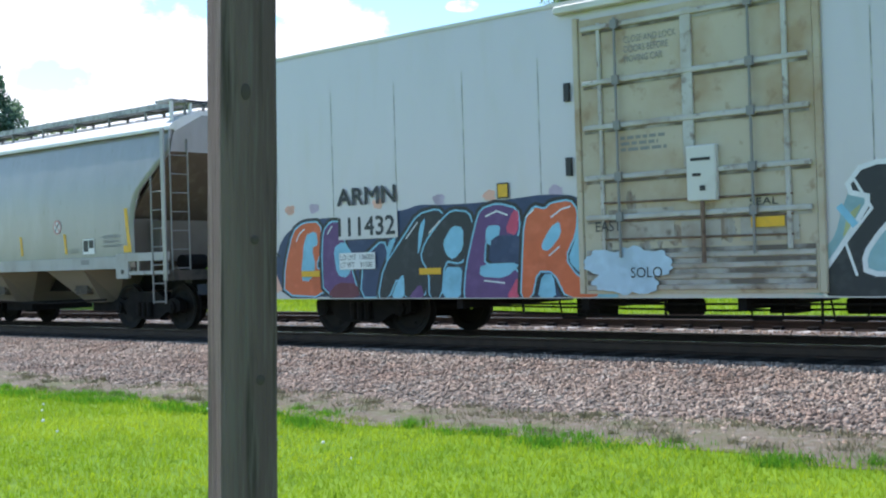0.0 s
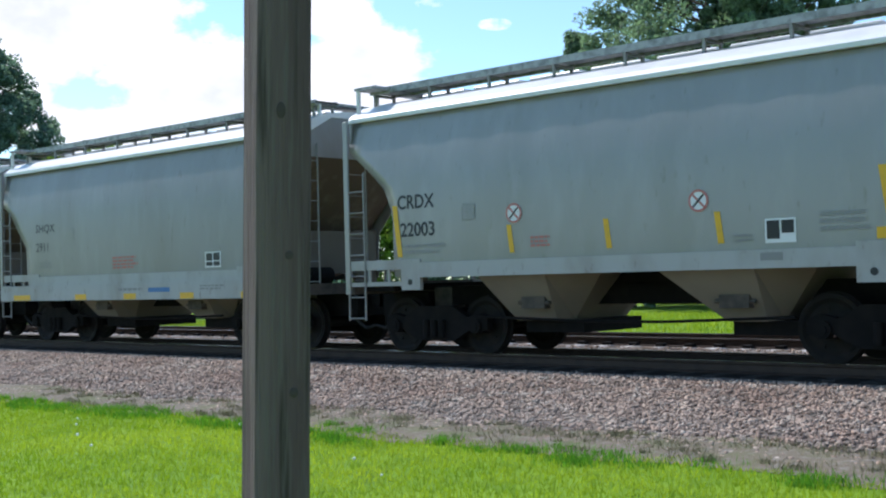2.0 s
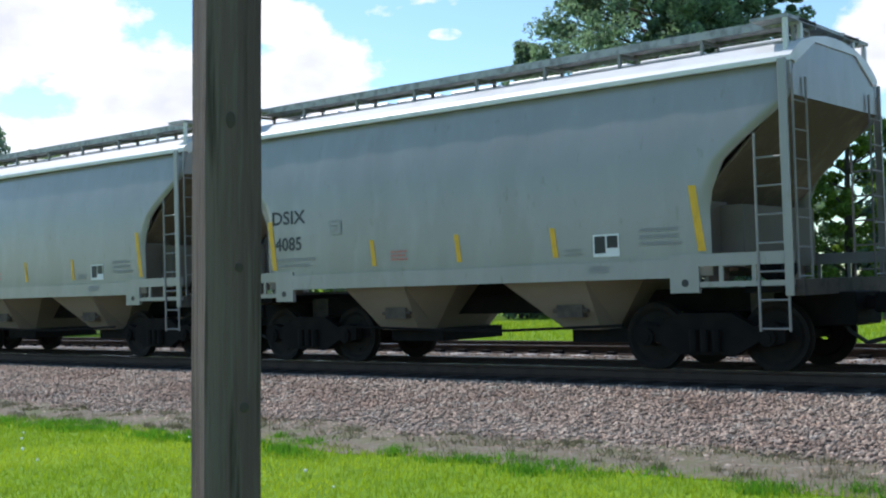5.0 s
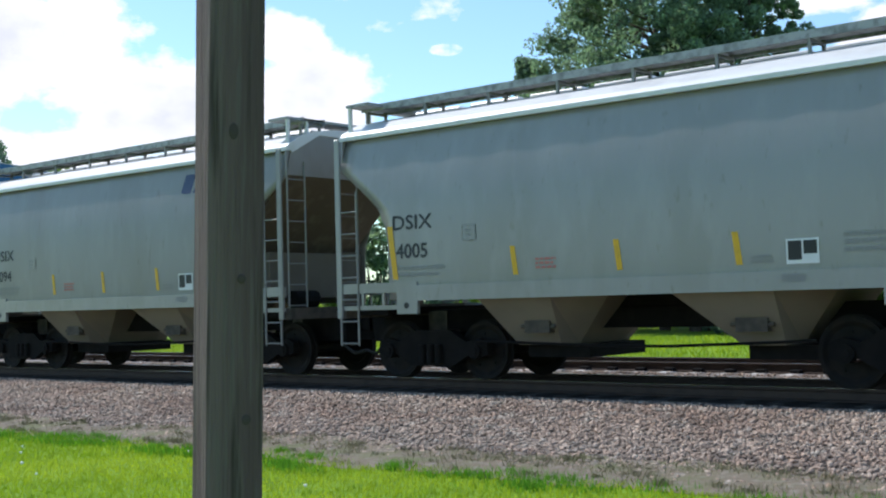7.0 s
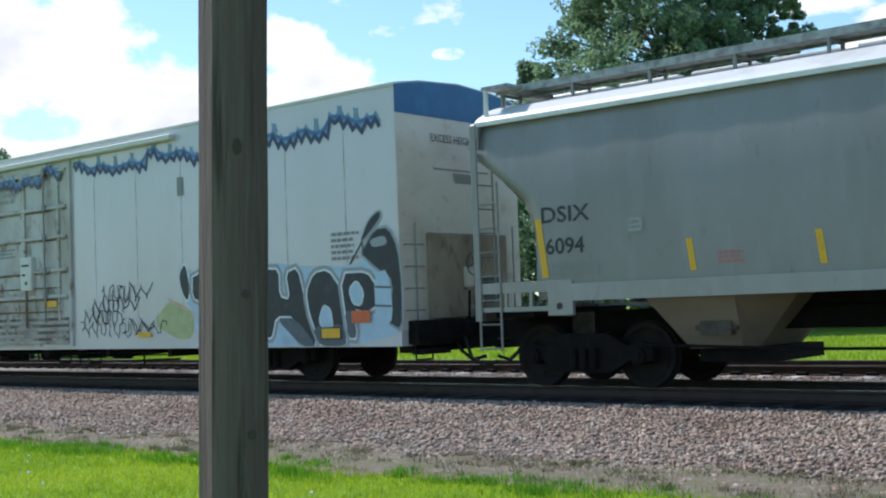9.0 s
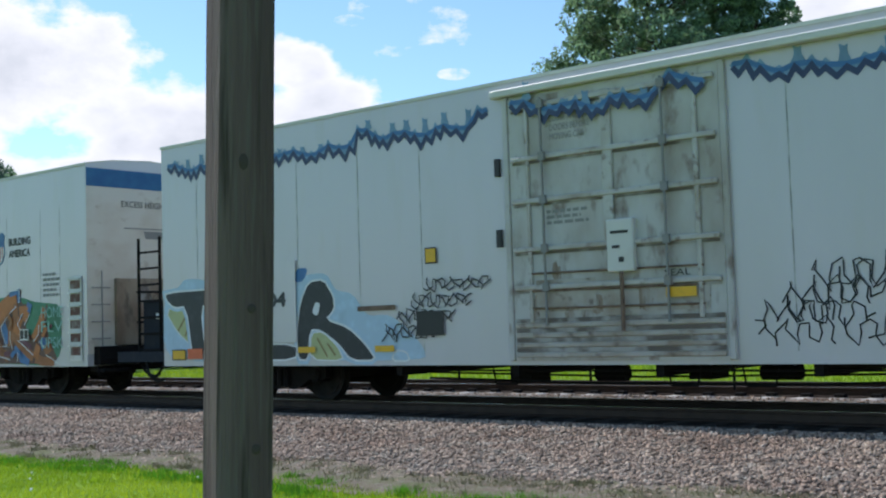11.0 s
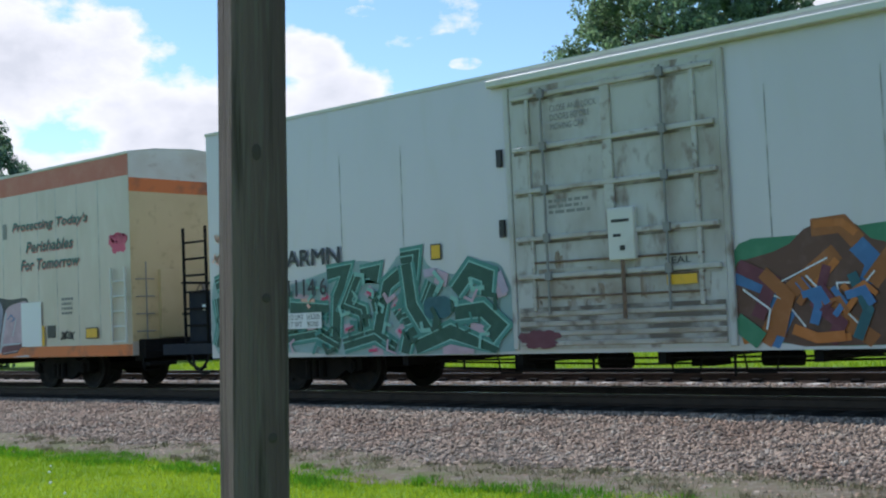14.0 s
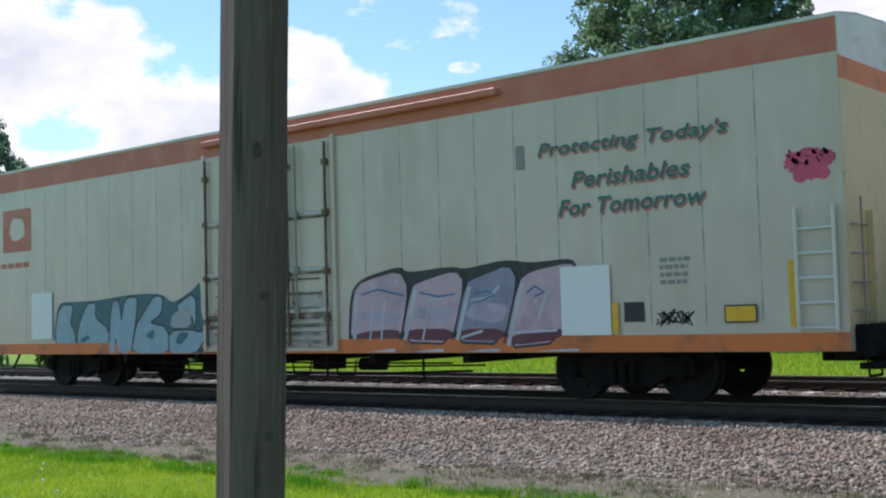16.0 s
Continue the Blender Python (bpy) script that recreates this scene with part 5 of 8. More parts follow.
m1.line(P_WHITE, 0.023, [(-3.11, 1.83), (-2.96, 1.93)])
m1.line(P_WHITE, 0.023, [(-2.67, 1.8), (-2.48, 1.91), (-2.32, 1.94)])
m1.line(P_WHITE, 0.023, [(-2.72, 1.25), (-2.53, 1.38)])
m1.line(P_WHITE, 0.023, [(-3.92, 0.91), (-3.52, 0.87)])
m1.line(P_WHITE, 0.023, [(-5.48, 1.59), (-5.22, 1.84)])
m1.line(P_WHITE, 0.023, [(-4.99, 1.66), (-4.75, 1.85)])
plate(r1, "repaint_block", -6.98, -5.64, 1.62, 2.06, WHITE_CAR, FACE, flat_y, "white block kept for the number", 0, 0.026)
blob(r1, "spray_patch", -8.9, -8.4, 0.75, 1.35, P_CORAL, FACE - 0.001, 5, "coral overspray patch", 0.3)
tag(r1, -9.05, -8.5, 1.3, 1.8, P_BLACK, FACE, 6, "black sprayed scribble", 0.035, 3)
for i, x in enumerate((-8.3, -7.7, -6.2, -4.9, -3.9, -2.7)):
    blob(r1, "spray_dot", x, x + 0.24, 2.10, 2.26, (P_CORAL, P_LILAC)[i % 2], FACE - 0.002, 20 + i, "", 0.3)
lettering(r1, "ARMN", -6.99, -5.67, 2.19, 2.46, LETTER, FACE - 0.0285, label="black reporting letters ARMN", bold=0.010)
lettering(r1, "111432", -6.97, -5.70, 1.68, 1.98, LETTER, FACE - 0.0285, label="black car number", bold=0.010)
plate(r1, "data_panel", -6.97, -6.15, 1.13, 1.40, PANEL_WHITE, FACE, flat_y, "white weight panel over the graffiti", 0, 0.032)
lettering(r1, "LD LMT  196000\nLT WT    91000", -6.94, -6.18, 1.16, 1.37, LETTER, FACE - 0.035, label="black stencilled weights LD LMT 196000 LT WT 91000")
notice(r1, -3.62, -3.40, 2.12, 2.35, FACE, "small square yellow notice plate")
m2 = Mural(r1, [(0.91, 0.62), (1.07, 1.11), (1.47, 1.3), (1.63, 1.84), (1.88, 2.23), (2.35, 2.32), (2.84, 2.09), (3.56, 2.04), (4.43, 1.8), (4.49, 0.53)], P_AQUA, "grey-green graffiti with black letters and white outline")
m2.fill(P_BLACK, [(1.66, 1.94), (1.88, 2.21), (2.6, 2.2), (2.59, 1.98), (2.05, 1.48), (1.81, 1.16), (1.83, 0.89), (2.55, 0.88), (2.54, 0.61), (1.41, 0.62), (1.28, 0.83), (1.64, 1.3), (2, 1.85)], edge=(P_WHITE, 0.063))
m2.fill(P_LIME, [(1.57, 1.3), (1.65, 1.63), (1.86, 1.79)], name="letter_fade")
m2.fill(P_BLACK, [(2.65, 1.88), (2.85, 2.14), (3.5, 2.13), (3.5, 1.92), (3.01, 1.44), (2.78, 1.13), (2.8, 0.87), (3.46, 0.87), (3.45, 0.61), (2.42, 0.62), (2.29, 0.82), (2.63, 1.26), (2.96, 1.8)], edge=(P_WHITE, 0.063))
m2.fill(P_ORANGE, [(2.57, 1.27), (2.64, 1.59), (2.83, 1.74)], name="letter_fade")
m2.fill(P_BLACK, [(3.61, 1.82), (3.79, 2.07), (4.39, 2.07), (4.38, 1.86), (3.93, 1.4), (3.73, 1.11), (3.75, 0.86), (4.35, 0.85), (4.34, 0.6), (3.39, 0.62), (3.28, 0.81), (3.59, 1.23), (3.89, 1.74)], edge=(P_WHITE, 0.063))
m2.fill(P_LIME, [(3.53, 1.24), (3.6, 1.54), (3.77, 1.69)], name="letter_fade")
for k in range(3):
    m2.line(P_WHITE, 0.035, [(1.75 + 0.9 * k, 2.05), (1.95 + 0.9 * k, 1.7), (1.62 + 0.9 * k, 1.3), (1.75 + 0.9 * k, 0.9)])
    m2.line(P_SKY, 0.09, [(1.55 + 0.9 * k, 1.75), (1.75 + 0.9 * k, 1.5)])
for x in (-7.9, -5.2):
    plate(r1, "reflector_stripe", x, x + 0.45, 1.02, 1.12, YELLOW, FACE, flat_y, "yellow reflective stripe", 0, 0.032)
blob(r1, "spray_patch", -2.02, -0.75, 0.72, 1.34, P_ICE, FACE - 0.0862, 31, "white painted-over patch on the door", 0.3)
lettering(r1, "EAST", -1.86, -1.45, 1.56, 1.70, P_BLACK, FACE - 0.09, label="thin black sprayed word EAST")
lettering(r1, "SOLO", -1.32, -0.84, 0.92, 1.06, P_BLACK, FACE - 0.09, label="thin black sprayed word SOLO")
machinery_end(r1, 18.56)
brake_end(r1, 18.56, END_PANEL)
train.append((r1, -7.22))

# 2: grey hopper with two round warning signs
h1 = covered_hopper("light grey covered hopper car with round warning signs", HOPPER, SILL_GREY)
hopper_marks(h1, "CRDX", "22003")
no_sign(h1, -1.65, 2.19)
no_sign(h1, 1.48, 2.18)
plate(h1, "reflector_stripe", 3.86, 4.12, 1.58, 1.72, YELLOW, 0, hopper_y, "yellow reflective stripe")
train.append((h1, -24.2))

# 3: grey hopper with a deep straight white sill
h2 = covered_hopper("weathered grey covered hopper car with straight white sill", HOPPER_WORN, SILL_GREY, True)
lettering(h2, "SHQX", -3.72, -2.91, 2.47, 2.68, LETTER, 0, hopper_y, "worn black reporting letters")
lettering(h2, "2911", -3.71, -3.18, 2.07, 2.27, LETTER, 0, hopper_y, "worn black car number")
bars(h2, -3.6, -2.9, 1.68, 1.85, 2, LETTER_FAINT, -0.002, hopper_y, seed=2)
bars(h2, -0.59, 0.38, 1.60, 1.88, 4, LETTER_RED, -0.002, hopper_y, "faded red stencil lines", seed=12)
lube = plate(h2, "stencil_panel", 2.62, 3.11, 1.56, 1.86, PANEL_WHITE, 0, hopper_y, "black lubrication panel with white border")
for a, b, c, d in ((2.65, 2.85, 1.69, 1.84), (2.88, 3.08, 1.69, 1.84), (2.65, 2.85, 1.59, 1.67), (2.88, 3.08, 1.59, 1.67)):
    plate(lube, "panel_field", a, b, c, d, PANEL_BLACK, -0.003, hopper_y)
sq = plate(h2, "stencil_box", -2.30, -2.10, 2.3, 2.55, LETTER_FAINT, 0, hopper_y, "small grey framed stencil")
plate(sq, "box_field", -2.28, -2.12, 2.32, 2.53, HOPPER_WORN, -0.002, hopper_y)
block("sill_skirt", (-5.28, 5.28, -1.66, -1.625, 0.96, 1.30), SILL_GREY, h2, "deep white side sill")
for x, w in ((-4.67, 0.76), (-2.0, 0.45), (-0.12, 0.45), (1.85, 0.45), (3.76, 0.87)):
    plate(h2, "reflector_stripe", x, x + w, 0.97, 1.09, YELLOW, -1.661, flat_y, "yellow reflective stripe")
bars(h2, -0.3, 0.6, 1.13, 1.22, 1, LETTER_FAINT, -1.664, flat_y, seed=3)
plate(h2, "sill_lettering", 0.77, 1.52, 1.11, 1.2, P_BLUE, -1.661, flat_y, "blue name mark on the sill")
bars(h2, 2.5, 3.3, 1.13, 1.24, 2, LETTER_FAINT, -1.664, flat_y, seed=4)
train.append((h2, -36.1))

# 4 and 5: twin grey hoppers
h3 = covered_hopper("light grey covered hopper car with yellow reflector stripes", HOPPER, HOPPER)
hopper_marks(h3, "DSIX", "4085")
train.append((h3, -48.1))
h4 = covered_hopper("light grey covered hopper car with yellow reflector stripes", HOPPER, HOPPER)
hopper_marks(h4, "DSIX", "4005")
train.append((h4, -60.03))

# 6: hopper with the big dark mark high on its side
h5 = covered_hopper("grey covered hopper car with big dark mark high up", HOPPER_WORN, HOPPER)
hopper_marks(h5, "DSIX", "6094")
mark = None
for outline in ([(2.46, 3.42), (2.52, 3.38), (2.74, 3.38), (2.82, 3.70), (2.76, 3.74), (2.54, 3.74)], [(2.80, 3.38), (2.98, 3.74), (3.10, 3.74), (3.18, 3.38)], [(3.14, 3.74), (3.48, 3.74), (3.46, 3.64), (3.36, 3.62), (3.31, 3.38), (3.21, 3.38), (3.26, 3.62), (3.13, 3.64)], [(3.42, 3.38), (3.58, 3.55), (3.54, 3.74), (3.66, 3.74), (3.72, 3.62), (3.86, 3.74), (3.92, 3.74), (3.76, 3.55), (3.82, 3.38), (3.68, 3.38), (3.63, 3.49)]):
    me = flat_mesh("mark_shape", [(x, hopper_y(z) - 0.005, z) for x, z in outline], [tuple(range(len(outline)))], P_NAVY)
    if mark:
        part("mark_shape", me, P_NAVY, mark)
    else:
        mark = part("owner_mark", me, P_NAVY, h5, "dark blue owner's mark of bold slanted shapes")
train.append((h5, -71.95))

# 7: white reefer with a black zigzag line along its top
r2 = white_reefer("white refrigerator car with blue zigzag line and black graffiti", 20.9, 6.8, -7.74, 1.65, DOOR_WHITE)
door_rail(r2, -2.35, 4.86, 4.62, FACE)
excess_height_band(r2, 20.9, RW, REAVE, RCROWN, False)
brake_end(r2, 20.9, END_PANEL)
seams(r2, (-9.4, -8.04, -6.68, -5.22, -3.87, 2.2, 3.6, 5.0, 6.43, 7.88, 9.3), 0.8, 4.15, FACE)
rnd = random.Random(21)
for band, (x0, x1) in enumerate(((-10.25, -2.4), (-2.0, 1.2), (1.5, 10.2))):
    dark, x, up = [], x0, True
    face = FACE - (0.09 if band == 1 else 0.008)
    while x < x1:
        u = ((x - x0) % 2.5) / 2.5
        base = 4.37 - 0.20 * math.sin(min(1.0, u * 1.25) * math.pi * 0.62) + 0.05 * math.sin(u * 19)
        dark.append((x, base + (0.06 if up else -0.07) * rnd.uniform(0.5, 1.3)))
        up = not up
        x += rnd.uniform(0.07, 0.14)
    z = part("zigzag_line", ribbon_mesh(dark, 0.075, P_NAVY, face), P_NAVY, r2, "dark blue sprayed zigzag line")
    part("wash", ribbon_mesh([(a, b + 0.06) for a, b in dark], 0.10, P_HAZE, face + 0.003), P_HAZE, z, "thin pale blue spray above the line")
    part("wash", ribbon_mesh([(a, b + 0.035) for a, b in dark[::2]], 0.07, P_BLUE, face + 0.0015), P_BLUE, z)
    x = x0 + 0.3
    while x < x1 - 0.2:
        k = min(range(len(dark)), key=lambda i: abs(dark[i][0] - x))
        h, b = rnd.uniform(0.12, 0.30), dark[k][1] + 0.05
        flame = [(x - 0.09, b), (x - 0.05, b + h * 0.55), (x - 0.07, b + h), (x + 0.01, b + h * 0.8), (x + 0.05, b + h * 0.95), (x + 0.04, b + h * 0.5), (x + 0.10, b)]
        part("spike", flat_mesh("spike", [(a, face + 0.0022, c) for a, c in softened(flame)], [tuple(range(14))], P_HAZE), P_HAZE, z)
        x += rnd.uniform(0.28, 0.65)
m3 = Mural(r2, [(5.11, 1.46), (5.06, 2.12), (6.43, 2.05), (7.21, 2.15), (8.28, 2), (9.44, 1.95), (9.92, 2.16), (10.41, 2.06), (10.51, 1.54), (10.48, 0.68), (5.55, 0.62)], P_ICE, "black and grey graffiti letters with thin white outline")
m3.fill(P_LIME, [(4.03, 1.13), (4.62, 1.59), (5.32, 1.3), (5.26, 0.83), (4.81, 0.8)], name="spray_triangle")
m3.line(P_CORAL, 0.035, [(4.51, 1.6), (4.75, 1.47), (5.33, 1.3), (5.2, 1.15)])
m3.fill(P_BLACK, [(4.96, 1.7), (4.88, 2.02), (5.07, 2.24), (5.2, 1.77), (5.12, 1.5)], edge=(P_WHITE, 0.035))
m3.fill(P_BLACK, [(5.28, 2.06), (6.42, 1.95), (6.35, 1.42), (6.1, 1.41), (6.17, 0.82), (5.55, 0.62), (5.65, 1.44), (5.25, 1.57)], edge=(P_GREY, 0.077), pin=(P_WHITE, 0.035))
m3.fill(P_SLATE, [(5.65, 1.35), (6.08, 1.34), (6.16, 0.82), (5.55, 0.62)], name="letter_fade")
m3.fill(P_BLACK, [(6.32, 1.94), (6.63, 2.14), (7.11, 2.11), (7.32, 2.24), (7.19, 1.39), (7.3, 0.8), (6.91, 0.8), (6.75, 1.55), (6.52, 1.41), (6.39, 0.81), (6.03, 0.81), (6.12, 1.41), (6.35, 1.48)], edge=(P_GREY, 0.077), pin=(P_WHITE, 0.035))
m3.fill(P_SLATE, [(6.11, 1.28), (6.44, 1.27), (6.39, 0.81), (6.03, 0.81)], name="letter_fade")
m3.fill(P_BLACK, [(7.31, 2.02), (7.66, 2), (7.66, 1.52), (7.9, 1.47), (7.81, 1.93), (8.13, 2.01), (8.31, 1.36), (8.57, 0.62), (8.17, 0.63), (8, 1.15), (7.55, 1.17), (7.44, 0.8), (7.25, 0.8), (7.19, 1.39)], edge=(P_GREY, 0.077), pin=(P_WHITE, 0.035))
m3.fill(P_SLATE, [(7.53, 1.15), (8.03, 1.14), (8.54, 0.65), (8.18, 0.65)], name="letter_fade")
m3.fill(P_BLACK, [(8.3, 1.56), (8.49, 1.89), (8.85, 1.94), (9.12, 1.65), (9.21, 1.06), (9.23, 0.61), (8.64, 0.62), (8.49, 0.94), (8.37, 1.21)], edge=(P_GREY, 0.077), pin=(P_WHITE, 0.035))
m3.fill(P_SLATE, [(8.42, 0.99), (9.22, 1.02), (9.23, 0.61), (8.64, 0.62)], name="letter_fade")
m3.fill(P_BLACK, [(9.12, 1.86), (9.75, 1.86), (9.95, 1.62), (9.97, 1.3), (9.73, 1.19), (9.42, 1.24), (9.48, 0.77), (9.28, 0.78)], edge=(P_GREY, 0.077), pin=(P_WHITE, 0.035))
m3.fill(P_SLATE, [(9.21, 1.23), (9.42, 1.22), (9.48, 0.79), (9.28, 0.78)], name="letter_fade")
m3.fill(P_ICE, [(8.6, 1.06), (8.72, 1.34), (8.88, 1.27), (8.93, 0.98), (8.78, 0.92)], edge=(P_WHITE, 0.021), name="letter_counter")
m3.fill(P_ICE, [(9.33, 1.58), (9.51, 1.72), (9.66, 1.51), (9.58, 1.31), (9.41, 1.35)], edge=(P_WHITE, 0.021), name="letter_counter")
m3.fill(P_BLACK, [(9.65, 2.17), (9.94, 2.52), (10.24, 2.53), (10.43, 2.19), (10.49, 1.54), (10.46, 0.9), (10.17, 1.04), (10.33, 1.68), (9.99, 1.89), (9.69, 2.11)], edge=(P_GREY, 0.042), name="spray_figure")
m3.fill(P_ICE, [(9.9, 1.82), (10.2, 1.87), (10.29, 1.29), (10.24, 1), (9.91, 1)], name="spray_figure")
m3.line(P_SLATE, 0.035, [(9.91, 1.6), (10.27, 1.58)])
m3.line(P_SLATE, 0.035, [(9.91, 1.3), (10.26, 1.28)])
m3.fill(P_GREY, [(9.82, 2.36), (10.16, 2.42), (10.23, 2.27), (9.89, 2.23)], name="spray_figure")
m3.fill(P_BLACK, [(9.62, 2.34), (9.83, 2.69), (10.07, 2.82), (10.08, 2.7), (9.78, 2.44)], edge=(P_GREY, 0.028), name="spray_arrow")
m3.line(P_BLACK, 0.035, [(9.37, 1.99), (9.66, 2.34), (9.69, 2.11)])
for k in range(9):
    tag(r2, 1.7 + 0.35 * (k % 5), 2.7 + 0.45 * (k % 5), 0.85 + 0.22 * (k % 4), 1.25 + 0.24 * (k % 4), P_BLACK, FACE - 0.004 - 0.001 * k, 50 + k, width=0.022, loops=4)
for k in range(8):
    tag(r2, -4.7 + 0.3 * (k % 4), -3.6 + 0.35 * (k % 4), 1.0 + 0.25 * (k % 4), 1.35 + 0.22 * (k % 4), P_BLACK, FACE - 0.02 - 0.001 * k, 70 + k, width=0.026, loops=4)
notice(r2, 8.66, 9.13, 0.77, 0.97, FACE)
plate(r2, "sticker", 9.39, 9.81, 1.03, 1.23, P_ORANGE, FACE, flat_y, "orange sticker", 0, 0.034)
m4 = Mural(r2, [(-10.46, 0.8), (-10.44, 1.92), (-10.01, 2.1), (-9.75, 2.3), (-8.48, 2.11), (-8.5, 1), (-9.17, 0.77)], P_ICE, "black and white graffiti letters on ice blue")
m4.fill(P_LIME, [(-10.39, 1.7), (-9.78, 1.74), (-9.6, 1.02), (-10.01, 1.27)], edge=(P_WHITE, 0.023), name="letter_counter")
m4.line(P_RUSTY, 0.040, [(-10.01, 1.3), (-9.7, 1.65)])
m4.line(P_RUSTY, 0.040, [(-9.8, 1.19), (-9.64, 1.49)])
m4.fill(P_BLACK, [(-10.4, 2.04), (-8.87, 2.05), (-8.97, 1.75), (-9.32, 1.73), (-9.2, 0.79), (-9.59, 0.8), (-9.76, 1.75), (-10.12, 1.73), (-10.35, 1.88)], edge=(P_ICE, 0.069), pin=(P_WHITE, 0.035))
m4.fill(P_BLACK, [(-9.16, 1.66), (-8.88, 1.84), (-8.7, 2.06), (-8.46, 2.06), (-8.53, 0.8), (-9.15, 0.78), (-9.21, 1.34)], pin=(P_WHITE, 0.035))
m4.fill(P_LIME, [(-8.92, 0.98), (-8.74, 1.23), (-8.51, 1.26), (-8.52, 0.99)], edge=(P_WHITE, 0.023), name="letter_counter")
m4.fill(P_MINT, [(-8.86, 1.57), (-8.57, 1.7), (-8.57, 1.51), (-8.81, 1.46)], name="letter_counter")
m4.fill(P_BLACK, [(-8.17, 1), (-6.77, 1), (-6.79, 0.75), (-8.18, 0.76)], edge=(P_WHITE, 0.035))
m5 = Mural(r2, [(-6.78, 2.09), (-6.45, 2.19), (-5.99, 2.19), (-5.8, 1.88), (-5.39, 1.83), (-5.09, 1.43), (-4.59, 1.46), (-4.16, 1.18), (-3.88, 0.91), (-3.84, 0.71), (-6.77, 0.74)], P_ICE, "large black graffiti letter with sweeping leg on ice blue")
m5.fill(P_BLUE, [(-6.78, 2.06), (-6.74, 2.3), (-6.43, 2.3), (-6.55, 2.08)], name="spray_arrow")
m5.fill(P_BLACK, [(-6.74, 0.74), (-6.75, 1.26), (-6.65, 1.73), (-6.44, 2.06), (-6.07, 2.09), (-5.84, 1.8), (-5.82, 1.57), (-6.03, 1.41), (-5.51, 1.27), (-5.12, 0.98), (-4.89, 0.72), (-5.47, 0.72), (-5.76, 1), (-6.17, 1.23), (-6.42, 1.24), (-6.48, 0.73)], edge=(P_ICE, 0.069), pin=(P_WHITE, 0.035))
m5.fill(P_WHITE, [(-6.37, 1.53), (-6.28, 1.71), (-6.16, 1.69), (-6.23, 1.47)], name="letter_counter")
m5.fill(P_LIME, [(-6.42, 0.75), (-6.39, 1.18), (-6.12, 1.2), (-5.77, 0.94), (-5.65, 0.73)], edge=(P_WHITE, 0.023), name="letter_counter")
m5.line(P_RUSTY, 0.035, [(-6.25, 1.1), (-6.02, 0.79)])
m5.line(P_RUSTY, 0.035, [(-6.01, 1.01), (-5.83, 0.81)])
m5.fill(P_ICE, [(-4.55, 0.73), (-4.48, 0.87), (-4.25, 0.84), (-4.2, 0.72)], edge=(P_WHITE, 0.029), name="letter_counter")
plate(r2, "repaint_block", -8.41, -6.73, 1.04, 2.45, WHITE_CAR, FACE, flat_y, "clean white block kept for the number", 0, 0.028)
lettering(r2, "T I L X", -8.02, -7.27, 2.14, 2.36, LETTER, FACE - 0.031, label="black reporting letters TILX", bold=0.014)
lettering(r2, "793004", -8.35, -6.99, 1.67, 1.90, LETTER, FACE - 0.031, label="black car number", bold=0.018)
bars(r2, -8.2, -7.2, 1.1, 1.38, 2, LETTER_FAINT, FACE - 0.031, flat_y, seed=6)
notice(r2, -10.17, -9.76, 0.75, 0.95, FACE)
plate(r2, "sticker", -9.70, -9.26, 0.77, 0.96, P_ORANGE, FACE, flat_y, "orange sticker", 0, 0.034)
plate(r2, "vent_panel", -3.99, -3.44, 1.10, 1.48, PANEL_BLACK, FACE, flat_y, "black square vent panel", 0, 0.032)
notice(r2, -3.79, -3.55, 2.21, 2.46, FACE, "small square yellow notice plate")
for x in (-6.7, -4.9, 3.6, 5.7):
    plate(r2, "reflector_stripe", x, x + 0.42, 0.86, 0.96, YELLOW, FACE, flat_y, "yellow reflective stripe", 0, 0.034)
plate(r2, "rust_patch", -5.27, -4.43, 1.52, 1.6, RACK_RUST, FACE, flat_y, "rusty repair panel", 0, 0.03)
plate(r2, "side_vent", 4.9, 5.08, 3.5, 3.85, LETTER_FAINT, FACE, flat_y, "small grey side vent", 0, 0.012)
bars(r2, 8.95, 9.6, 2.05, 2.55, 5, LETTER_FAINT, FACE - 0.008, flat_y, seed=14)
machinery_end(r2, 20.9)
train.append((r2, -89.25))

# 8: white reefer with shield, slogan and two pieces
r3 = white_reefer("white refrigerator car with shield, slogan and colourful graffiti", 18.56, 6.05, -7.03, 1.65, DOOR_WHITE)
door_rail(r3, -2.44, 4.36, 4.66, FACE)
excess_height_band(r3, 18.56, RW, REAVE, RCROWN)
brake_end(r3, 18.56, END_PANEL)
machinery_end(r3, 18.56)
seams(r3, (-8.54, -7.15, -5.74, -4.34, 1.93, 3.41, 4.83, 6.20, 7.55, 8.3), 0.9, 4.0, FACE)
# shield of the railway: plain blue and striped fields
prof = [(5.60, 3.55), (5.72, 3.63), (5.86, 3.57), (6.0, 3.63), (6.12, 3.55), (6.09, 3.38), (6.13, 3.15), (6.05, 2.97), (5.86, 2.87), (5.67, 2.97), (5.59, 3.15), (5.63, 3.38)]
bm = bmesh.new()
prism(bm, prof, "y", FACE - 0.006, FACE - 0.001)
shield = part("shield_mark", bm, BLUE_BAND, r3, "blue shield mark with red and white stripes")
low = [(5.64, 3.30), (6.08, 3.30), (6.10, 3.15), (6.03, 3.0), (5.86, 2.905), (5.69, 3.0), (5.62, 3.15)]
bm = bmesh.new()
prism(bm, low, "y", FACE - 0.010, FACE - 0.007)
part("striped_field", bm, PANEL_WHITE, shield)
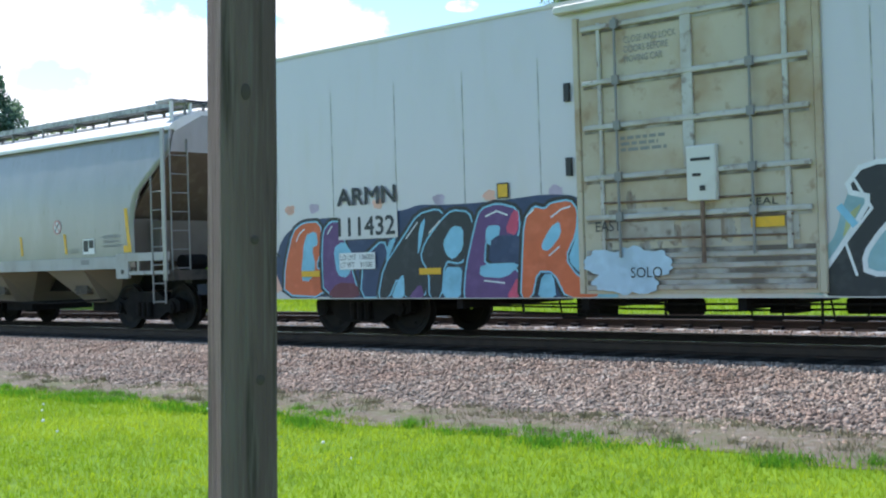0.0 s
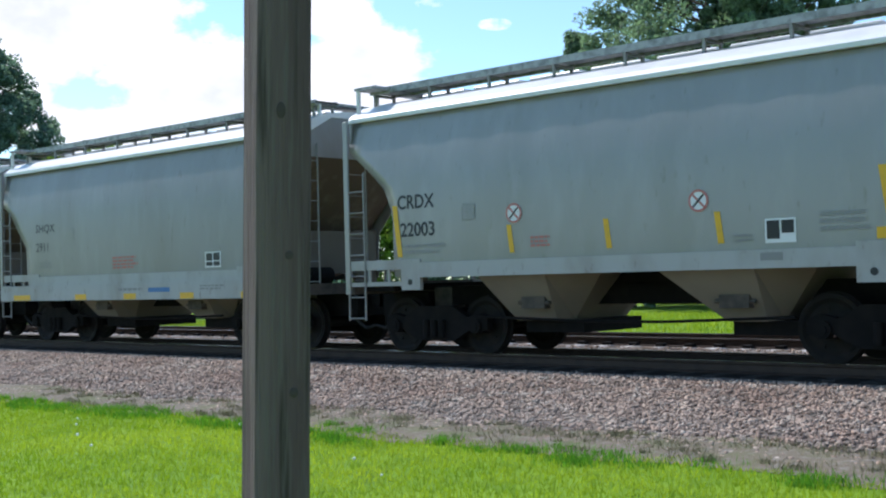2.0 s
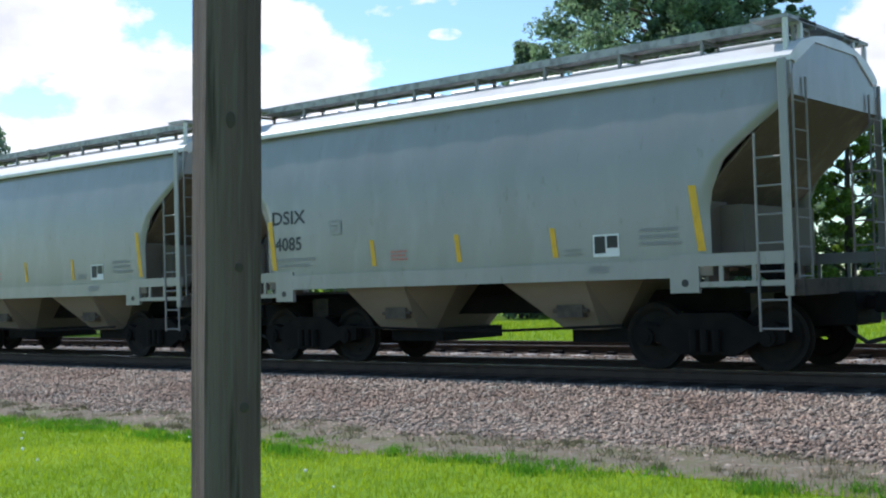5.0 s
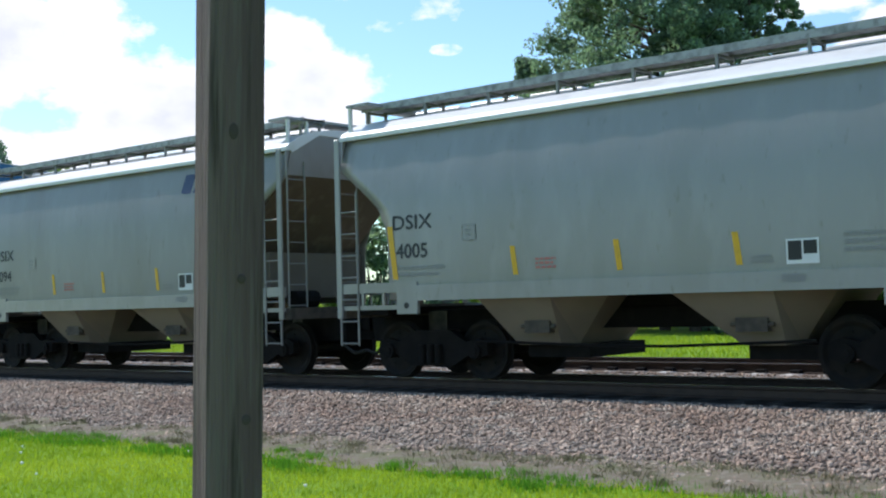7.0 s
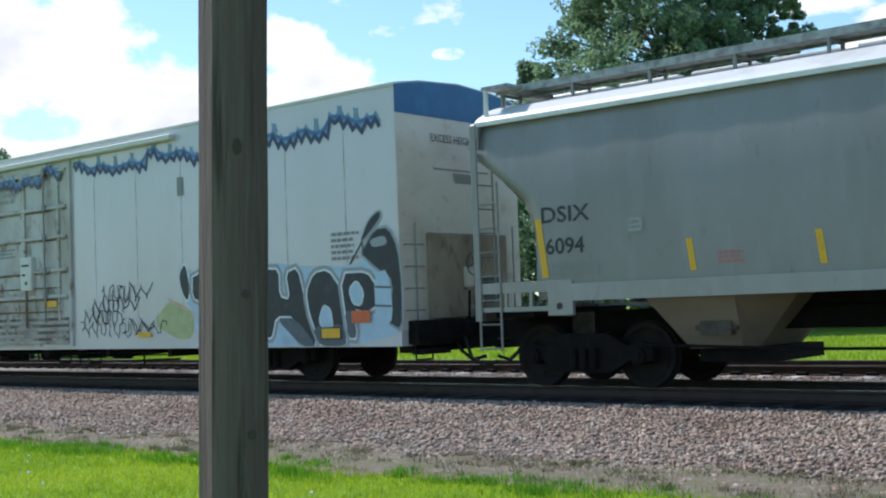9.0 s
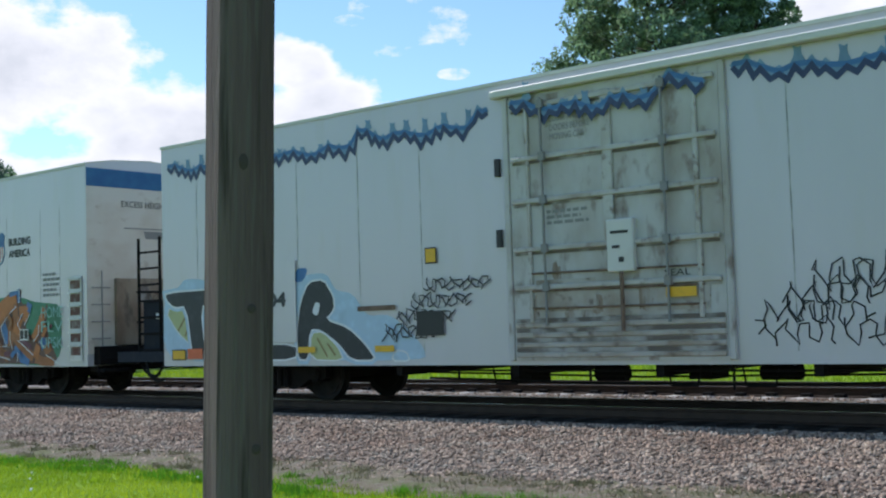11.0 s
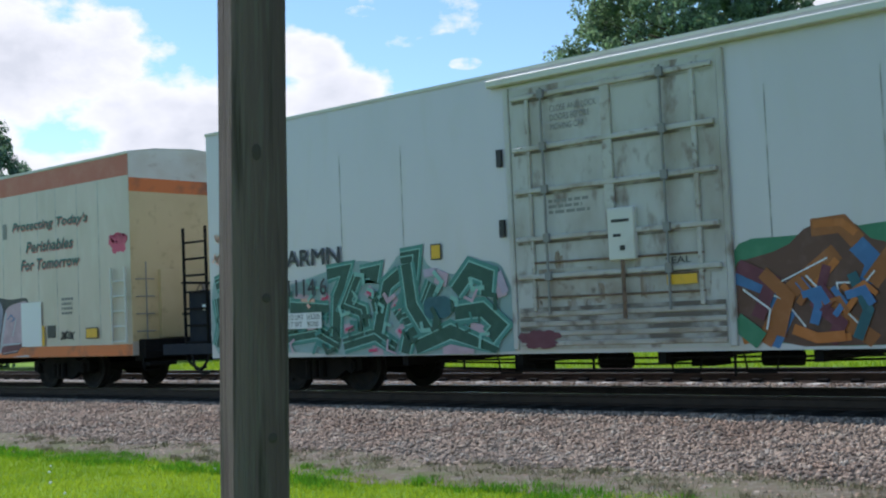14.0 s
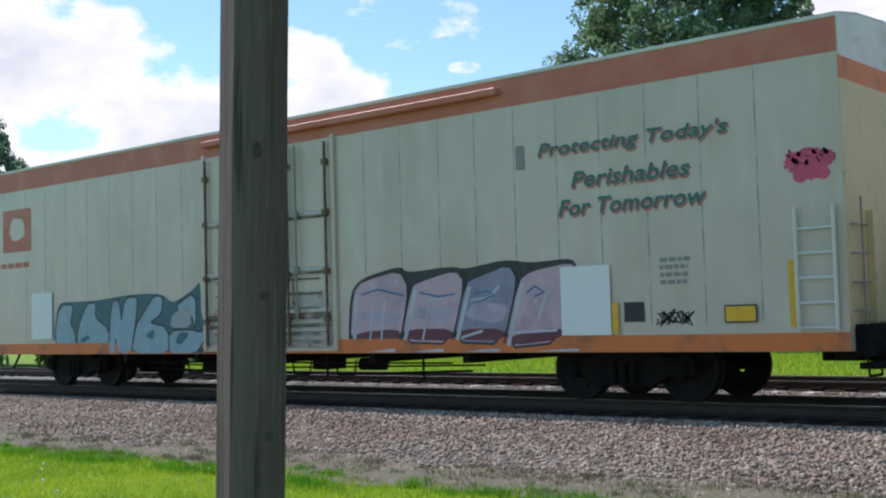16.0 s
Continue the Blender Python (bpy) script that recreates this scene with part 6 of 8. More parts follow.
for k in range(5):
    x = 5.665 + 0.085 * k
    plate(shield, "stripe", x, x + 0.045, 2.97 if 0 < k < 4 else 3.04, 3.295, LETTER_RED, FACE - 0.009, flat_y)
lettering(r3, "BUILDING", 6.29, 7.17, 3.30, 3.46, LETTER, FACE - 0.006, label="dark words BUILDING AMERICA", bold=0.009)
lettering(r3, "AMERICA", 6.29, 7.15, 3.04, 3.20, LETTER, FACE - 0.006, label="dark words BUILDING AMERICA", bold=0.009)
m6 = Mural(r3, [(1.19, 0.66), (1.3, 2.06), (2.4, 2.05), (3.35, 2.14), (4.74, 2.15), (5.52, 2.14), (6.08, 2.18), (6.87, 2.14), (7.24, 2.04), (7.77, 1.99), (8.36, 1.94), (8.31, 0.64), (6.09, 0.71)], P_GREEN, "interlocked orange, blue and maroon graffiti with white lines on green")
m6.fill(P_BROWN, [(1.28, 1.74), (2.09, 1.9), (2.41, 2.18), (2.95, 2.19), (3.22, 1.89), (3.89, 1.9), (4.43, 2.04), (5.13, 2.04), (5.5, 1.67), (5.75, 1.96), (6.18, 2.22), (6.8, 2.37), (6.75, 2.01), (7.16, 1.99), (7.14, 1.79), (6.92, 1.54), (7.15, 1.27), (7.58, 1.68), (7.83, 2.05), (7.76, 1.51), (7.9, 1.2), (8.24, 0.69), (6.09, 0.71), (1.32, 0.67)], name="letter_ground")
m6.line(P_BLUE, 0.228, [(1.4, 1.61), (1.87, 1.42), (2.04, 1.07), (1.84, 0.68)])
m6.line(P_BLUE, 0.228, [(2.99, 1.9), (3.21, 1.65), (3.11, 1.42)])
m6.line(P_BLUE, 0.228, [(3.81, 1.44), (3.79, 0.98), (3.98, 0.7)])
m6.line(P_BLUE, 0.228, [(5.16, 1.6), (5.42, 1.16), (5.69, 0.85)])
m6.line(P_BLUE, 0.228, [(6, 1.56), (6.17, 1.3), (6.16, 1.14)])
m6.line(P_BLUE, 0.228, [(6.55, 1.12), (6.79, 0.83), (7.08, 0.73)])
m6.line(P_BLUE, 0.228, [(7.54, 1.09), (7.73, 1.2)])
m6.line(P_TEAL, 0.137, [(4.24, 1.6), (4.28, 1.24)])
m6.line(P_TEAL, 0.137, [(4.79, 1.18), (4.93, 1)])
m6.line(P_RUST, 0.218, [(2.44, 2.13), (2.83, 2.15), (3.02, 1.92)])
m6.line(P_RUST, 0.218, [(1.74, 0.73), (2.12, 1.36), (2.75, 1.82)])
m6.line(P_RUST, 0.218, [(2.67, 1.39), (2.65, 1.1), (3.16, 0.71)])
m6.line(P_RUST, 0.218, [(3.14, 1.42), (3.44, 1.78)])
m6.line(P_RUST, 0.218, [(3.43, 1.55), (3.52, 1.22), (3.39, 0.94)])
m6.line(P_RUST, 0.218, [(4.58, 1.99), (4.2, 1.79), (3.86, 1.48), (3.9, 1.07), (4.15, 0.82), (4.66, 0.76)])
m6.line(P_RUST, 0.218, [(4.58, 1.19), (4.96, 1.53), (5.16, 1.73)])
m6.line(P_RUST, 0.218, [(4.94, 1.31), (5.13, 1.08), (5.06, 0.82)])
m6.line(P_RUST, 0.218, [(5.3, 1.55), (5.61, 1.11), (6.23, 0.84)])
m6.line(P_RUST, 0.218, [(5.82, 1.53), (6.11, 1.81), (6.52, 1.99), (6.54, 1.7), (6.35, 1.42), (6.33, 1.09)])
m6.line(P_RUST, 0.218, [(6.35, 1.42), (6.72, 1.12), (7.25, 0.83)])
m6.line(P_RUST, 0.218, [(7.33, 0.82), (7.64, 0.74), (8.06, 0.72)])
m6.line(P_RUST, 0.218, [(7.69, 0.97), (7.93, 1.08)])
m6.line(P_TANGERINE, 0.200, [(5.77, 1.89), (6.17, 2.08), (6.57, 2.13)])
m6.line(P_TANGERINE, 0.200, [(5.73, 1.64), (6.11, 1.85), (6.47, 1.96)])
m6.line(P_TANGERINE, 0.200, [(6.7, 1.85), (7.02, 1.87), (6.9, 1.62)])
m6.line(P_TANGERINE, 0.200, [(6.76, 1.69), (6.59, 1.45), (6.86, 1.32)])
m6.line(P_TANGERINE, 0.200, [(7.27, 1.22), (7.53, 1.55), (7.73, 1.87)])
m6.line(P_TANGERINE, 0.200, [(4.09, 0.79), (4.66, 0.74)])
m6.line(P_TANGERINE, 0.200, [(7.46, 1.1), (7.33, 0.82)])
m6.line(P_TANGERINE, 0.091, [(2.47, 2.17), (2.83, 2.17), (3, 2.02)])
m6.line(P_TANGERINE, 0.091, [(2.43, 1.4), (2.75, 1.72)])
m6.line(P_TANGERINE, 0.091, [(2.64, 0.77), (2.87, 0.79)])
m6.line(P_TANGERINE, 0.091, [(1.46, 0.76), (1.72, 0.83)])
m6.line(P_MAROON, 0.118, [(2.62, 1.66), (2.48, 1.25)])
m6.line(P_MAROON, 0.118, [(4.5, 1.59), (4.2, 1.33), (4.27, 1.11)])
m6.line(P_MAROON, 0.118, [(4.47, 0.97), (4.63, 1.01)])
m6.line(P_MAROON, 0.118, [(5.08, 1.17), (5.16, 0.86)])
m6.line(P_MAROON, 0.118, [(5.62, 1.37), (5.84, 1.15)])
m6.line(P_MAROON, 0.118, [(6.06, 0.91), (6.32, 0.93)])
m6.line(P_MAROON, 0.118, [(6.73, 1.24), (7.18, 1.05)])
m6.line(P_MAROON, 0.118, [(3.72, 1.86), (3.99, 1.75), (3.71, 1.63)])
m6.line(P_BLUE, 0.118, [(6.31, 2.23), (6.68, 2.28), (6.71, 2.04)])
m6.line(P_BLUE, 0.118, [(7.03, 1.99), (7.15, 1.94), (7.09, 1.81)])
m6.line(P_BLUE, 0.118, [(4.73, 2.07), (5.13, 2.02)])
m6.line(P_BLUE, 0.118, [(4.15, 0.88), (3.83, 0.93)])
m6.line(P_BLUE, 0.118, [(6.36, 0.86), (6.5, 0.96)])
m6.line(P_WHITE, 0.020, [(1.81, 1.4), (2.63, 1.75)])
m6.line(P_WHITE, 0.020, [(1.81, 1.37), (2.05, 1.26), (2.31, 0.92)])
m6.line(P_WHITE, 0.020, [(3.2, 1.56), (3.08, 1.43), (2.73, 1.44), (2.77, 1.15), (3.05, 0.86)])
m6.line(P_WHITE, 0.020, [(3.52, 1.73), (3.54, 1.54), (3.44, 1.34)])
m6.line(P_WHITE, 0.020, [(3.36, 1.32), (3.51, 0.94)])
m6.line(P_WHITE, 0.020, [(3.71, 1.17), (3.82, 0.75), (4.04, 0.73)])
m6.line(P_WHITE, 0.020, [(4.59, 1.76), (4.19, 1.51), (3.93, 1.25), (4.11, 1.02), (4.51, 0.85)])
m6.line(P_WHITE, 0.020, [(4.86, 1.66), (4.72, 1.31), (5.04, 1.3), (5.25, 1.56)])
m6.line(P_WHITE, 0.020, [(5.15, 1.56), (5.38, 1.2), (5.64, 0.9), (6.32, 0.8)])
m6.line(P_WHITE, 0.020, [(5.58, 1.5), (5.8, 1.27)])
m6.line(P_WHITE, 0.020, [(6.6, 1.96), (6.24, 1.76), (5.95, 1.52), (6.03, 1.31), (6.2, 1.09), (5.75, 1.1)])
m6.line(P_WHITE, 0.020, [(6.85, 1.8), (6.64, 1.57), (6.74, 1.46)])
m6.line(P_WHITE, 0.020, [(6.35, 1.42), (6.32, 1.26), (6.42, 1.01)])
m6.line(P_WHITE, 0.020, [(6.64, 1.22), (6.97, 1.05), (7.25, 0.89)])
m6.line(P_WHITE, 0.020, [(6.31, 2.29), (6.73, 2.32), (6.71, 2.02)])
m6.line(P_WHITE, 0.020, [(6.92, 1.54), (7.14, 1.77)])
m6.line(P_WHITE, 0.020, [(7.27, 1.18), (7.48, 1.33), (7.49, 1.53)])
m6.line(P_WHITE, 0.020, [(6.65, 0.94), (6.62, 0.76)])
m6.line(P_WHITE, 0.020, [(7.51, 1.17), (7.72, 1.05)])
m6.line(P_WHITE, 0.020, [(7.77, 0.89), (7.99, 0.81), (8.21, 0.71)])
m6.line(P_WHITE, 0.020, [(4.72, 1.31), (4.74, 1.18), (4.98, 1.09), (5.02, 0.87)])
for z, w in ((1.80, "HOME"), (1.50, "FLV"), (1.16, "UPSK")):
    lettering(r3, w, 7.62, 8.45, z - 0.13, z + 0.10, P_MINT, FACE - 0.044, label="pale green sprayed letters")
ladder_slots(r3, 8.66, 9.12, 0.75, 2.5, FACE)
lube = plate(r3, "stencil_panel", 6.78, 7.13, 1.21, 1.45, PANEL_WHITE, FACE, flat_y, "small black stencil panel", 0, 0.048)
plate(lube, "panel_field", 6.80, 6.94, 1.24, 1.43, PANEL_BLACK, FACE, flat_y, "", 0, 0.051)
plate(lube, "panel_field", 6.97, 7.11, 1.24, 1.43, PANEL_BLACK, FACE, flat_y, "", 0, 0.051)
plate(r3, "side_vent", 4.83, 5.0, 3.62, 3.95, LETTER_FAINT, FACE, flat_y, "small grey side vent", 0, 0.012)
bars(r3, 7.65, 8.3, 2.1, 2.65, 5, LETTER_FAINT, FACE - 0.006, flat_y, seed=15)
m7 = Mural(r3, [(-9.28, 0.66), (-9.24, 2.09), (-8.86, 2.28), (-8.42, 2.14), (-8.08, 2.16), (-7.6, 2.17), (-7.35, 1.89), (-7.05, 1.89), (-6.17, 2.08), (-5.39, 2.23), (-4.92, 2.15), (-4.92, 1.83), (-4.68, 2.05), (-4.46, 2.28), (-3.99, 2.27), (-3.81, 1.99), (-3.12, 1.83), (-2.79, 2.07), (-2.39, 2), (-2.22, 1.63), (-2.04, 1.27), (-2.02, 0.57), (-5.74, 0.65), (-7.11, 0.74), (-8.05, 0.66)], P_FOAM, "dark green graffiti letters with mint and pink on white")
m7.line(P_PINK, 0.196, [(-8.44, 1.63), (-8.33, 1.46)])
m7.line(P_PINK, 0.196, [(-7.87, 1.01), (-7.55, 1.05)])
m7.line(P_PINK, 0.196, [(-5.2, 1.73), (-5.04, 1.6)])
m7.line(P_PINK, 0.196, [(-4.63, 1.5), (-4.43, 1.37)])
m7.line(P_PINK, 0.196, [(-4.53, 1.1), (-4.43, 0.98)])
m7.line(P_PINK, 0.196, [(-6.28, 1.68), (-6.08, 1.56)])
m7.line(P_PINK, 0.196, [(-5.76, 1.07), (-5.49, 1.11)])
m7.line(P_PINK, 0.196, [(-6.96, 1.65), (-6.57, 1.59)])
m7.line(P_PINK, 0.196, [(-8.43, 0.77), (-8.1, 0.75)])
m7.line(P_PINK, 0.196, [(-5.13, 0.73), (-4.88, 0.73)])
m7.line(P_FOREST, 0.186, [(-9.11, 1.99), (-8.64, 2.13), (-8.18, 1.94)], halo=((P_JADE, 0.145), (P_MINT, 0.041),))
m7.line(P_FOREST, 0.186, [(-8.64, 2.13), (-8.75, 1.74), (-8.46, 1.26), (-8.81, 1.04)], halo=((P_JADE, 0.145), (P_MINT, 0.041),))
m7.line(P_FOREST, 0.186, [(-9.07, 1.75), (-8.97, 1.23), (-9.11, 0.85)], halo=((P_JADE, 0.145), (P_MINT, 0.041),))
m7.line(P_FOREST, 0.186, [(-8.1, 1.82), (-7.69, 2.04), (-7.46, 1.9), (-7.4, 1.54)], halo=((P_JADE, 0.145), (P_MINT, 0.041),))
m7.line(P_FOREST, 0.186, [(-8.17, 1.43), (-7.79, 1.58), (-7.28, 1.42)], halo=((P_JADE, 0.145), (P_MINT, 0.041),))
m7.line(P_FOREST, 0.186, [(-8.14, 1.11), (-7.61, 0.87), (-6.8, 1.08)], halo=((P_JADE, 0.145), (P_MINT, 0.041),))
m7.line(P_FOREST, 0.186, [(-7.17, 1.48), (-7.18, 1.79)], halo=((P_JADE, 0.145), (P_MINT, 0.041),))
m7.line(P_FOREST, 0.186, [(-7.07, 1.5), (-6.11, 1.42)], halo=((P_JADE, 0.145), (P_MINT, 0.041),))
m7.line(P_FOREST, 0.186, [(-7.1, 1), (-6.41, 1.07), (-5.87, 0.85)], halo=((P_JADE, 0.145), (P_MINT, 0.041),))
m7.line(P_FOREST, 0.186, [(-6.12, 2.03), (-5.66, 2.08), (-5.89, 1.64), (-5.95, 0.97)], halo=((P_JADE, 0.145), (P_MINT, 0.041),))
m7.line(P_FOREST, 0.186, [(-5.4, 1.98), (-5.7, 1.5), (-5.31, 1.38), (-5.24, 0.96)], halo=((P_JADE, 0.145), (P_MINT, 0.041),))
m7.line(P_FOREST, 0.186, [(-5.32, 1.98), (-4.99, 2.02), (-5.04, 1.86)], halo=((P_JADE, 0.145), (P_MINT, 0.041),))
m7.line(P_FOREST, 0.186, [(-5.78, 0.84), (-5.03, 0.99), (-4.59, 0.75)], halo=((P_JADE, 0.145), (P_MINT, 0.041),))
m7.line(P_FOREST, 0.186, [(-4.44, 1.94), (-4.73, 1.78), (-4.88, 1.35), (-4.98, 1.03)], halo=((P_JADE, 0.145), (P_MINT, 0.041),))
m7.line(P_FOREST, 0.186, [(-4.41, 2.19), (-4.11, 2.21), (-4.17, 1.86), (-4.37, 1.41), (-4.56, 1.26)], halo=((P_JADE, 0.145), (P_MINT, 0.041),))
m7.line(P_FOREST, 0.186, [(-3.92, 1.19), (-4.3, 0.94), (-4.39, 0.67)], halo=((P_JADE, 0.145), (P_MINT, 0.041),))
m7.line(P_FOREST, 0.186, [(-4.4, 1.21), (-4, 1.31), (-3.75, 1.76)], halo=((P_JADE, 0.145), (P_MINT, 0.041),))
m7.line(P_MINT, 0.021, [(-9.15, 2.01), (-8.67, 2.15), (-8.21, 1.96)])
m7.line(P_MINT, 0.021, [(-9.1, 1.77), (-9.01, 1.25), (-9.14, 0.87)])
m7.line(P_MINT, 0.021, [(-8.21, 1.45), (-7.82, 1.6), (-7.31, 1.44)])
m7.line(P_MINT, 0.021, [(-7.2, 1.5), (-7.21, 1.81)])
m7.line(P_MINT, 0.021, [(-7.13, 1.02), (-6.44, 1.09), (-5.89, 0.86)])
m7.line(P_MINT, 0.021, [(-5.43, 2), (-5.72, 1.52), (-5.33, 1.4), (-5.27, 0.97)])
m7.line(P_MINT, 0.021, [(-5.8, 0.86), (-5.05, 1.01), (-4.61, 0.76)])
m7.line(P_MINT, 0.021, [(-4.43, 2.21), (-4.13, 2.23), (-4.19, 1.88), (-4.39, 1.42), (-4.58, 1.27)])
m7.line(P_MINT, 0.021, [(-4.42, 1.23), (-4.03, 1.33), (-3.77, 1.78)])
m7.line(P_MAGENTA, 0.051, [(-8.43, 1.58), (-8.35, 1.51)])
m7.line(P_MAGENTA, 0.051, [(-7.82, 1.01), (-7.66, 1.08)])
m7.line(P_MAGENTA, 0.051, [(-5.18, 1.7), (-5.06, 1.62)])
m7.line(P_MAGENTA, 0.051, [(-4.59, 1.45), (-4.45, 1.38)])
m7.line(P_MAGENTA, 0.051, [(-4.51, 1.06), (-4.45, 1)])
m7.line(P_MAGENTA, 0.051, [(-5.19, 0.73), (-5, 0.74)])
m7.line(P_MAGENTA, 0.051, [(-5.72, 1.08), (-5.54, 1.12)])
m7.line(P_MAGENTA, 0.051, [(-6.26, 1.61), (-6.1, 1.65)])
m7.line(P_PINK, 0.218, [(-3.68, 1.87), (-3.44, 1.79)])
m7.line(P_PINK, 0.218, [(-3.02, 1.02), (-2.64, 0.95)])
m7.line(P_PINK, 0.218, [(-2.45, 1.74), (-2.39, 1.49)])
m7.line(P_PINK, 0.218, [(-3.58, 0.72), (-2.96, 0.68)])
m7.line(P_LILAC, 0.128, [(-3.92, 1.92), (-3.67, 1.94)])
m7.line(P_LILAC, 0.128, [(-2.44, 1.86), (-2.31, 1.55)])
m7.line(P_FOREST, 0.204, [(-4.29, 2.1), (-4.2, 1.44), (-3.81, 0.91)], halo=((P_JADE, 0.166), (P_MINT, 0.048),))
m7.line(P_FOREST, 0.204, [(-4.15, 0.76), (-3.41, 1), (-2.51, 0.64)], halo=((P_JADE, 0.166), (P_MINT, 0.048),))
m7.line(P_FOREST, 0.204, [(-3.29, 1.6), (-2.96, 1.93), (-2.63, 1.81), (-2.68, 1.51)], halo=((P_JADE, 0.166), (P_MINT, 0.048),))
m7.line(P_FOREST, 0.204, [(-3.31, 1.28), (-2.77, 1.32), (-2.45, 1.07), (-2.65, 0.89)], halo=((P_JADE, 0.166), (P_MINT, 0.048),))
m7.fill(P_TEAL, [(-3.94, 1.55), (-3.38, 1.55), (-3.38, 1.21), (-3.94, 1.2)], name="letter_bar")
m7.line(P_CORAL, 0.060, [(-6.77, 1.62), (-6.43, 1.6)])
m7.line(P_CORAL, 0.060, [(-6.62, 1.55), (-6.56, 1.48)])
for m, w, ln in ((P_MAROON, 0.18, [(1.45, 1.72), (1.9, 1.5), (1.68, 1.05)]), (P_RUST, 0.17, [(1.78, 1.62), (2.1, 1.3), (1.95, 0.82)]), (P_GREEN, 0.24, [(1.38, 1.02), (1.72, 0.76)]), (P_MAROON, 0.16, [(2.42, 1.25), (2.75, 0.95), (2.62, 0.72)]), (P_TEAL, 0.13, [(2.92, 1.55), (3.1, 1.1), (2.95, 0.76)]), (P_TANGERINE, 0.13, [(2.15, 0.9), (2.45, 0.78), (2.8, 0.8)]), (P_BLUE, 0.12, [(2.25, 1.5), (2.5, 1.2), (2.42, 0.95)]), (P_WHITE, 0.025, [(1.5, 1.42), (1.86, 1.15), (1.8, 0.9)]), (P_WHITE, 0.025, [(2.35, 1.55), (2.62, 1.25)])):
    m6.line(m, w, ln)
rnd = random.Random(61)
for k in range(26):
    x, z = rnd.uniform(2.2, 7.9), rnd.uniform(0.8, 1.6)
    a = rnd.choice((0.9, 1.1, 2.1, 2.4, 5.4))
    m6.line((P_MAROON, P_BLUE, P_TANGERINE, P_RUST)[k % 4], rnd.uniform(0.05, 0.11), [(x, z), (x + 0.2 * math.cos(a), z + 0.2 * math.sin(a)), (x + 0.34 * math.cos(a + 0.7), z + 0.34 * math.sin(a + 0.7))])
for k in range(64):
    x, z = rnd.uniform(-9.0, -2.5), rnd.uniform(0.78, 1.85)
    a = rnd.uniform(0, 6.28)
    r = rnd.uniform(0.1, 0.22)
    m7.line((P_MINT, P_FOREST, P_JADE, P_FOREST, P_PINK, P_MINT)[k % 6], rnd.uniform(0.03, 0.08), [(x, z), (x + r * math.cos(a), z + r * math.sin(a)), (x + 1.7 * r * math.cos(a + 0.8), z + 1.7 * r * math.sin(a + 0.8))])
lettering(r3, "ARMN", -7.12, -5.79, 2.21, 2.48, LETTER, FACE - 0.03, label="black reporting letters ARMN", bold=0.010)
lettering(r3, "1114 6", -7.05, -6.10, 1.69, 1.97, LETTER, FACE - 0.060, label="black car number, partly sprayed over", bold=0.009)
plate(r3, "data_panel", -7.10, -6.25, 1.13, 1.40, PANEL_WHITE, FACE, flat_y, "white weight panel over the graffiti", 0, 0.058)
lettering(r3, "LD LMT  165300\nLT WT    90700", -7.07, -6.29, 1.16, 1.37, LETTER, FACE - 0.061, label="black stencilled weights LD LMT 165300 LT WT 90700")
notice(r3, -3.76, -3.54, 2.12, 2.37, FACE, "small square yellow notice plate")
blob(r3, "spray_dot", -8.35, -8.0, 2.05, 2.25, P_MAGENTA, FACE - 0.03, 17, "red spray dot", 0.2)
tag(r3, -9.15, -8.6, 2.3, 2.65, P_CORAL, FACE, 18, "coral red scribble", 0.05, 5)
tag(r3, -9.1, -8.7, 2.75, 2.95, P_CORAL, FACE, 19, "coral red scribble", 0.05, 4)
blob(r3, "spray_patch", -2.05, -1.35, 0.72, 0.98, P_MAROON, FACE - 0.062, 23, "dark red spray on the door's foot", 0.3)
train.append((r3, -111.53))

# 9: old cream reefer with a red band
r4 = reefer("old cream refrigerator car with faded red band and graffiti", 20.9, RW, REAVE, RCROWN, 0.72, CREAM, CREAM_END, SILL_WHITE, 6.95, -6.95, 0)
end_face(20.9, RW, 1, 1.0, 4.03, CREAM_END, r4, "end_wall", REAVE, RCROWN, "yellowed cream end wall")
end_face(20.9, RW, 1, 4.31, 9.0, WHITE_END, r4, "end_top", REAVE, RCROWN, "patched white top of the end wall")
end_face(20.9, RW, 1, 4.03, 4.31, ORANGE, r4, "end_band", REAVE, RCROWN, "orange-red band across the end", 0.016)
plate(r4, "side_band", -10.45, 10.45, 4.36, 4.78, RED_BAND, FACE, flat_y, "faded red band below the roof", 0, 0.004)
plate(r4, "sill_band", -10.45, 10.45, 0.722, 0.95, ORANGE, FACE, flat_y, "orange sill band with black scuffs", 0, 0.004)
seams(r4, [10.45 - k for k in (1.10, 1.89, 2.71, 3.45, 4.18, 4.94, 5.69, 6.42, 7.23, 8.04, 12.9, 13.7, 14.5, 15.3, 16.1, 16.9, 17.7, 18.5)], 0.97, 4.34, FACE)
plug_door(r4, -1.68, 1.66, 0.76, 4.36, FACE, CREAM, ((-0.4, 0.05), (0.35, 0.05)), (1.45, 2.15, 3.1), "cream plug door with lock rods")
for x in (-1.62, -0.78, 0.62, 1.58):
    block("lock_rod", (x - 0.014, x + 0.014, FACE - 0.12, FACE - 0.06, 0.85, 4.3), RACK_RUST, r4, "dark rusty lock rod", bevel=0.008)
    for z in (1.3, 2.1, 3.1, 3.95):
        block("rod_bracket", (x - 0.04, x + 0.04, FACE - 0.14, FACE - 0.035, z - 0.05, z + 0.05), RACK_RUST, r4)
door_rail(r4, -1.7, 5.29, 4.60, FACE, RED_BAND, "faded red door track rail")
brake_end(r4, 20.9, CREAM_END)
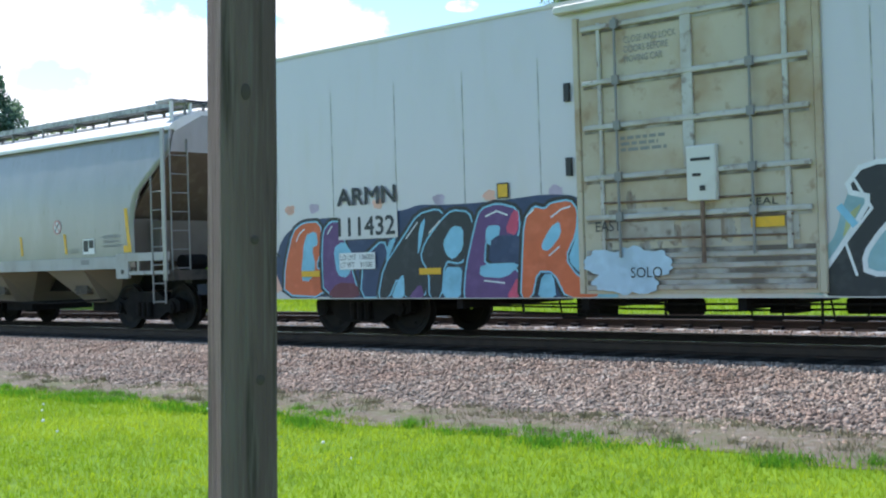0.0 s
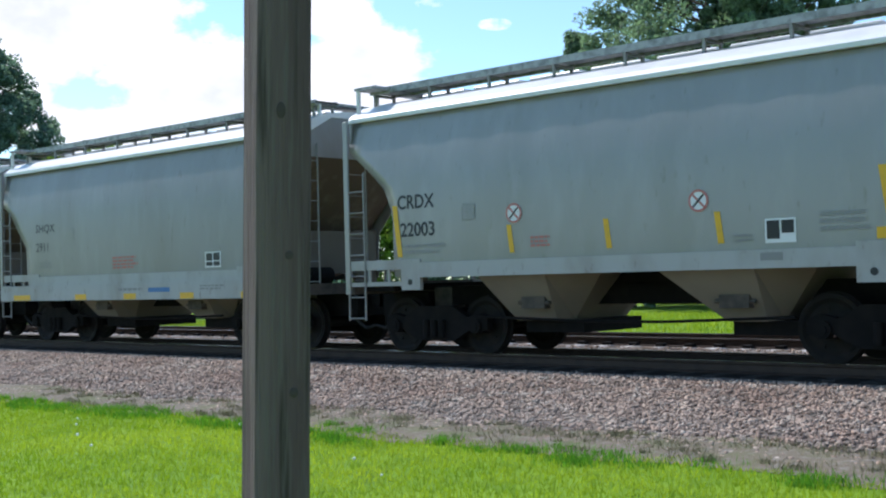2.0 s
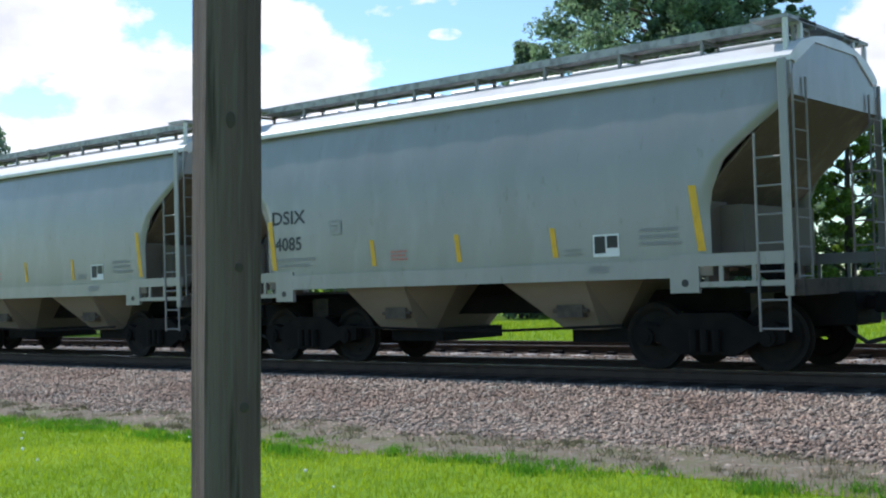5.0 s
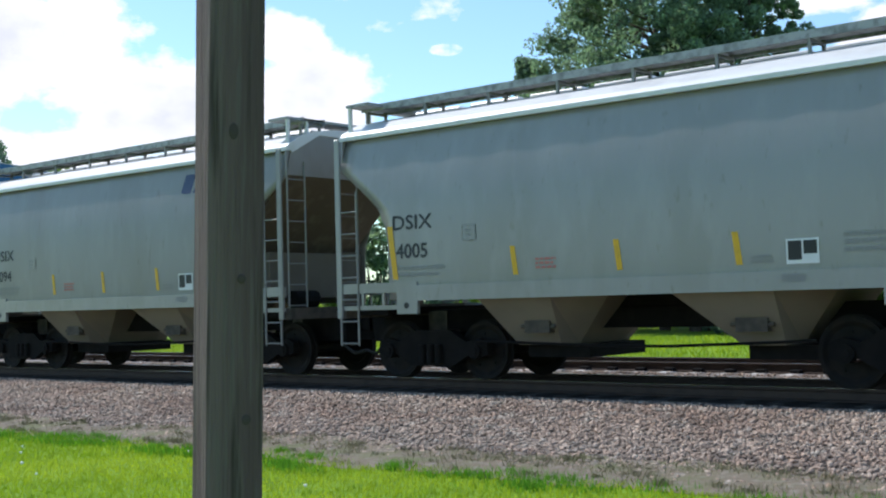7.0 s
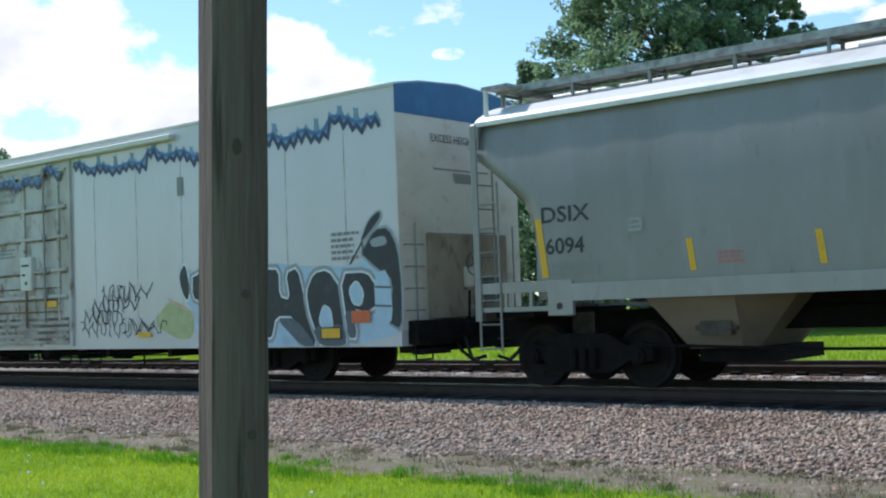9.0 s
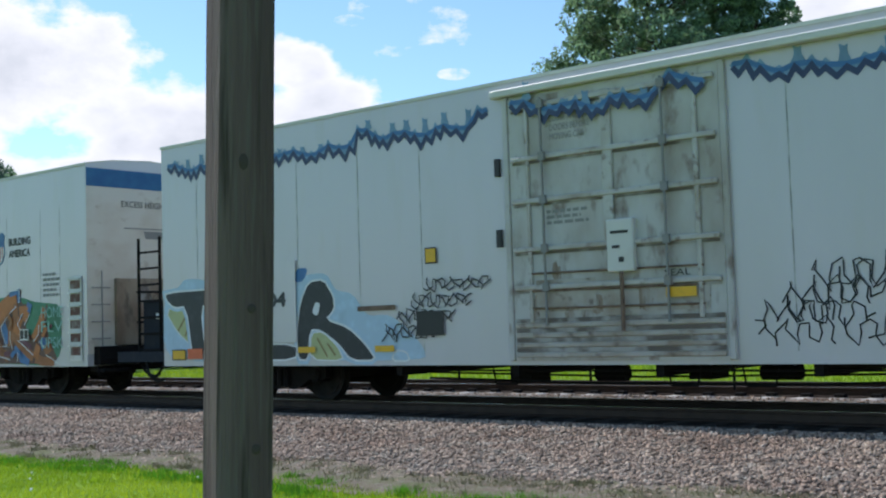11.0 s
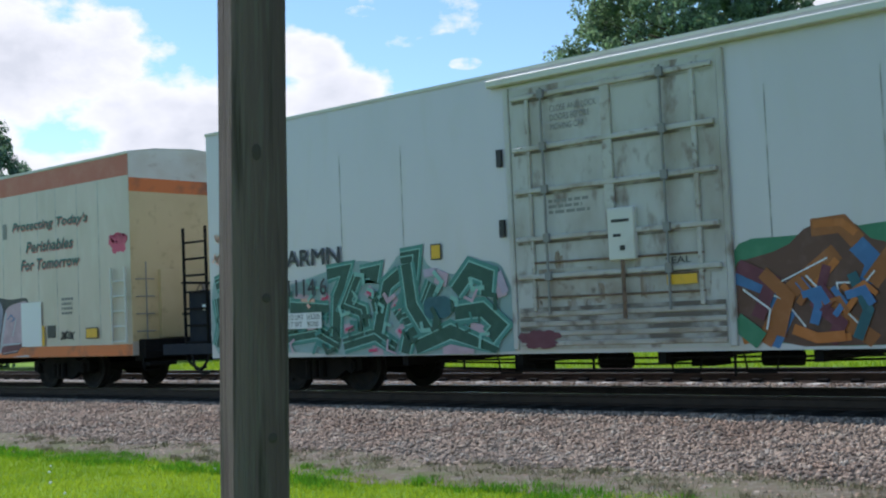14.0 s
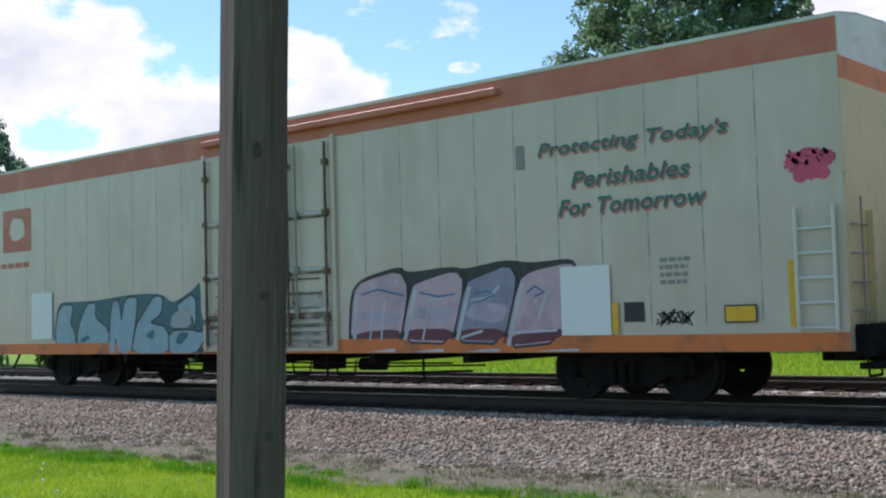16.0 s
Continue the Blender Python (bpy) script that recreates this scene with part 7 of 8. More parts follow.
for w, a, b, z0, z1 in (("Protecting Today's", 5.95, 8.97, 3.50, 3.74), ("Perishables", 6.52, 8.40, 3.05, 3.27), ("For Tomorrow", 6.29, 8.63, 2.66, 2.88)):
    lettering(r4, w, a + 0.02, b + 0.02, z0 - 0.035, z1 - 0.035, LETTER_RED, FACE - 0.005, label="slanted slogan " + w, bold=0.007, shear=0.25)
    lettering(r4, w, a, b, z0, z1, LETTER_GREEN, FACE - 0.008, label="slanted slogan " + w, bold=0.007, shear=0.25)
m8 = Mural(r4, [(1.96, 0.85), (2.04, 1.72), (2.31, 1.95), (3.18, 2.11), (3.32, 1.99), (4.25, 2.05), (4.5, 1.99), (5.3, 2.1), (5.77, 2.02), (6.51, 2.06), (6.58, 1.87), (6.35, 0.86), (6.7, 0.84), (6.59, 0.68), (6.12, 0.64), (2.22, 0.65)], P_BLACK, "lilac and pink block graffiti letters with black outline", 0.735)
m8.fill(P_PINK, [(2.02, 0.87), (2.12, 1.72), (2.33, 1.89), (3.17, 2.03), (3.34, 1.73), (3.12, 0.88)], edge=(P_BLACK, 0.035))
m8.fill(P_LILAC, [(2.25, 1.26), (2.29, 1.42), (3.23, 1.35), (3.05, 1.17)], name="letter_fade")
m8.fill(P_MAROON, [(2.12, 0.89), (2.18, 1.06), (3.14, 1.11), (3.1, 0.91)], name="letter_shadow")
m8.line(P_FROST, 0.070, [(2.11, 0.89), (2.2, 1.68)])
m8.fill(P_PINK, [(3.17, 0.91), (3.42, 1.76), (3.6, 1.83), (4.32, 1.98), (4.49, 1.79), (4.22, 0.87)], edge=(P_BLACK, 0.035))
m8.fill(P_LILAC, [(3.38, 1.29), (3.58, 1.47), (4.39, 1.4), (4.15, 1.15)], name="letter_fade")
m8.fill(P_MAROON, [(3.26, 0.93), (3.32, 1.1), (4.24, 1.09), (4.2, 0.9)], name="letter_shadow")
m8.line(P_FROST, 0.070, [(3.25, 0.93), (3.5, 1.72)])
m8.fill(P_SMOKE, [(4.25, 0.9), (4.53, 1.77), (4.75, 1.85), (5.37, 2.01), (5.5, 1.78), (5.21, 0.86)], edge=(P_BLACK, 0.035))
m8.fill(P_LILAC, [(4.46, 1.26), (4.68, 1.49), (5.4, 1.42), (5.15, 1.13)], name="letter_fade")
m8.fill(P_MAROON, [(4.34, 0.92), (4.4, 1.08), (5.23, 1.08), (5.19, 0.89)], name="letter_shadow")
m8.line(P_FROST, 0.070, [(4.33, 0.92), (4.6, 1.73)])
m8.fill(P_PINK, [(5.24, 0.8), (5.54, 1.77), (5.77, 1.9), (6.48, 1.99), (6.55, 1.86), (6.25, 0.88)], edge=(P_BLACK, 0.035))
m8.fill(P_PINK, [(5.43, 1.15), (5.67, 1.5), (6.45, 1.44), (6.19, 1.14)], name="letter_fade")
m8.fill(P_MAROON, [(5.32, 0.82), (5.38, 0.98), (6.27, 1.09), (6.23, 0.9)], name="letter_shadow")
m8.line(P_FROST, 0.070, [(5.31, 0.82), (5.6, 1.74)])
m8.fill(P_FROST, [(2.18, 0.67), (2.63, 0.76), (3.07, 0.8), (3, 0.68), (2.72, 0.66)], name="letter_shadow")
m8.fill(P_FROST, [(3.14, 0.67), (3.61, 0.76), (4.08, 0.79), (4.01, 0.68), (3.7, 0.66)], name="letter_shadow")
m8.fill(P_FROST, [(4.12, 0.66), (4.66, 0.76), (5.18, 0.79), (5.12, 0.68), (4.77, 0.65)], name="letter_shadow")
m8.fill(P_FROST, [(5.22, 0.66), (5.93, 0.75), (6.59, 0.78), (6.53, 0.68), (6.06, 0.65)], name="letter_shadow")
m8.line(P_FROST, 0.039, [(2.48, 0.93), (2.59, 1.56)])
m8.line(P_FROST, 0.039, [(2.73, 0.93), (2.83, 1.56)])
m8.line(P_FROST, 0.039, [(3.63, 0.93), (3.81, 1.55), (4.05, 1.56)])
m8.line(P_FROST, 0.039, [(6.04, 1.59), (5.87, 1.2)])
m8.line(P_FROST, 0.039, [(5.38, 1.01), (6.2, 1.04)])
m8.line(P_FROST, 0.039, [(4.61, 1.52), (4.98, 1.54), (5.17, 1.71)])
m8.line(P_FROST, 0.039, [(4.41, 0.95), (4.84, 1.05)])
m8.line(P_BLUE, 0.030, [(2.32, 1.68), (2.68, 1.75), (3.25, 1.63)])
m8.line(P_BLUE, 0.030, [(3.58, 1.67), (3.97, 1.59), (4.31, 1.62)])
m8.line(P_BLUE, 0.030, [(4.71, 1.61), (4.92, 1.65), (5.07, 1.58), (4.86, 1.51)])
m8.line(P_BLUE, 0.030, [(5.67, 1.58), (5.82, 1.68), (5.99, 1.59), (5.81, 1.53)])
m8.line(P_BLACK, 0.026, [(3.15, 2.07), (3.36, 1.75), (3.16, 0.91)])
m8.line(P_BLACK, 0.026, [(4.41, 1.99), (4.53, 1.8), (4.24, 0.91)])
m8.line(P_BLACK, 0.026, [(5.36, 2.04), (5.52, 1.78), (5.23, 0.85)])
m9 = Mural(r4, [(-6.92, 1.12), (-6.78, 1.82), (-6.15, 1.82), (-5.32, 1.82), (-4.78, 1.86), (-3.91, 1.91), (-3.09, 1.88), (-2.77, 1.68), (-2.1, 1.94), (-1.91, 2.11), (-1.89, 1.25), (-0.97, 1.32), (-0.7, 0.68), (-6.75, 0.68)], P_TEAL, "pale blue graffiti letters with dark outline", 0.735)
m9.fill(P_POWDER, [(-6.68, 0.69), (-6.91, 1.15), (-6.68, 1.75), (-6.18, 1.75), (-6.33, 1.37), (-6.14, 1.17), (-6.08, 0.69)], edge=(P_BLACK, 0.044))
m9.fill(P_POWDER, [(-6.06, 0.69), (-6, 1.27), (-5.67, 1.75), (-5.36, 1.77), (-5.4, 1.46), (-4.9, 1.22), (-4.91, 0.69)], edge=(P_BLACK, 0.044))
m9.fill(P_POWDER, [(-4.91, 0.69), (-4.78, 1.78), (-4.54, 1.79), (-4.46, 1.29), (-4.33, 1.81), (-3.92, 1.85), (-3.97, 1.43), (-4.18, 0.69), (-4.52, 0.69), (-4.69, 1.1), (-4.69, 0.69)], edge=(P_BLACK, 0.044))
m9.fill(P_POWDER, [(-4.12, 0.69), (-3.95, 1.28), (-3.65, 1.56), (-3.36, 1.83), (-3.09, 1.82), (-3.13, 1.5), (-3.57, 1.32), (-2.94, 1.22), (-2.91, 0.69)], edge=(P_BLACK, 0.044))
m9.fill(P_POWDER, [(-2.87, 0.68), (-2.89, 1.15), (-2.16, 1.16), (-2.01, 1.11), (-1.7, 1.15), (-2, 0.79), (-2.32, 0.66)], edge=(P_BLACK, 0.044))
m9.fill(P_POWDER, [(-2.73, 1.59), (-2.07, 1.88), (-2.07, 1.2), (-2.19, 1.48)], edge=(P_BLACK, 0.044))
m9.fill(P_TEAL, [(-5.96, 1), (-5.7, 1.12), (-5.53, 1.06), (-5.84, 0.95)], name="letter_counter")
m9.fill(P_TEAL, [(-3.68, 1.09), (-3.33, 1.22), (-3.39, 0.98)], name="letter_counter")
m9.fill(P_TEAL, [(-2.71, 0.93), (-2.55, 1.14), (-2.24, 1.11), (-2.51, 0.89)], name="letter_counter")
m9.fill(P_GREY, [(-2.78, 1.49), (-2.22, 1.64), (-2.2, 1.21), (-2.86, 1.22)], name="letter_fade")
m9.fill(P_BLACK, [(-2.09, 0.75), (-1.64, 0.93), (-0.84, 0.92), (-0.7, 0.67), (-2.02, 0.67)], name="spray_patch")
m9.line(P_GREEN, 0.058, [(-1.78, 1.33), (-1.26, 1.37)])
m9.line(P_GREEN, 0.058, [(-1.55, 1.2), (-1.04, 1.23)])
plate(r4, "repaint_patch", 6.29, 7.12, 0.96, 1.93, PANEL_WHITE, FACE, flat_y, "clean white repainted patch", 0, 0.03)
plate(r4, "repaint_patch", -7.78, -6.96, 1.05, 2.05, PANEL_WHITE, FACE, flat_y, "clean white repainted patch", 0, 0.03)
plate(r4, "logo_patch", -9.0, -7.83, 3.0, 3.95, RED_BAND, FACE, flat_y, "faded red emblem", 0, 0.006)
blob(r4, "emblem_field", -8.7, -8.1, 3.25, 3.75, CREAM, FACE - 0.009, 71, "", 0.1)
bars(r4, -9.1, -7.7, 2.6, 2.8, 1, RED_BAND, FACE - 0.006, flat_y, "faded red name line", seed=5)
for k in range(3):
    tag(r4, 9.76, 10.33, 2.95 + 0.05 * k, 3.2, P_MAGENTA, FACE - 0.004 * k, 80 + k, "magenta sprayed scribble", 0.06, 5)
blob(r4, "spray_patch", 9.8, 10.3, 2.8, 3.2, P_MAGENTA, FACE - 0.003, 83, "magenta spray smudge", 0.3)
notice(r4, 8.83, 9.28, 1.09, 1.32, FACE)
plate(r4, "vent_panel", 7.32, 7.64, 1.13, 1.40, PANEL_BLACK, FACE, flat_y, "small black panel", 0, 0.008)
tag(r4, 7.85, 8.35, 1.05, 1.3, P_BLACK, FACE, 85)
plate(r4, "reflector_stripe", 9.71, 9.80, 1.02, 1.86, YELLOW, FACE, flat_y, "yellow stripe", 0, 0.01)
plate(r4, "reflector_stripe", 7.14, 7.24, 0.97, 1.4, YELLOW, FACE, flat_y, "yellow stripe", 0, 0.034)
plate(r4, "side_vent", 5.55, 5.7, 3.4, 3.75, LETTER_FAINT, FACE, flat_y, "small grey side vent", 0, 0.01)
ladder(r4, 9.84, 10.33, FACE - 0.06, FACE - 0.06, 0.98, 2.5, 5, SILL_WHITE, "pale steel corner ladder", 0.025)
bars(r4, 7.9, 8.4, 1.6, 2.0, 4, LETTER_FAINT, FACE - 0.006, flat_y, seed=25)
block("end_sill", (-11.1, -10.45, -1.4, 1.4, 0.72, 0.95), BLACK, r4)
train.append((r4, -133.78))

for car, x in train:
    car.location = (x, TRACK_Y, 0)


# ---- trees and shrubs ----
def leaf_mesh(name, clumps, per, size, seed, material, squash=1.0):
    """Leaves as small folded blades in clumps (x, y, z, r)."""
    rng = np.random.default_rng(seed)
    cs = np.array(clumps)
    n = len(cs) * per
    c = np.repeat(cs, per, axis=0)
    d = rng.normal(size=(n, 3))
    d /= np.linalg.norm(d, axis=1, keepdims=True)
    rad = c[:, 3] * rng.uniform(0.25, 1.0, n) ** 0.5
    p = c[:, :3] + d * rad[:, None] * np.array([1, 1, squash])
    a = rng.normal(size=(n, 3))
    a /= np.linalg.norm(a, axis=1, keepdims=True)
    b = np.cross(a, rng.normal(size=(n, 3)))
    b /= np.linalg.norm(b, axis=1, keepdims=True)
    nn = np.cross(a, b)
    s = size * rng.uniform(0.6, 1.3, n)[:, None]
    v = np.stack([p - a * s, p + b * s * 0.5 + nn * s * 0.15, p + a * s, p - b * s * 0.5 + nn * s * 0.15], 1).reshape(-1, 3)
    f = np.arange(n * 4).reshape(n, 4)
    me = bpy.data.meshes.new(name)
    me.from_pydata(v.tolist(), [], f.tolist())
    me.materials.append(material)
    return me


def tree(name, label, x, y, height, spread, seed, material, base=0.25, clumps=150, per=90, leaf=0.22, trunk=0.35, conical=False, clump_r=0.13):
    """Tapered trunk, limbs, and a crown of clumps round the limb ends."""
    rnd = random.Random(seed)
    t = thing(name, label, "tree", "trees behind the tracks")
    t.location = (x, y, LAWN_Z)
    bm = bmesh.new()
    cyl(bm, (0, 0, -0.1), (0, 0, height * 0.45), trunk, 10, trunk * 0.6)
    cyl(bm, (0, 0, height * 0.45), (0.1, 0.1, height * 0.9), trunk * 0.6, 8, trunk * 0.12)
    cl = []
    for k in range(clumps):
        u = (k + 0.5) / clumps
        h = base + (0.98 - base) * u ** 0.9
        if conical:
            w = spread * (1 - (h - base) / (1.0 - base)) ** 0.8 + 0.3
        else:
            w = spread * min(1.0, (h - base + 0.12) / 0.25) * max(0.06, (1.0 - h) / 0.62) ** 0.62 if h > 0.38 else spread * min(1.0, (h - base + 0.12) / 0.25)
        a, r = rnd.uniform(0, 2 * math.pi), w * rnd.uniform(0.25, 1.05) ** 0.6
        p = (r * math.cos(a), r * math.sin(a), h * height + rnd.uniform(-0.5, 0.5))
        cl.append((*p, spread * clump_r * rnd.uniform(0.7, 1.5)))
        if k % 5 == 0:
            z0 = max(0.12 * height, p[2] - 0.35 * r - 0.5)
            cyl(bm, (0, 0, min(z0, height * 0.85)), p, trunk * 0.22, 5, 0.02)
    part("trunk", bm, BARK, t, "brown trunk and limbs")
    part("crown", leaf_mesh("crown", cl, per, leaf, seed, material, 0.75), material, t, "leafy crown with gaps")
    return t


def at_bearing(az, dist):
    """A place on the lawn, az degrees left of +y."""
    return -math.sin(radians(az)) * dist, math.cos(radians(az)) * dist


def planting():
    # the big tree above the train
    for nm, az, d, h, s, seed, m, base, conical, clumps in (
            ("broadleaf_tree", 29.2, 60, 24, 7.6, 1, LEAF, 0.10, False, 430),
            ("broadleaf_tree", 35.0, 64, 14.5, 4.0, 2, LEAF, 0.1, False, 170),
            ("broadleaf_tree", 24.9, 62, 22.5, 4.3, 3, LEAF, 0.25, False, 170),
            ("broadleaf_tree", 63.6, 62, 14.0, 6.2, 4, LEAF_DARK, 0.1, False, 300),
            ("broadleaf_tree", 74.0, 66, 13.0, 6.0, 5, LEAF_DARK, 0.1, False, 160),
            ("broadleaf_tree", 27.8, 57, 15.5, 4.4, 14, LEAF, 0.04, False, 300),
            ("broadleaf_tree", 20.8, 60, 11.0, 4.0, 15, LEAF_LIGHT, 0.10, False, 95),
            ("evergreen_tree", 26.2, 52, 5.6, 1.5, 6, LEAF_DARK, 0.05, True, 90),
            ("broadleaf_tree", 18.0, 70, 8.5, 4.5, 7, LEAF_LIGHT, 0.05, False, 150),
            ("broadleaf_tree", 12.0, 68, 9.5, 4.5, 8, LEAF_LIGHT, 0.05, False, 130)):
        x, y = at_bearing(az, d)
        lb = "dark conical evergreen on the lawn behind the tracks" if conical else ("tall sunlit green broadleaf tree behind the tracks" if m is LEAF else ("dark rounded broadleaf tree behind the train" if m is LEAF_DARK else "pale green broadleaf tree behind the tracks"))
        tree(nm, lb, x, y, h, s, seed, m, base, clumps * 2, 150, 0.12, 0.3, conical, 0.075)
    # a loose hedge of shrubs along the far side
    rnd = random.Random(12)
    k = 0
    for i in range(30):
        az = 8 + i * 2.3 + rnd.uniform(-0.6, 0.6)
        d = 62 + rnd.uniform(-5, 7)
        x, y = at_bearing(az, d)
        h = rnd.uniform(3.6, 6.6) + (1.8 if az > 38 else 0.6)
        s = thing("shrub", "loose leafy green shrub in the far hedge", "shrub", "far hedge")
        s.location = (x, y, LAWN_Z)
        cl = [(rnd.uniform(-1.9, 1.9), rnd.uniform(-1, 1), rnd.uniform(0.2, h), rnd.uniform(0.5, 0.9)) for _ in range(44)]
        part("foliage", leaf_mesh("foliage", cl, 60, 0.2, 100 + i, (LEAF, LEAF_LIGHT, LEAF_DARK)[i % 3], 0.8), LEAF, s)
        bm = bmesh.new()
        for _ in range(4):
            cyl(bm, (rnd.uniform(-0.4, 0.4), 0, -0.05), (rnd.uniform(-1, 1), rnd.uniform(-0.5, 0.5), h * 0.7), 0.06, 5, 0.02)
        part("stems", bm, BARK, s)


planting()


# ---- lawn blades, tufts, weeds, stones ----
def blades(name, n, area, length, width, seed, material, label, z=LAWN_Z, keep=None, tufts=None):
    rng = np.random.default_rng(seed)
    if tufts is None:
        x, y = rng.uniform(area[0], area[1], n), rng.uniform(area[2], area[3], n)
    else:
        c = np.array(tufts)
        k = rng.integers(0, len(c), n)
        x, y = c[k, 0] + rng.normal(size=n) * c[k, 2], c[k, 1] + rng.normal(size=n) * c[k, 2] * 0.6
    if keep is not None:
        ok = np.array([keep(a, b) for a, b in zip(x, y)])
        x, y = x[ok], y[ok]
    n = len(x)
    a = rng.uniform(0, 2 * np.pi, n)
    ln, w = length * rng.uniform(0.5, 1.3, n), width * rng.uniform(0.7, 1.3, n)
    lean = rng.uniform(0.1, 0.8, n) * ln
    zz = np.full(n, z) if not callable(z) else np.array([z(v) for v in y])
    la = rng.uniform(0, 2 * np.pi, n)
    p0 = np.stack([x - np.cos(a) * w, y - np.sin(a) * w, zz], 1)
    p1 = np.stack([x + np.cos(a) * w, y + np.sin(a) * w, zz], 1)
    p2 = np.stack([x + np.cos(la) * lean, y + np.sin(la) * lean, zz + ln], 1)
    v = np.stack([p0, p1, p2], 1).reshape(-1, 3)
    me = bpy.data.meshes.new(name)
    me.from_pydata(v.tolist(), [], np.arange(3 * n).reshape(n, 3).tolist())
    me.materials.append(material)
    return tagged(new(name, me), label, "grass", kind="stuff")


blades("lawn_grass", 150000, (-21, 1.5, 2.6, 9.7), 0.05, 0.006, 5, BLADE, "short mown bright green grass blades", keep=lambda a, b: b < lawn_edge(a) + 0.05 + 0.5 * noise.noise((a * 1.3, b * 1.3, 0)) and a < 1.0 - 0.12 * b + 1.5 and a > -2.3 * b - 1)
rnd = random.Random(8)
edge_tufts = [(x, lawn_edge(x) - rnd.uniform(-0.1, 0.7), rnd.uniform(0.05, 0.22)) for x in [-18 + 16.5 * rnd.random() for _ in range(70)]]
blades("grass_tufts", 9000, None, 0.095, 0.006, 6, TUFT, "longer dark green grass tufts along the lawn's edge", tufts=edge_tufts)
verge_weeds = [(x, lawn_edge(x) + rnd.uniform(-0.1, 1.0), rnd.uniform(0.03, 0.16)) for x in [-18 + 17 * rnd.random() for _ in range(220)]]
blades("verge_weeds", 12000, None, 0.07, 0.005, 7, DRY, "sparse dry weeds on the gravel's edge", z=lambda y: ballast_height(y) + 0.01, tufts=verge_weeds)
far_blades = blades("far_lawn_grass", 30000, (-45, -2, 24.3, 44), 0.14, 0.02, 9, BLADE, "uncut green grass beyond the far track", keep=lambda a, b: -1.6 * b < a < -0.1 * b)


def flowers():
    bm = bmesh.new()
    rr = random.Random(3)
    for k in range(10):
        x, y = rr.uniform(-14, -3), rr.uniform(4.5, 9.0)
        s = rr.uniform(0.012, 0.022)
        bmesh.ops.create_icosphere(bm, subdivisions=1, radius=s, matrix=Matrix.Translation((x, y, LAWN_Z + 0.05)))
    o = part("clover_flowers", bm, FLOWER)
    tagged(o, "tiny white clover heads in the lawn", "flower", kind="stuff")


flowers()


def stones():
    """Crushed stone: the nearest are pieces of their own, the rest one mass."""
    rng = np.random.default_rng(17)
    bm = bmesh.new()
    bmesh.ops.create_icosphere(bm, subdivisions=1, radius=1)
    base = np.array([v.co[:] for v in bm.verts])
    tri = np.array([[v.index for v in f.verts] for f in bm.faces])
    bm.free()
    shapes = []
    for k in range(10):
        s = base * rng.uniform(0.55, 1.15, size=(1, 3)) + rng.normal(size=base.shape) * 0.16
        shapes.append(s * np.array([1, 1, 0.75]))
    meshes = []
    for k, s in enumerate(shapes):
        me = bpy.data.meshes.new("stone")
        me.from_pydata(s.tolist(), [], tri.tolist())
        me.materials.append(STONE)
        meshes.append(me)
    for k in range(300):
        x, y = rng.uniform(-7.2, -2.8), rng.uniform(10.2, 12.4)
        o = part("stone", meshes[k % 10], STONE, bed)
        s = rng.uniform(0.02, 0.042)
        o.matrix_basis = pose(x, y, ballast_height(y) + s * 0.5, *rng.uniform(0, 360, 3)) @ Matrix.Diagonal((s, s, s, 1))
    n = 46000
    x = np.concatenate([rng.uniform(-27, -1.5, n), rng.uniform(-30, -2, 7000)])
    y = np.concatenate([9.8 + 4.25 * rng.uniform(0, 1, n) ** 0.72, rng.uniform(16.8, 19.3, 7000)])
    m = len(x)
    s = rng.uniform(0.014, 0.038, m)
    ang = rng.uniform(0, 2 * np.pi, m)
    pick = rng.integers(0, 10, m)
    sh = np.array(shapes)[pick] * s[:, None, None]
    c, si = np.cos(ang)[:, None], np.sin(ang)[:, None]
    tilt = rng.uniform(-0.7, 0.7, m)[:, None]
    X, Y, Z = sh[:, :, 0], sh[:, :, 1], sh[:, :, 2]
    X, Z = X * np.cos(tilt) - Z * np.sin(tilt), X * np.sin(tilt) + Z * np.cos(tilt)
    zz = np.array([ballast_height(v) for v in y]) + s * 0.45
    v = np.stack([X * c - Y * si + x[:, None], X * si + Y * c + y[:, None], Z + zz[:, None]], 2).reshape(-1, 3)
    f = (tri[None] + (np.arange(m) * len(base))[:, None, None]).reshape(-1, 3)
    me = bpy.data.meshes.new("loose_stones")
    me.vertices.add(len(v))
    me.vertices.foreach_set("co", v.ravel())
    me.loops.add(len(f) * 3)
    me.loops.foreach_set("vertex_index", f.ravel())
    me.polygons.add(len(f))
    me.polygons.foreach_set("loop_start", np.arange(0, len(f) * 3, 3))
    me.update(calc_edges=True)
    me.materials.append(STONE)
    o = part("loose_stones", me, STONE, bed, "crushed grey-pink stones", kind="stuff")


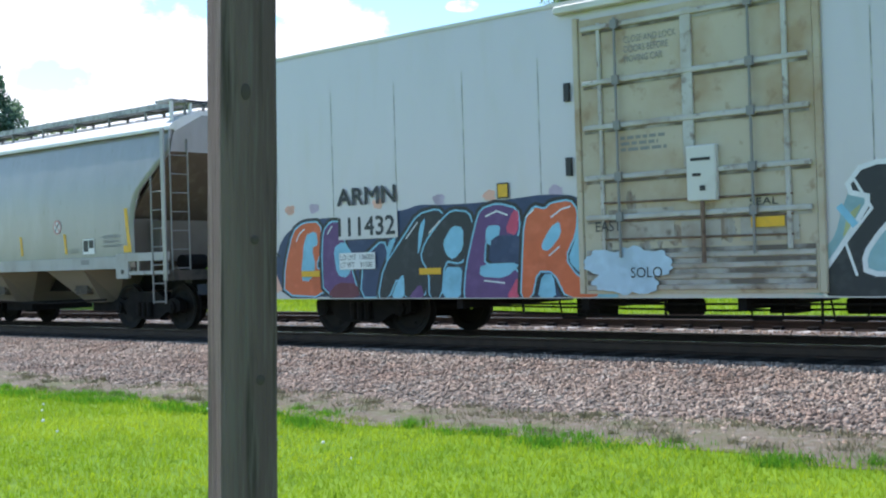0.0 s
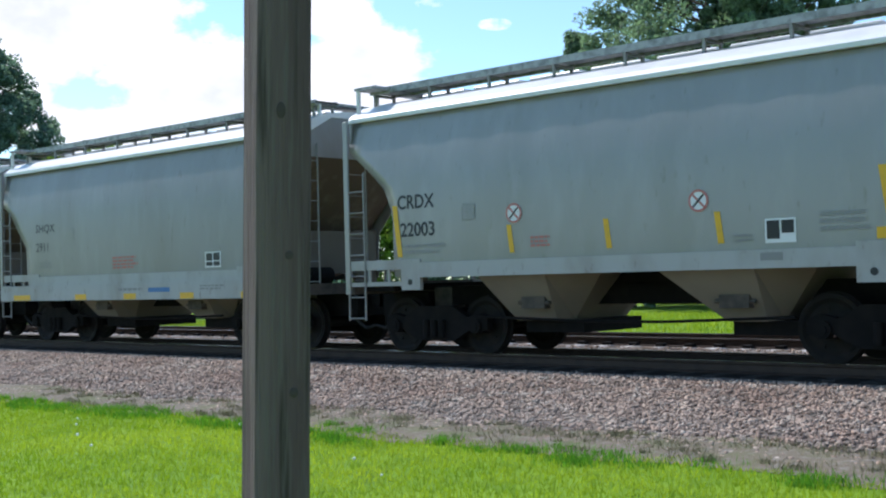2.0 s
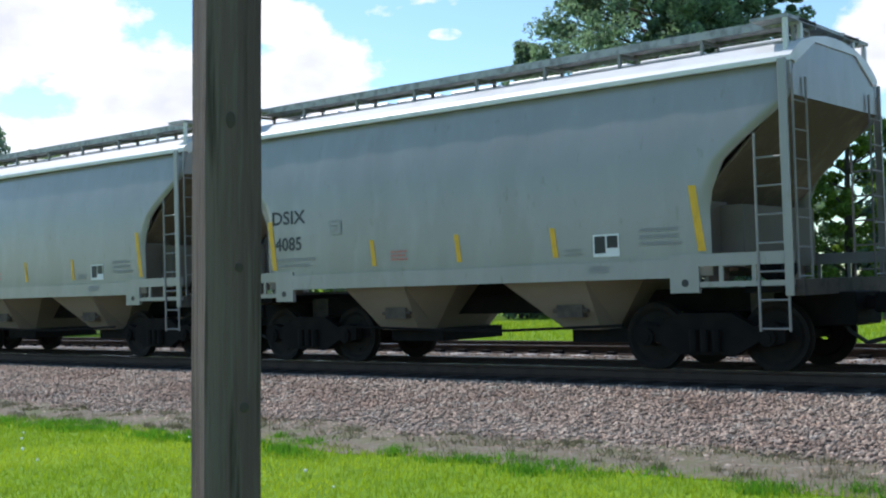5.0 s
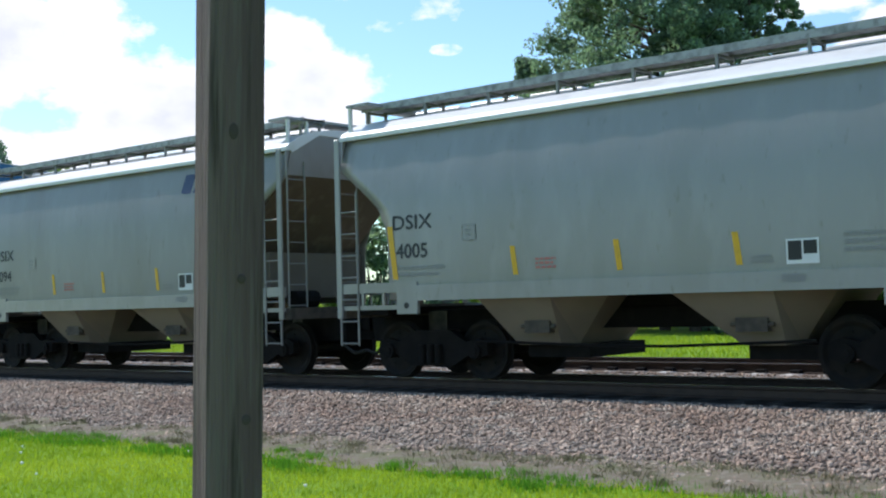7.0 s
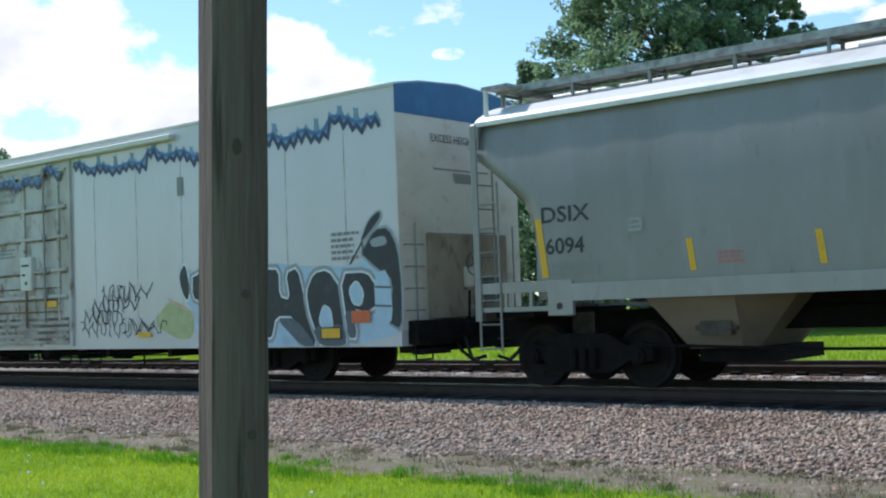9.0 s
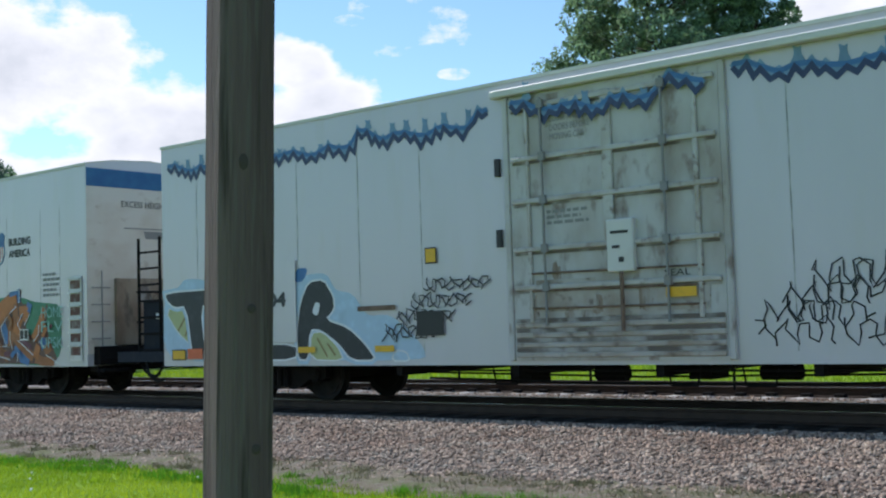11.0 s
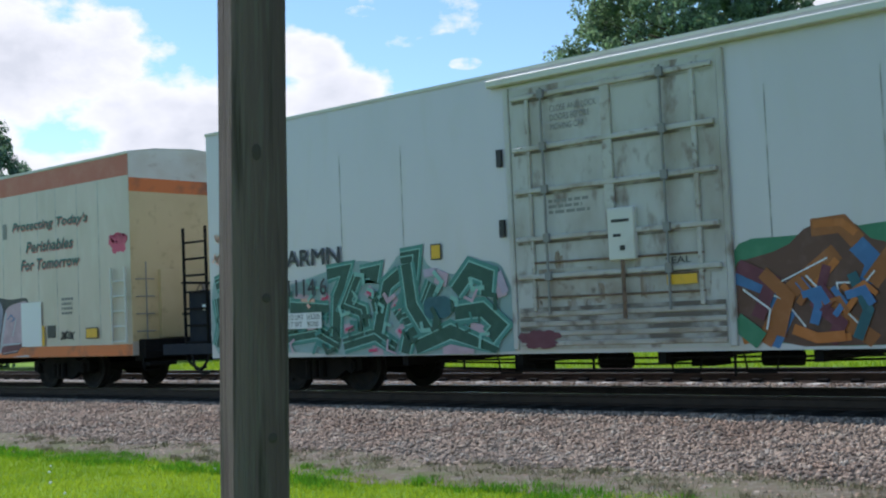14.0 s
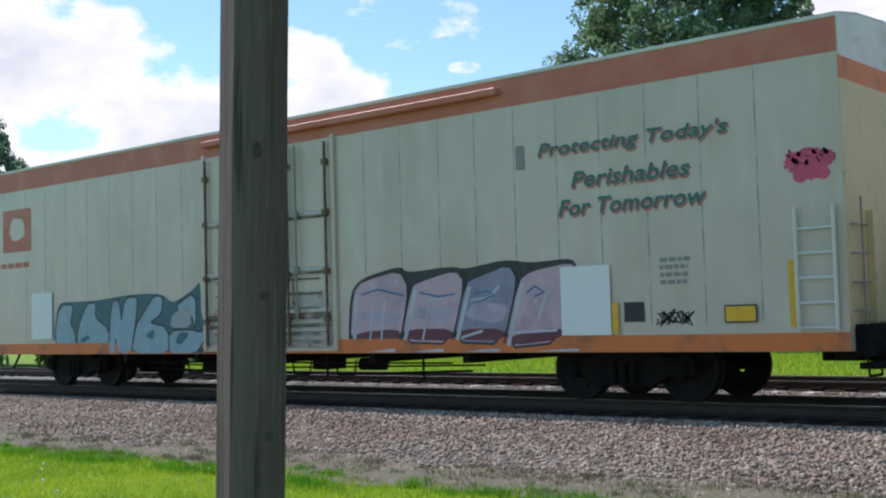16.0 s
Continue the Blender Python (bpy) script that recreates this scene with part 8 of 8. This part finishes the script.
stones()


# ---- the timber post close to the camera ----
def timber_post():
    p = thing("timber_post", "weathered dark square timber post standing in front", "post")
    p.location = (-1.987, 1.616, LAWN_Z)
    p.rotation_euler = Euler((0, radians(1.6), radians(66.5)))
    h = 0.0605
    bm = bmesh.new()
    n = 60
    rings = []
    for k in range(n + 1):
        z = -0.1 + 3.6 * k / n
        w = [0.0025 * noise.noise((i * 7.1, z * 3.0, 0.3)) for i in range(8)]
        c = 0.008
        pts = [(-h + c, -h), (h - c, -h), (h, -h + c), (h, h - c), (h - c, h), (-h + c, h), (-h, h - c), (-h, -h + c)]
        rings.append([bm.verts.new((x + w[i], y + w[i] * 0.5, z)) for i, (x, y) in enumerate(pts)])
    for a, b in zip(rings, rings[1:]):
        for i in range(8):
            bm.faces.new((a[i], a[(i + 1) % 8], b[(i + 1) % 8], b[i]))
    bm.faces.new(rings[0][::-1])
    bm.faces.new(rings[-1])
    part("shaft", bm, POST, p, "grey-brown grained shaft with cracks")
    rr = random.Random(2)
    for k in range(6):
        z, x = 1.05 + 0.36 * k + rr.uniform(-0.15, 0.15), rr.uniform(-0.045, 0.045)
        bm = bmesh.new()
        bmesh.ops.create_uvsphere(bm, u_segments=12, v_segments=6, radius=1, matrix=Matrix.Translation((x, -h - 0.001, z)) @ Matrix.Diagonal((rr.uniform(0.006, 0.012), 0.0025, rr.uniform(0.008, 0.018), 1)))
        part("knot", bm, KNOT, p, "dark oval knot")
    return p


timber_post()


# ---- what moves ----
def motions():
    span = [0.0, 2.0, 4.0, 6.0, 8.0, 10.0, 12.0, 14.0, 16.0]
    step = 2.0 / FPS
    times = [k * step for k in range(241)]
    turn = math.degrees(SPEED / WHEEL_R)
    for car, x in train:
        walk(car, [(t, pose(x + SPEED * t, TRACK_Y, 0)) for t in span])
        for tr in car.children:
            for w in tr.children:
                if w.name.startswith("wheelset"):
                    p = w.location.copy()
                    walk(w, [(t, pose(p.x, p.y, p.z, 0, turn * t, 0)) for t in times])


motions()
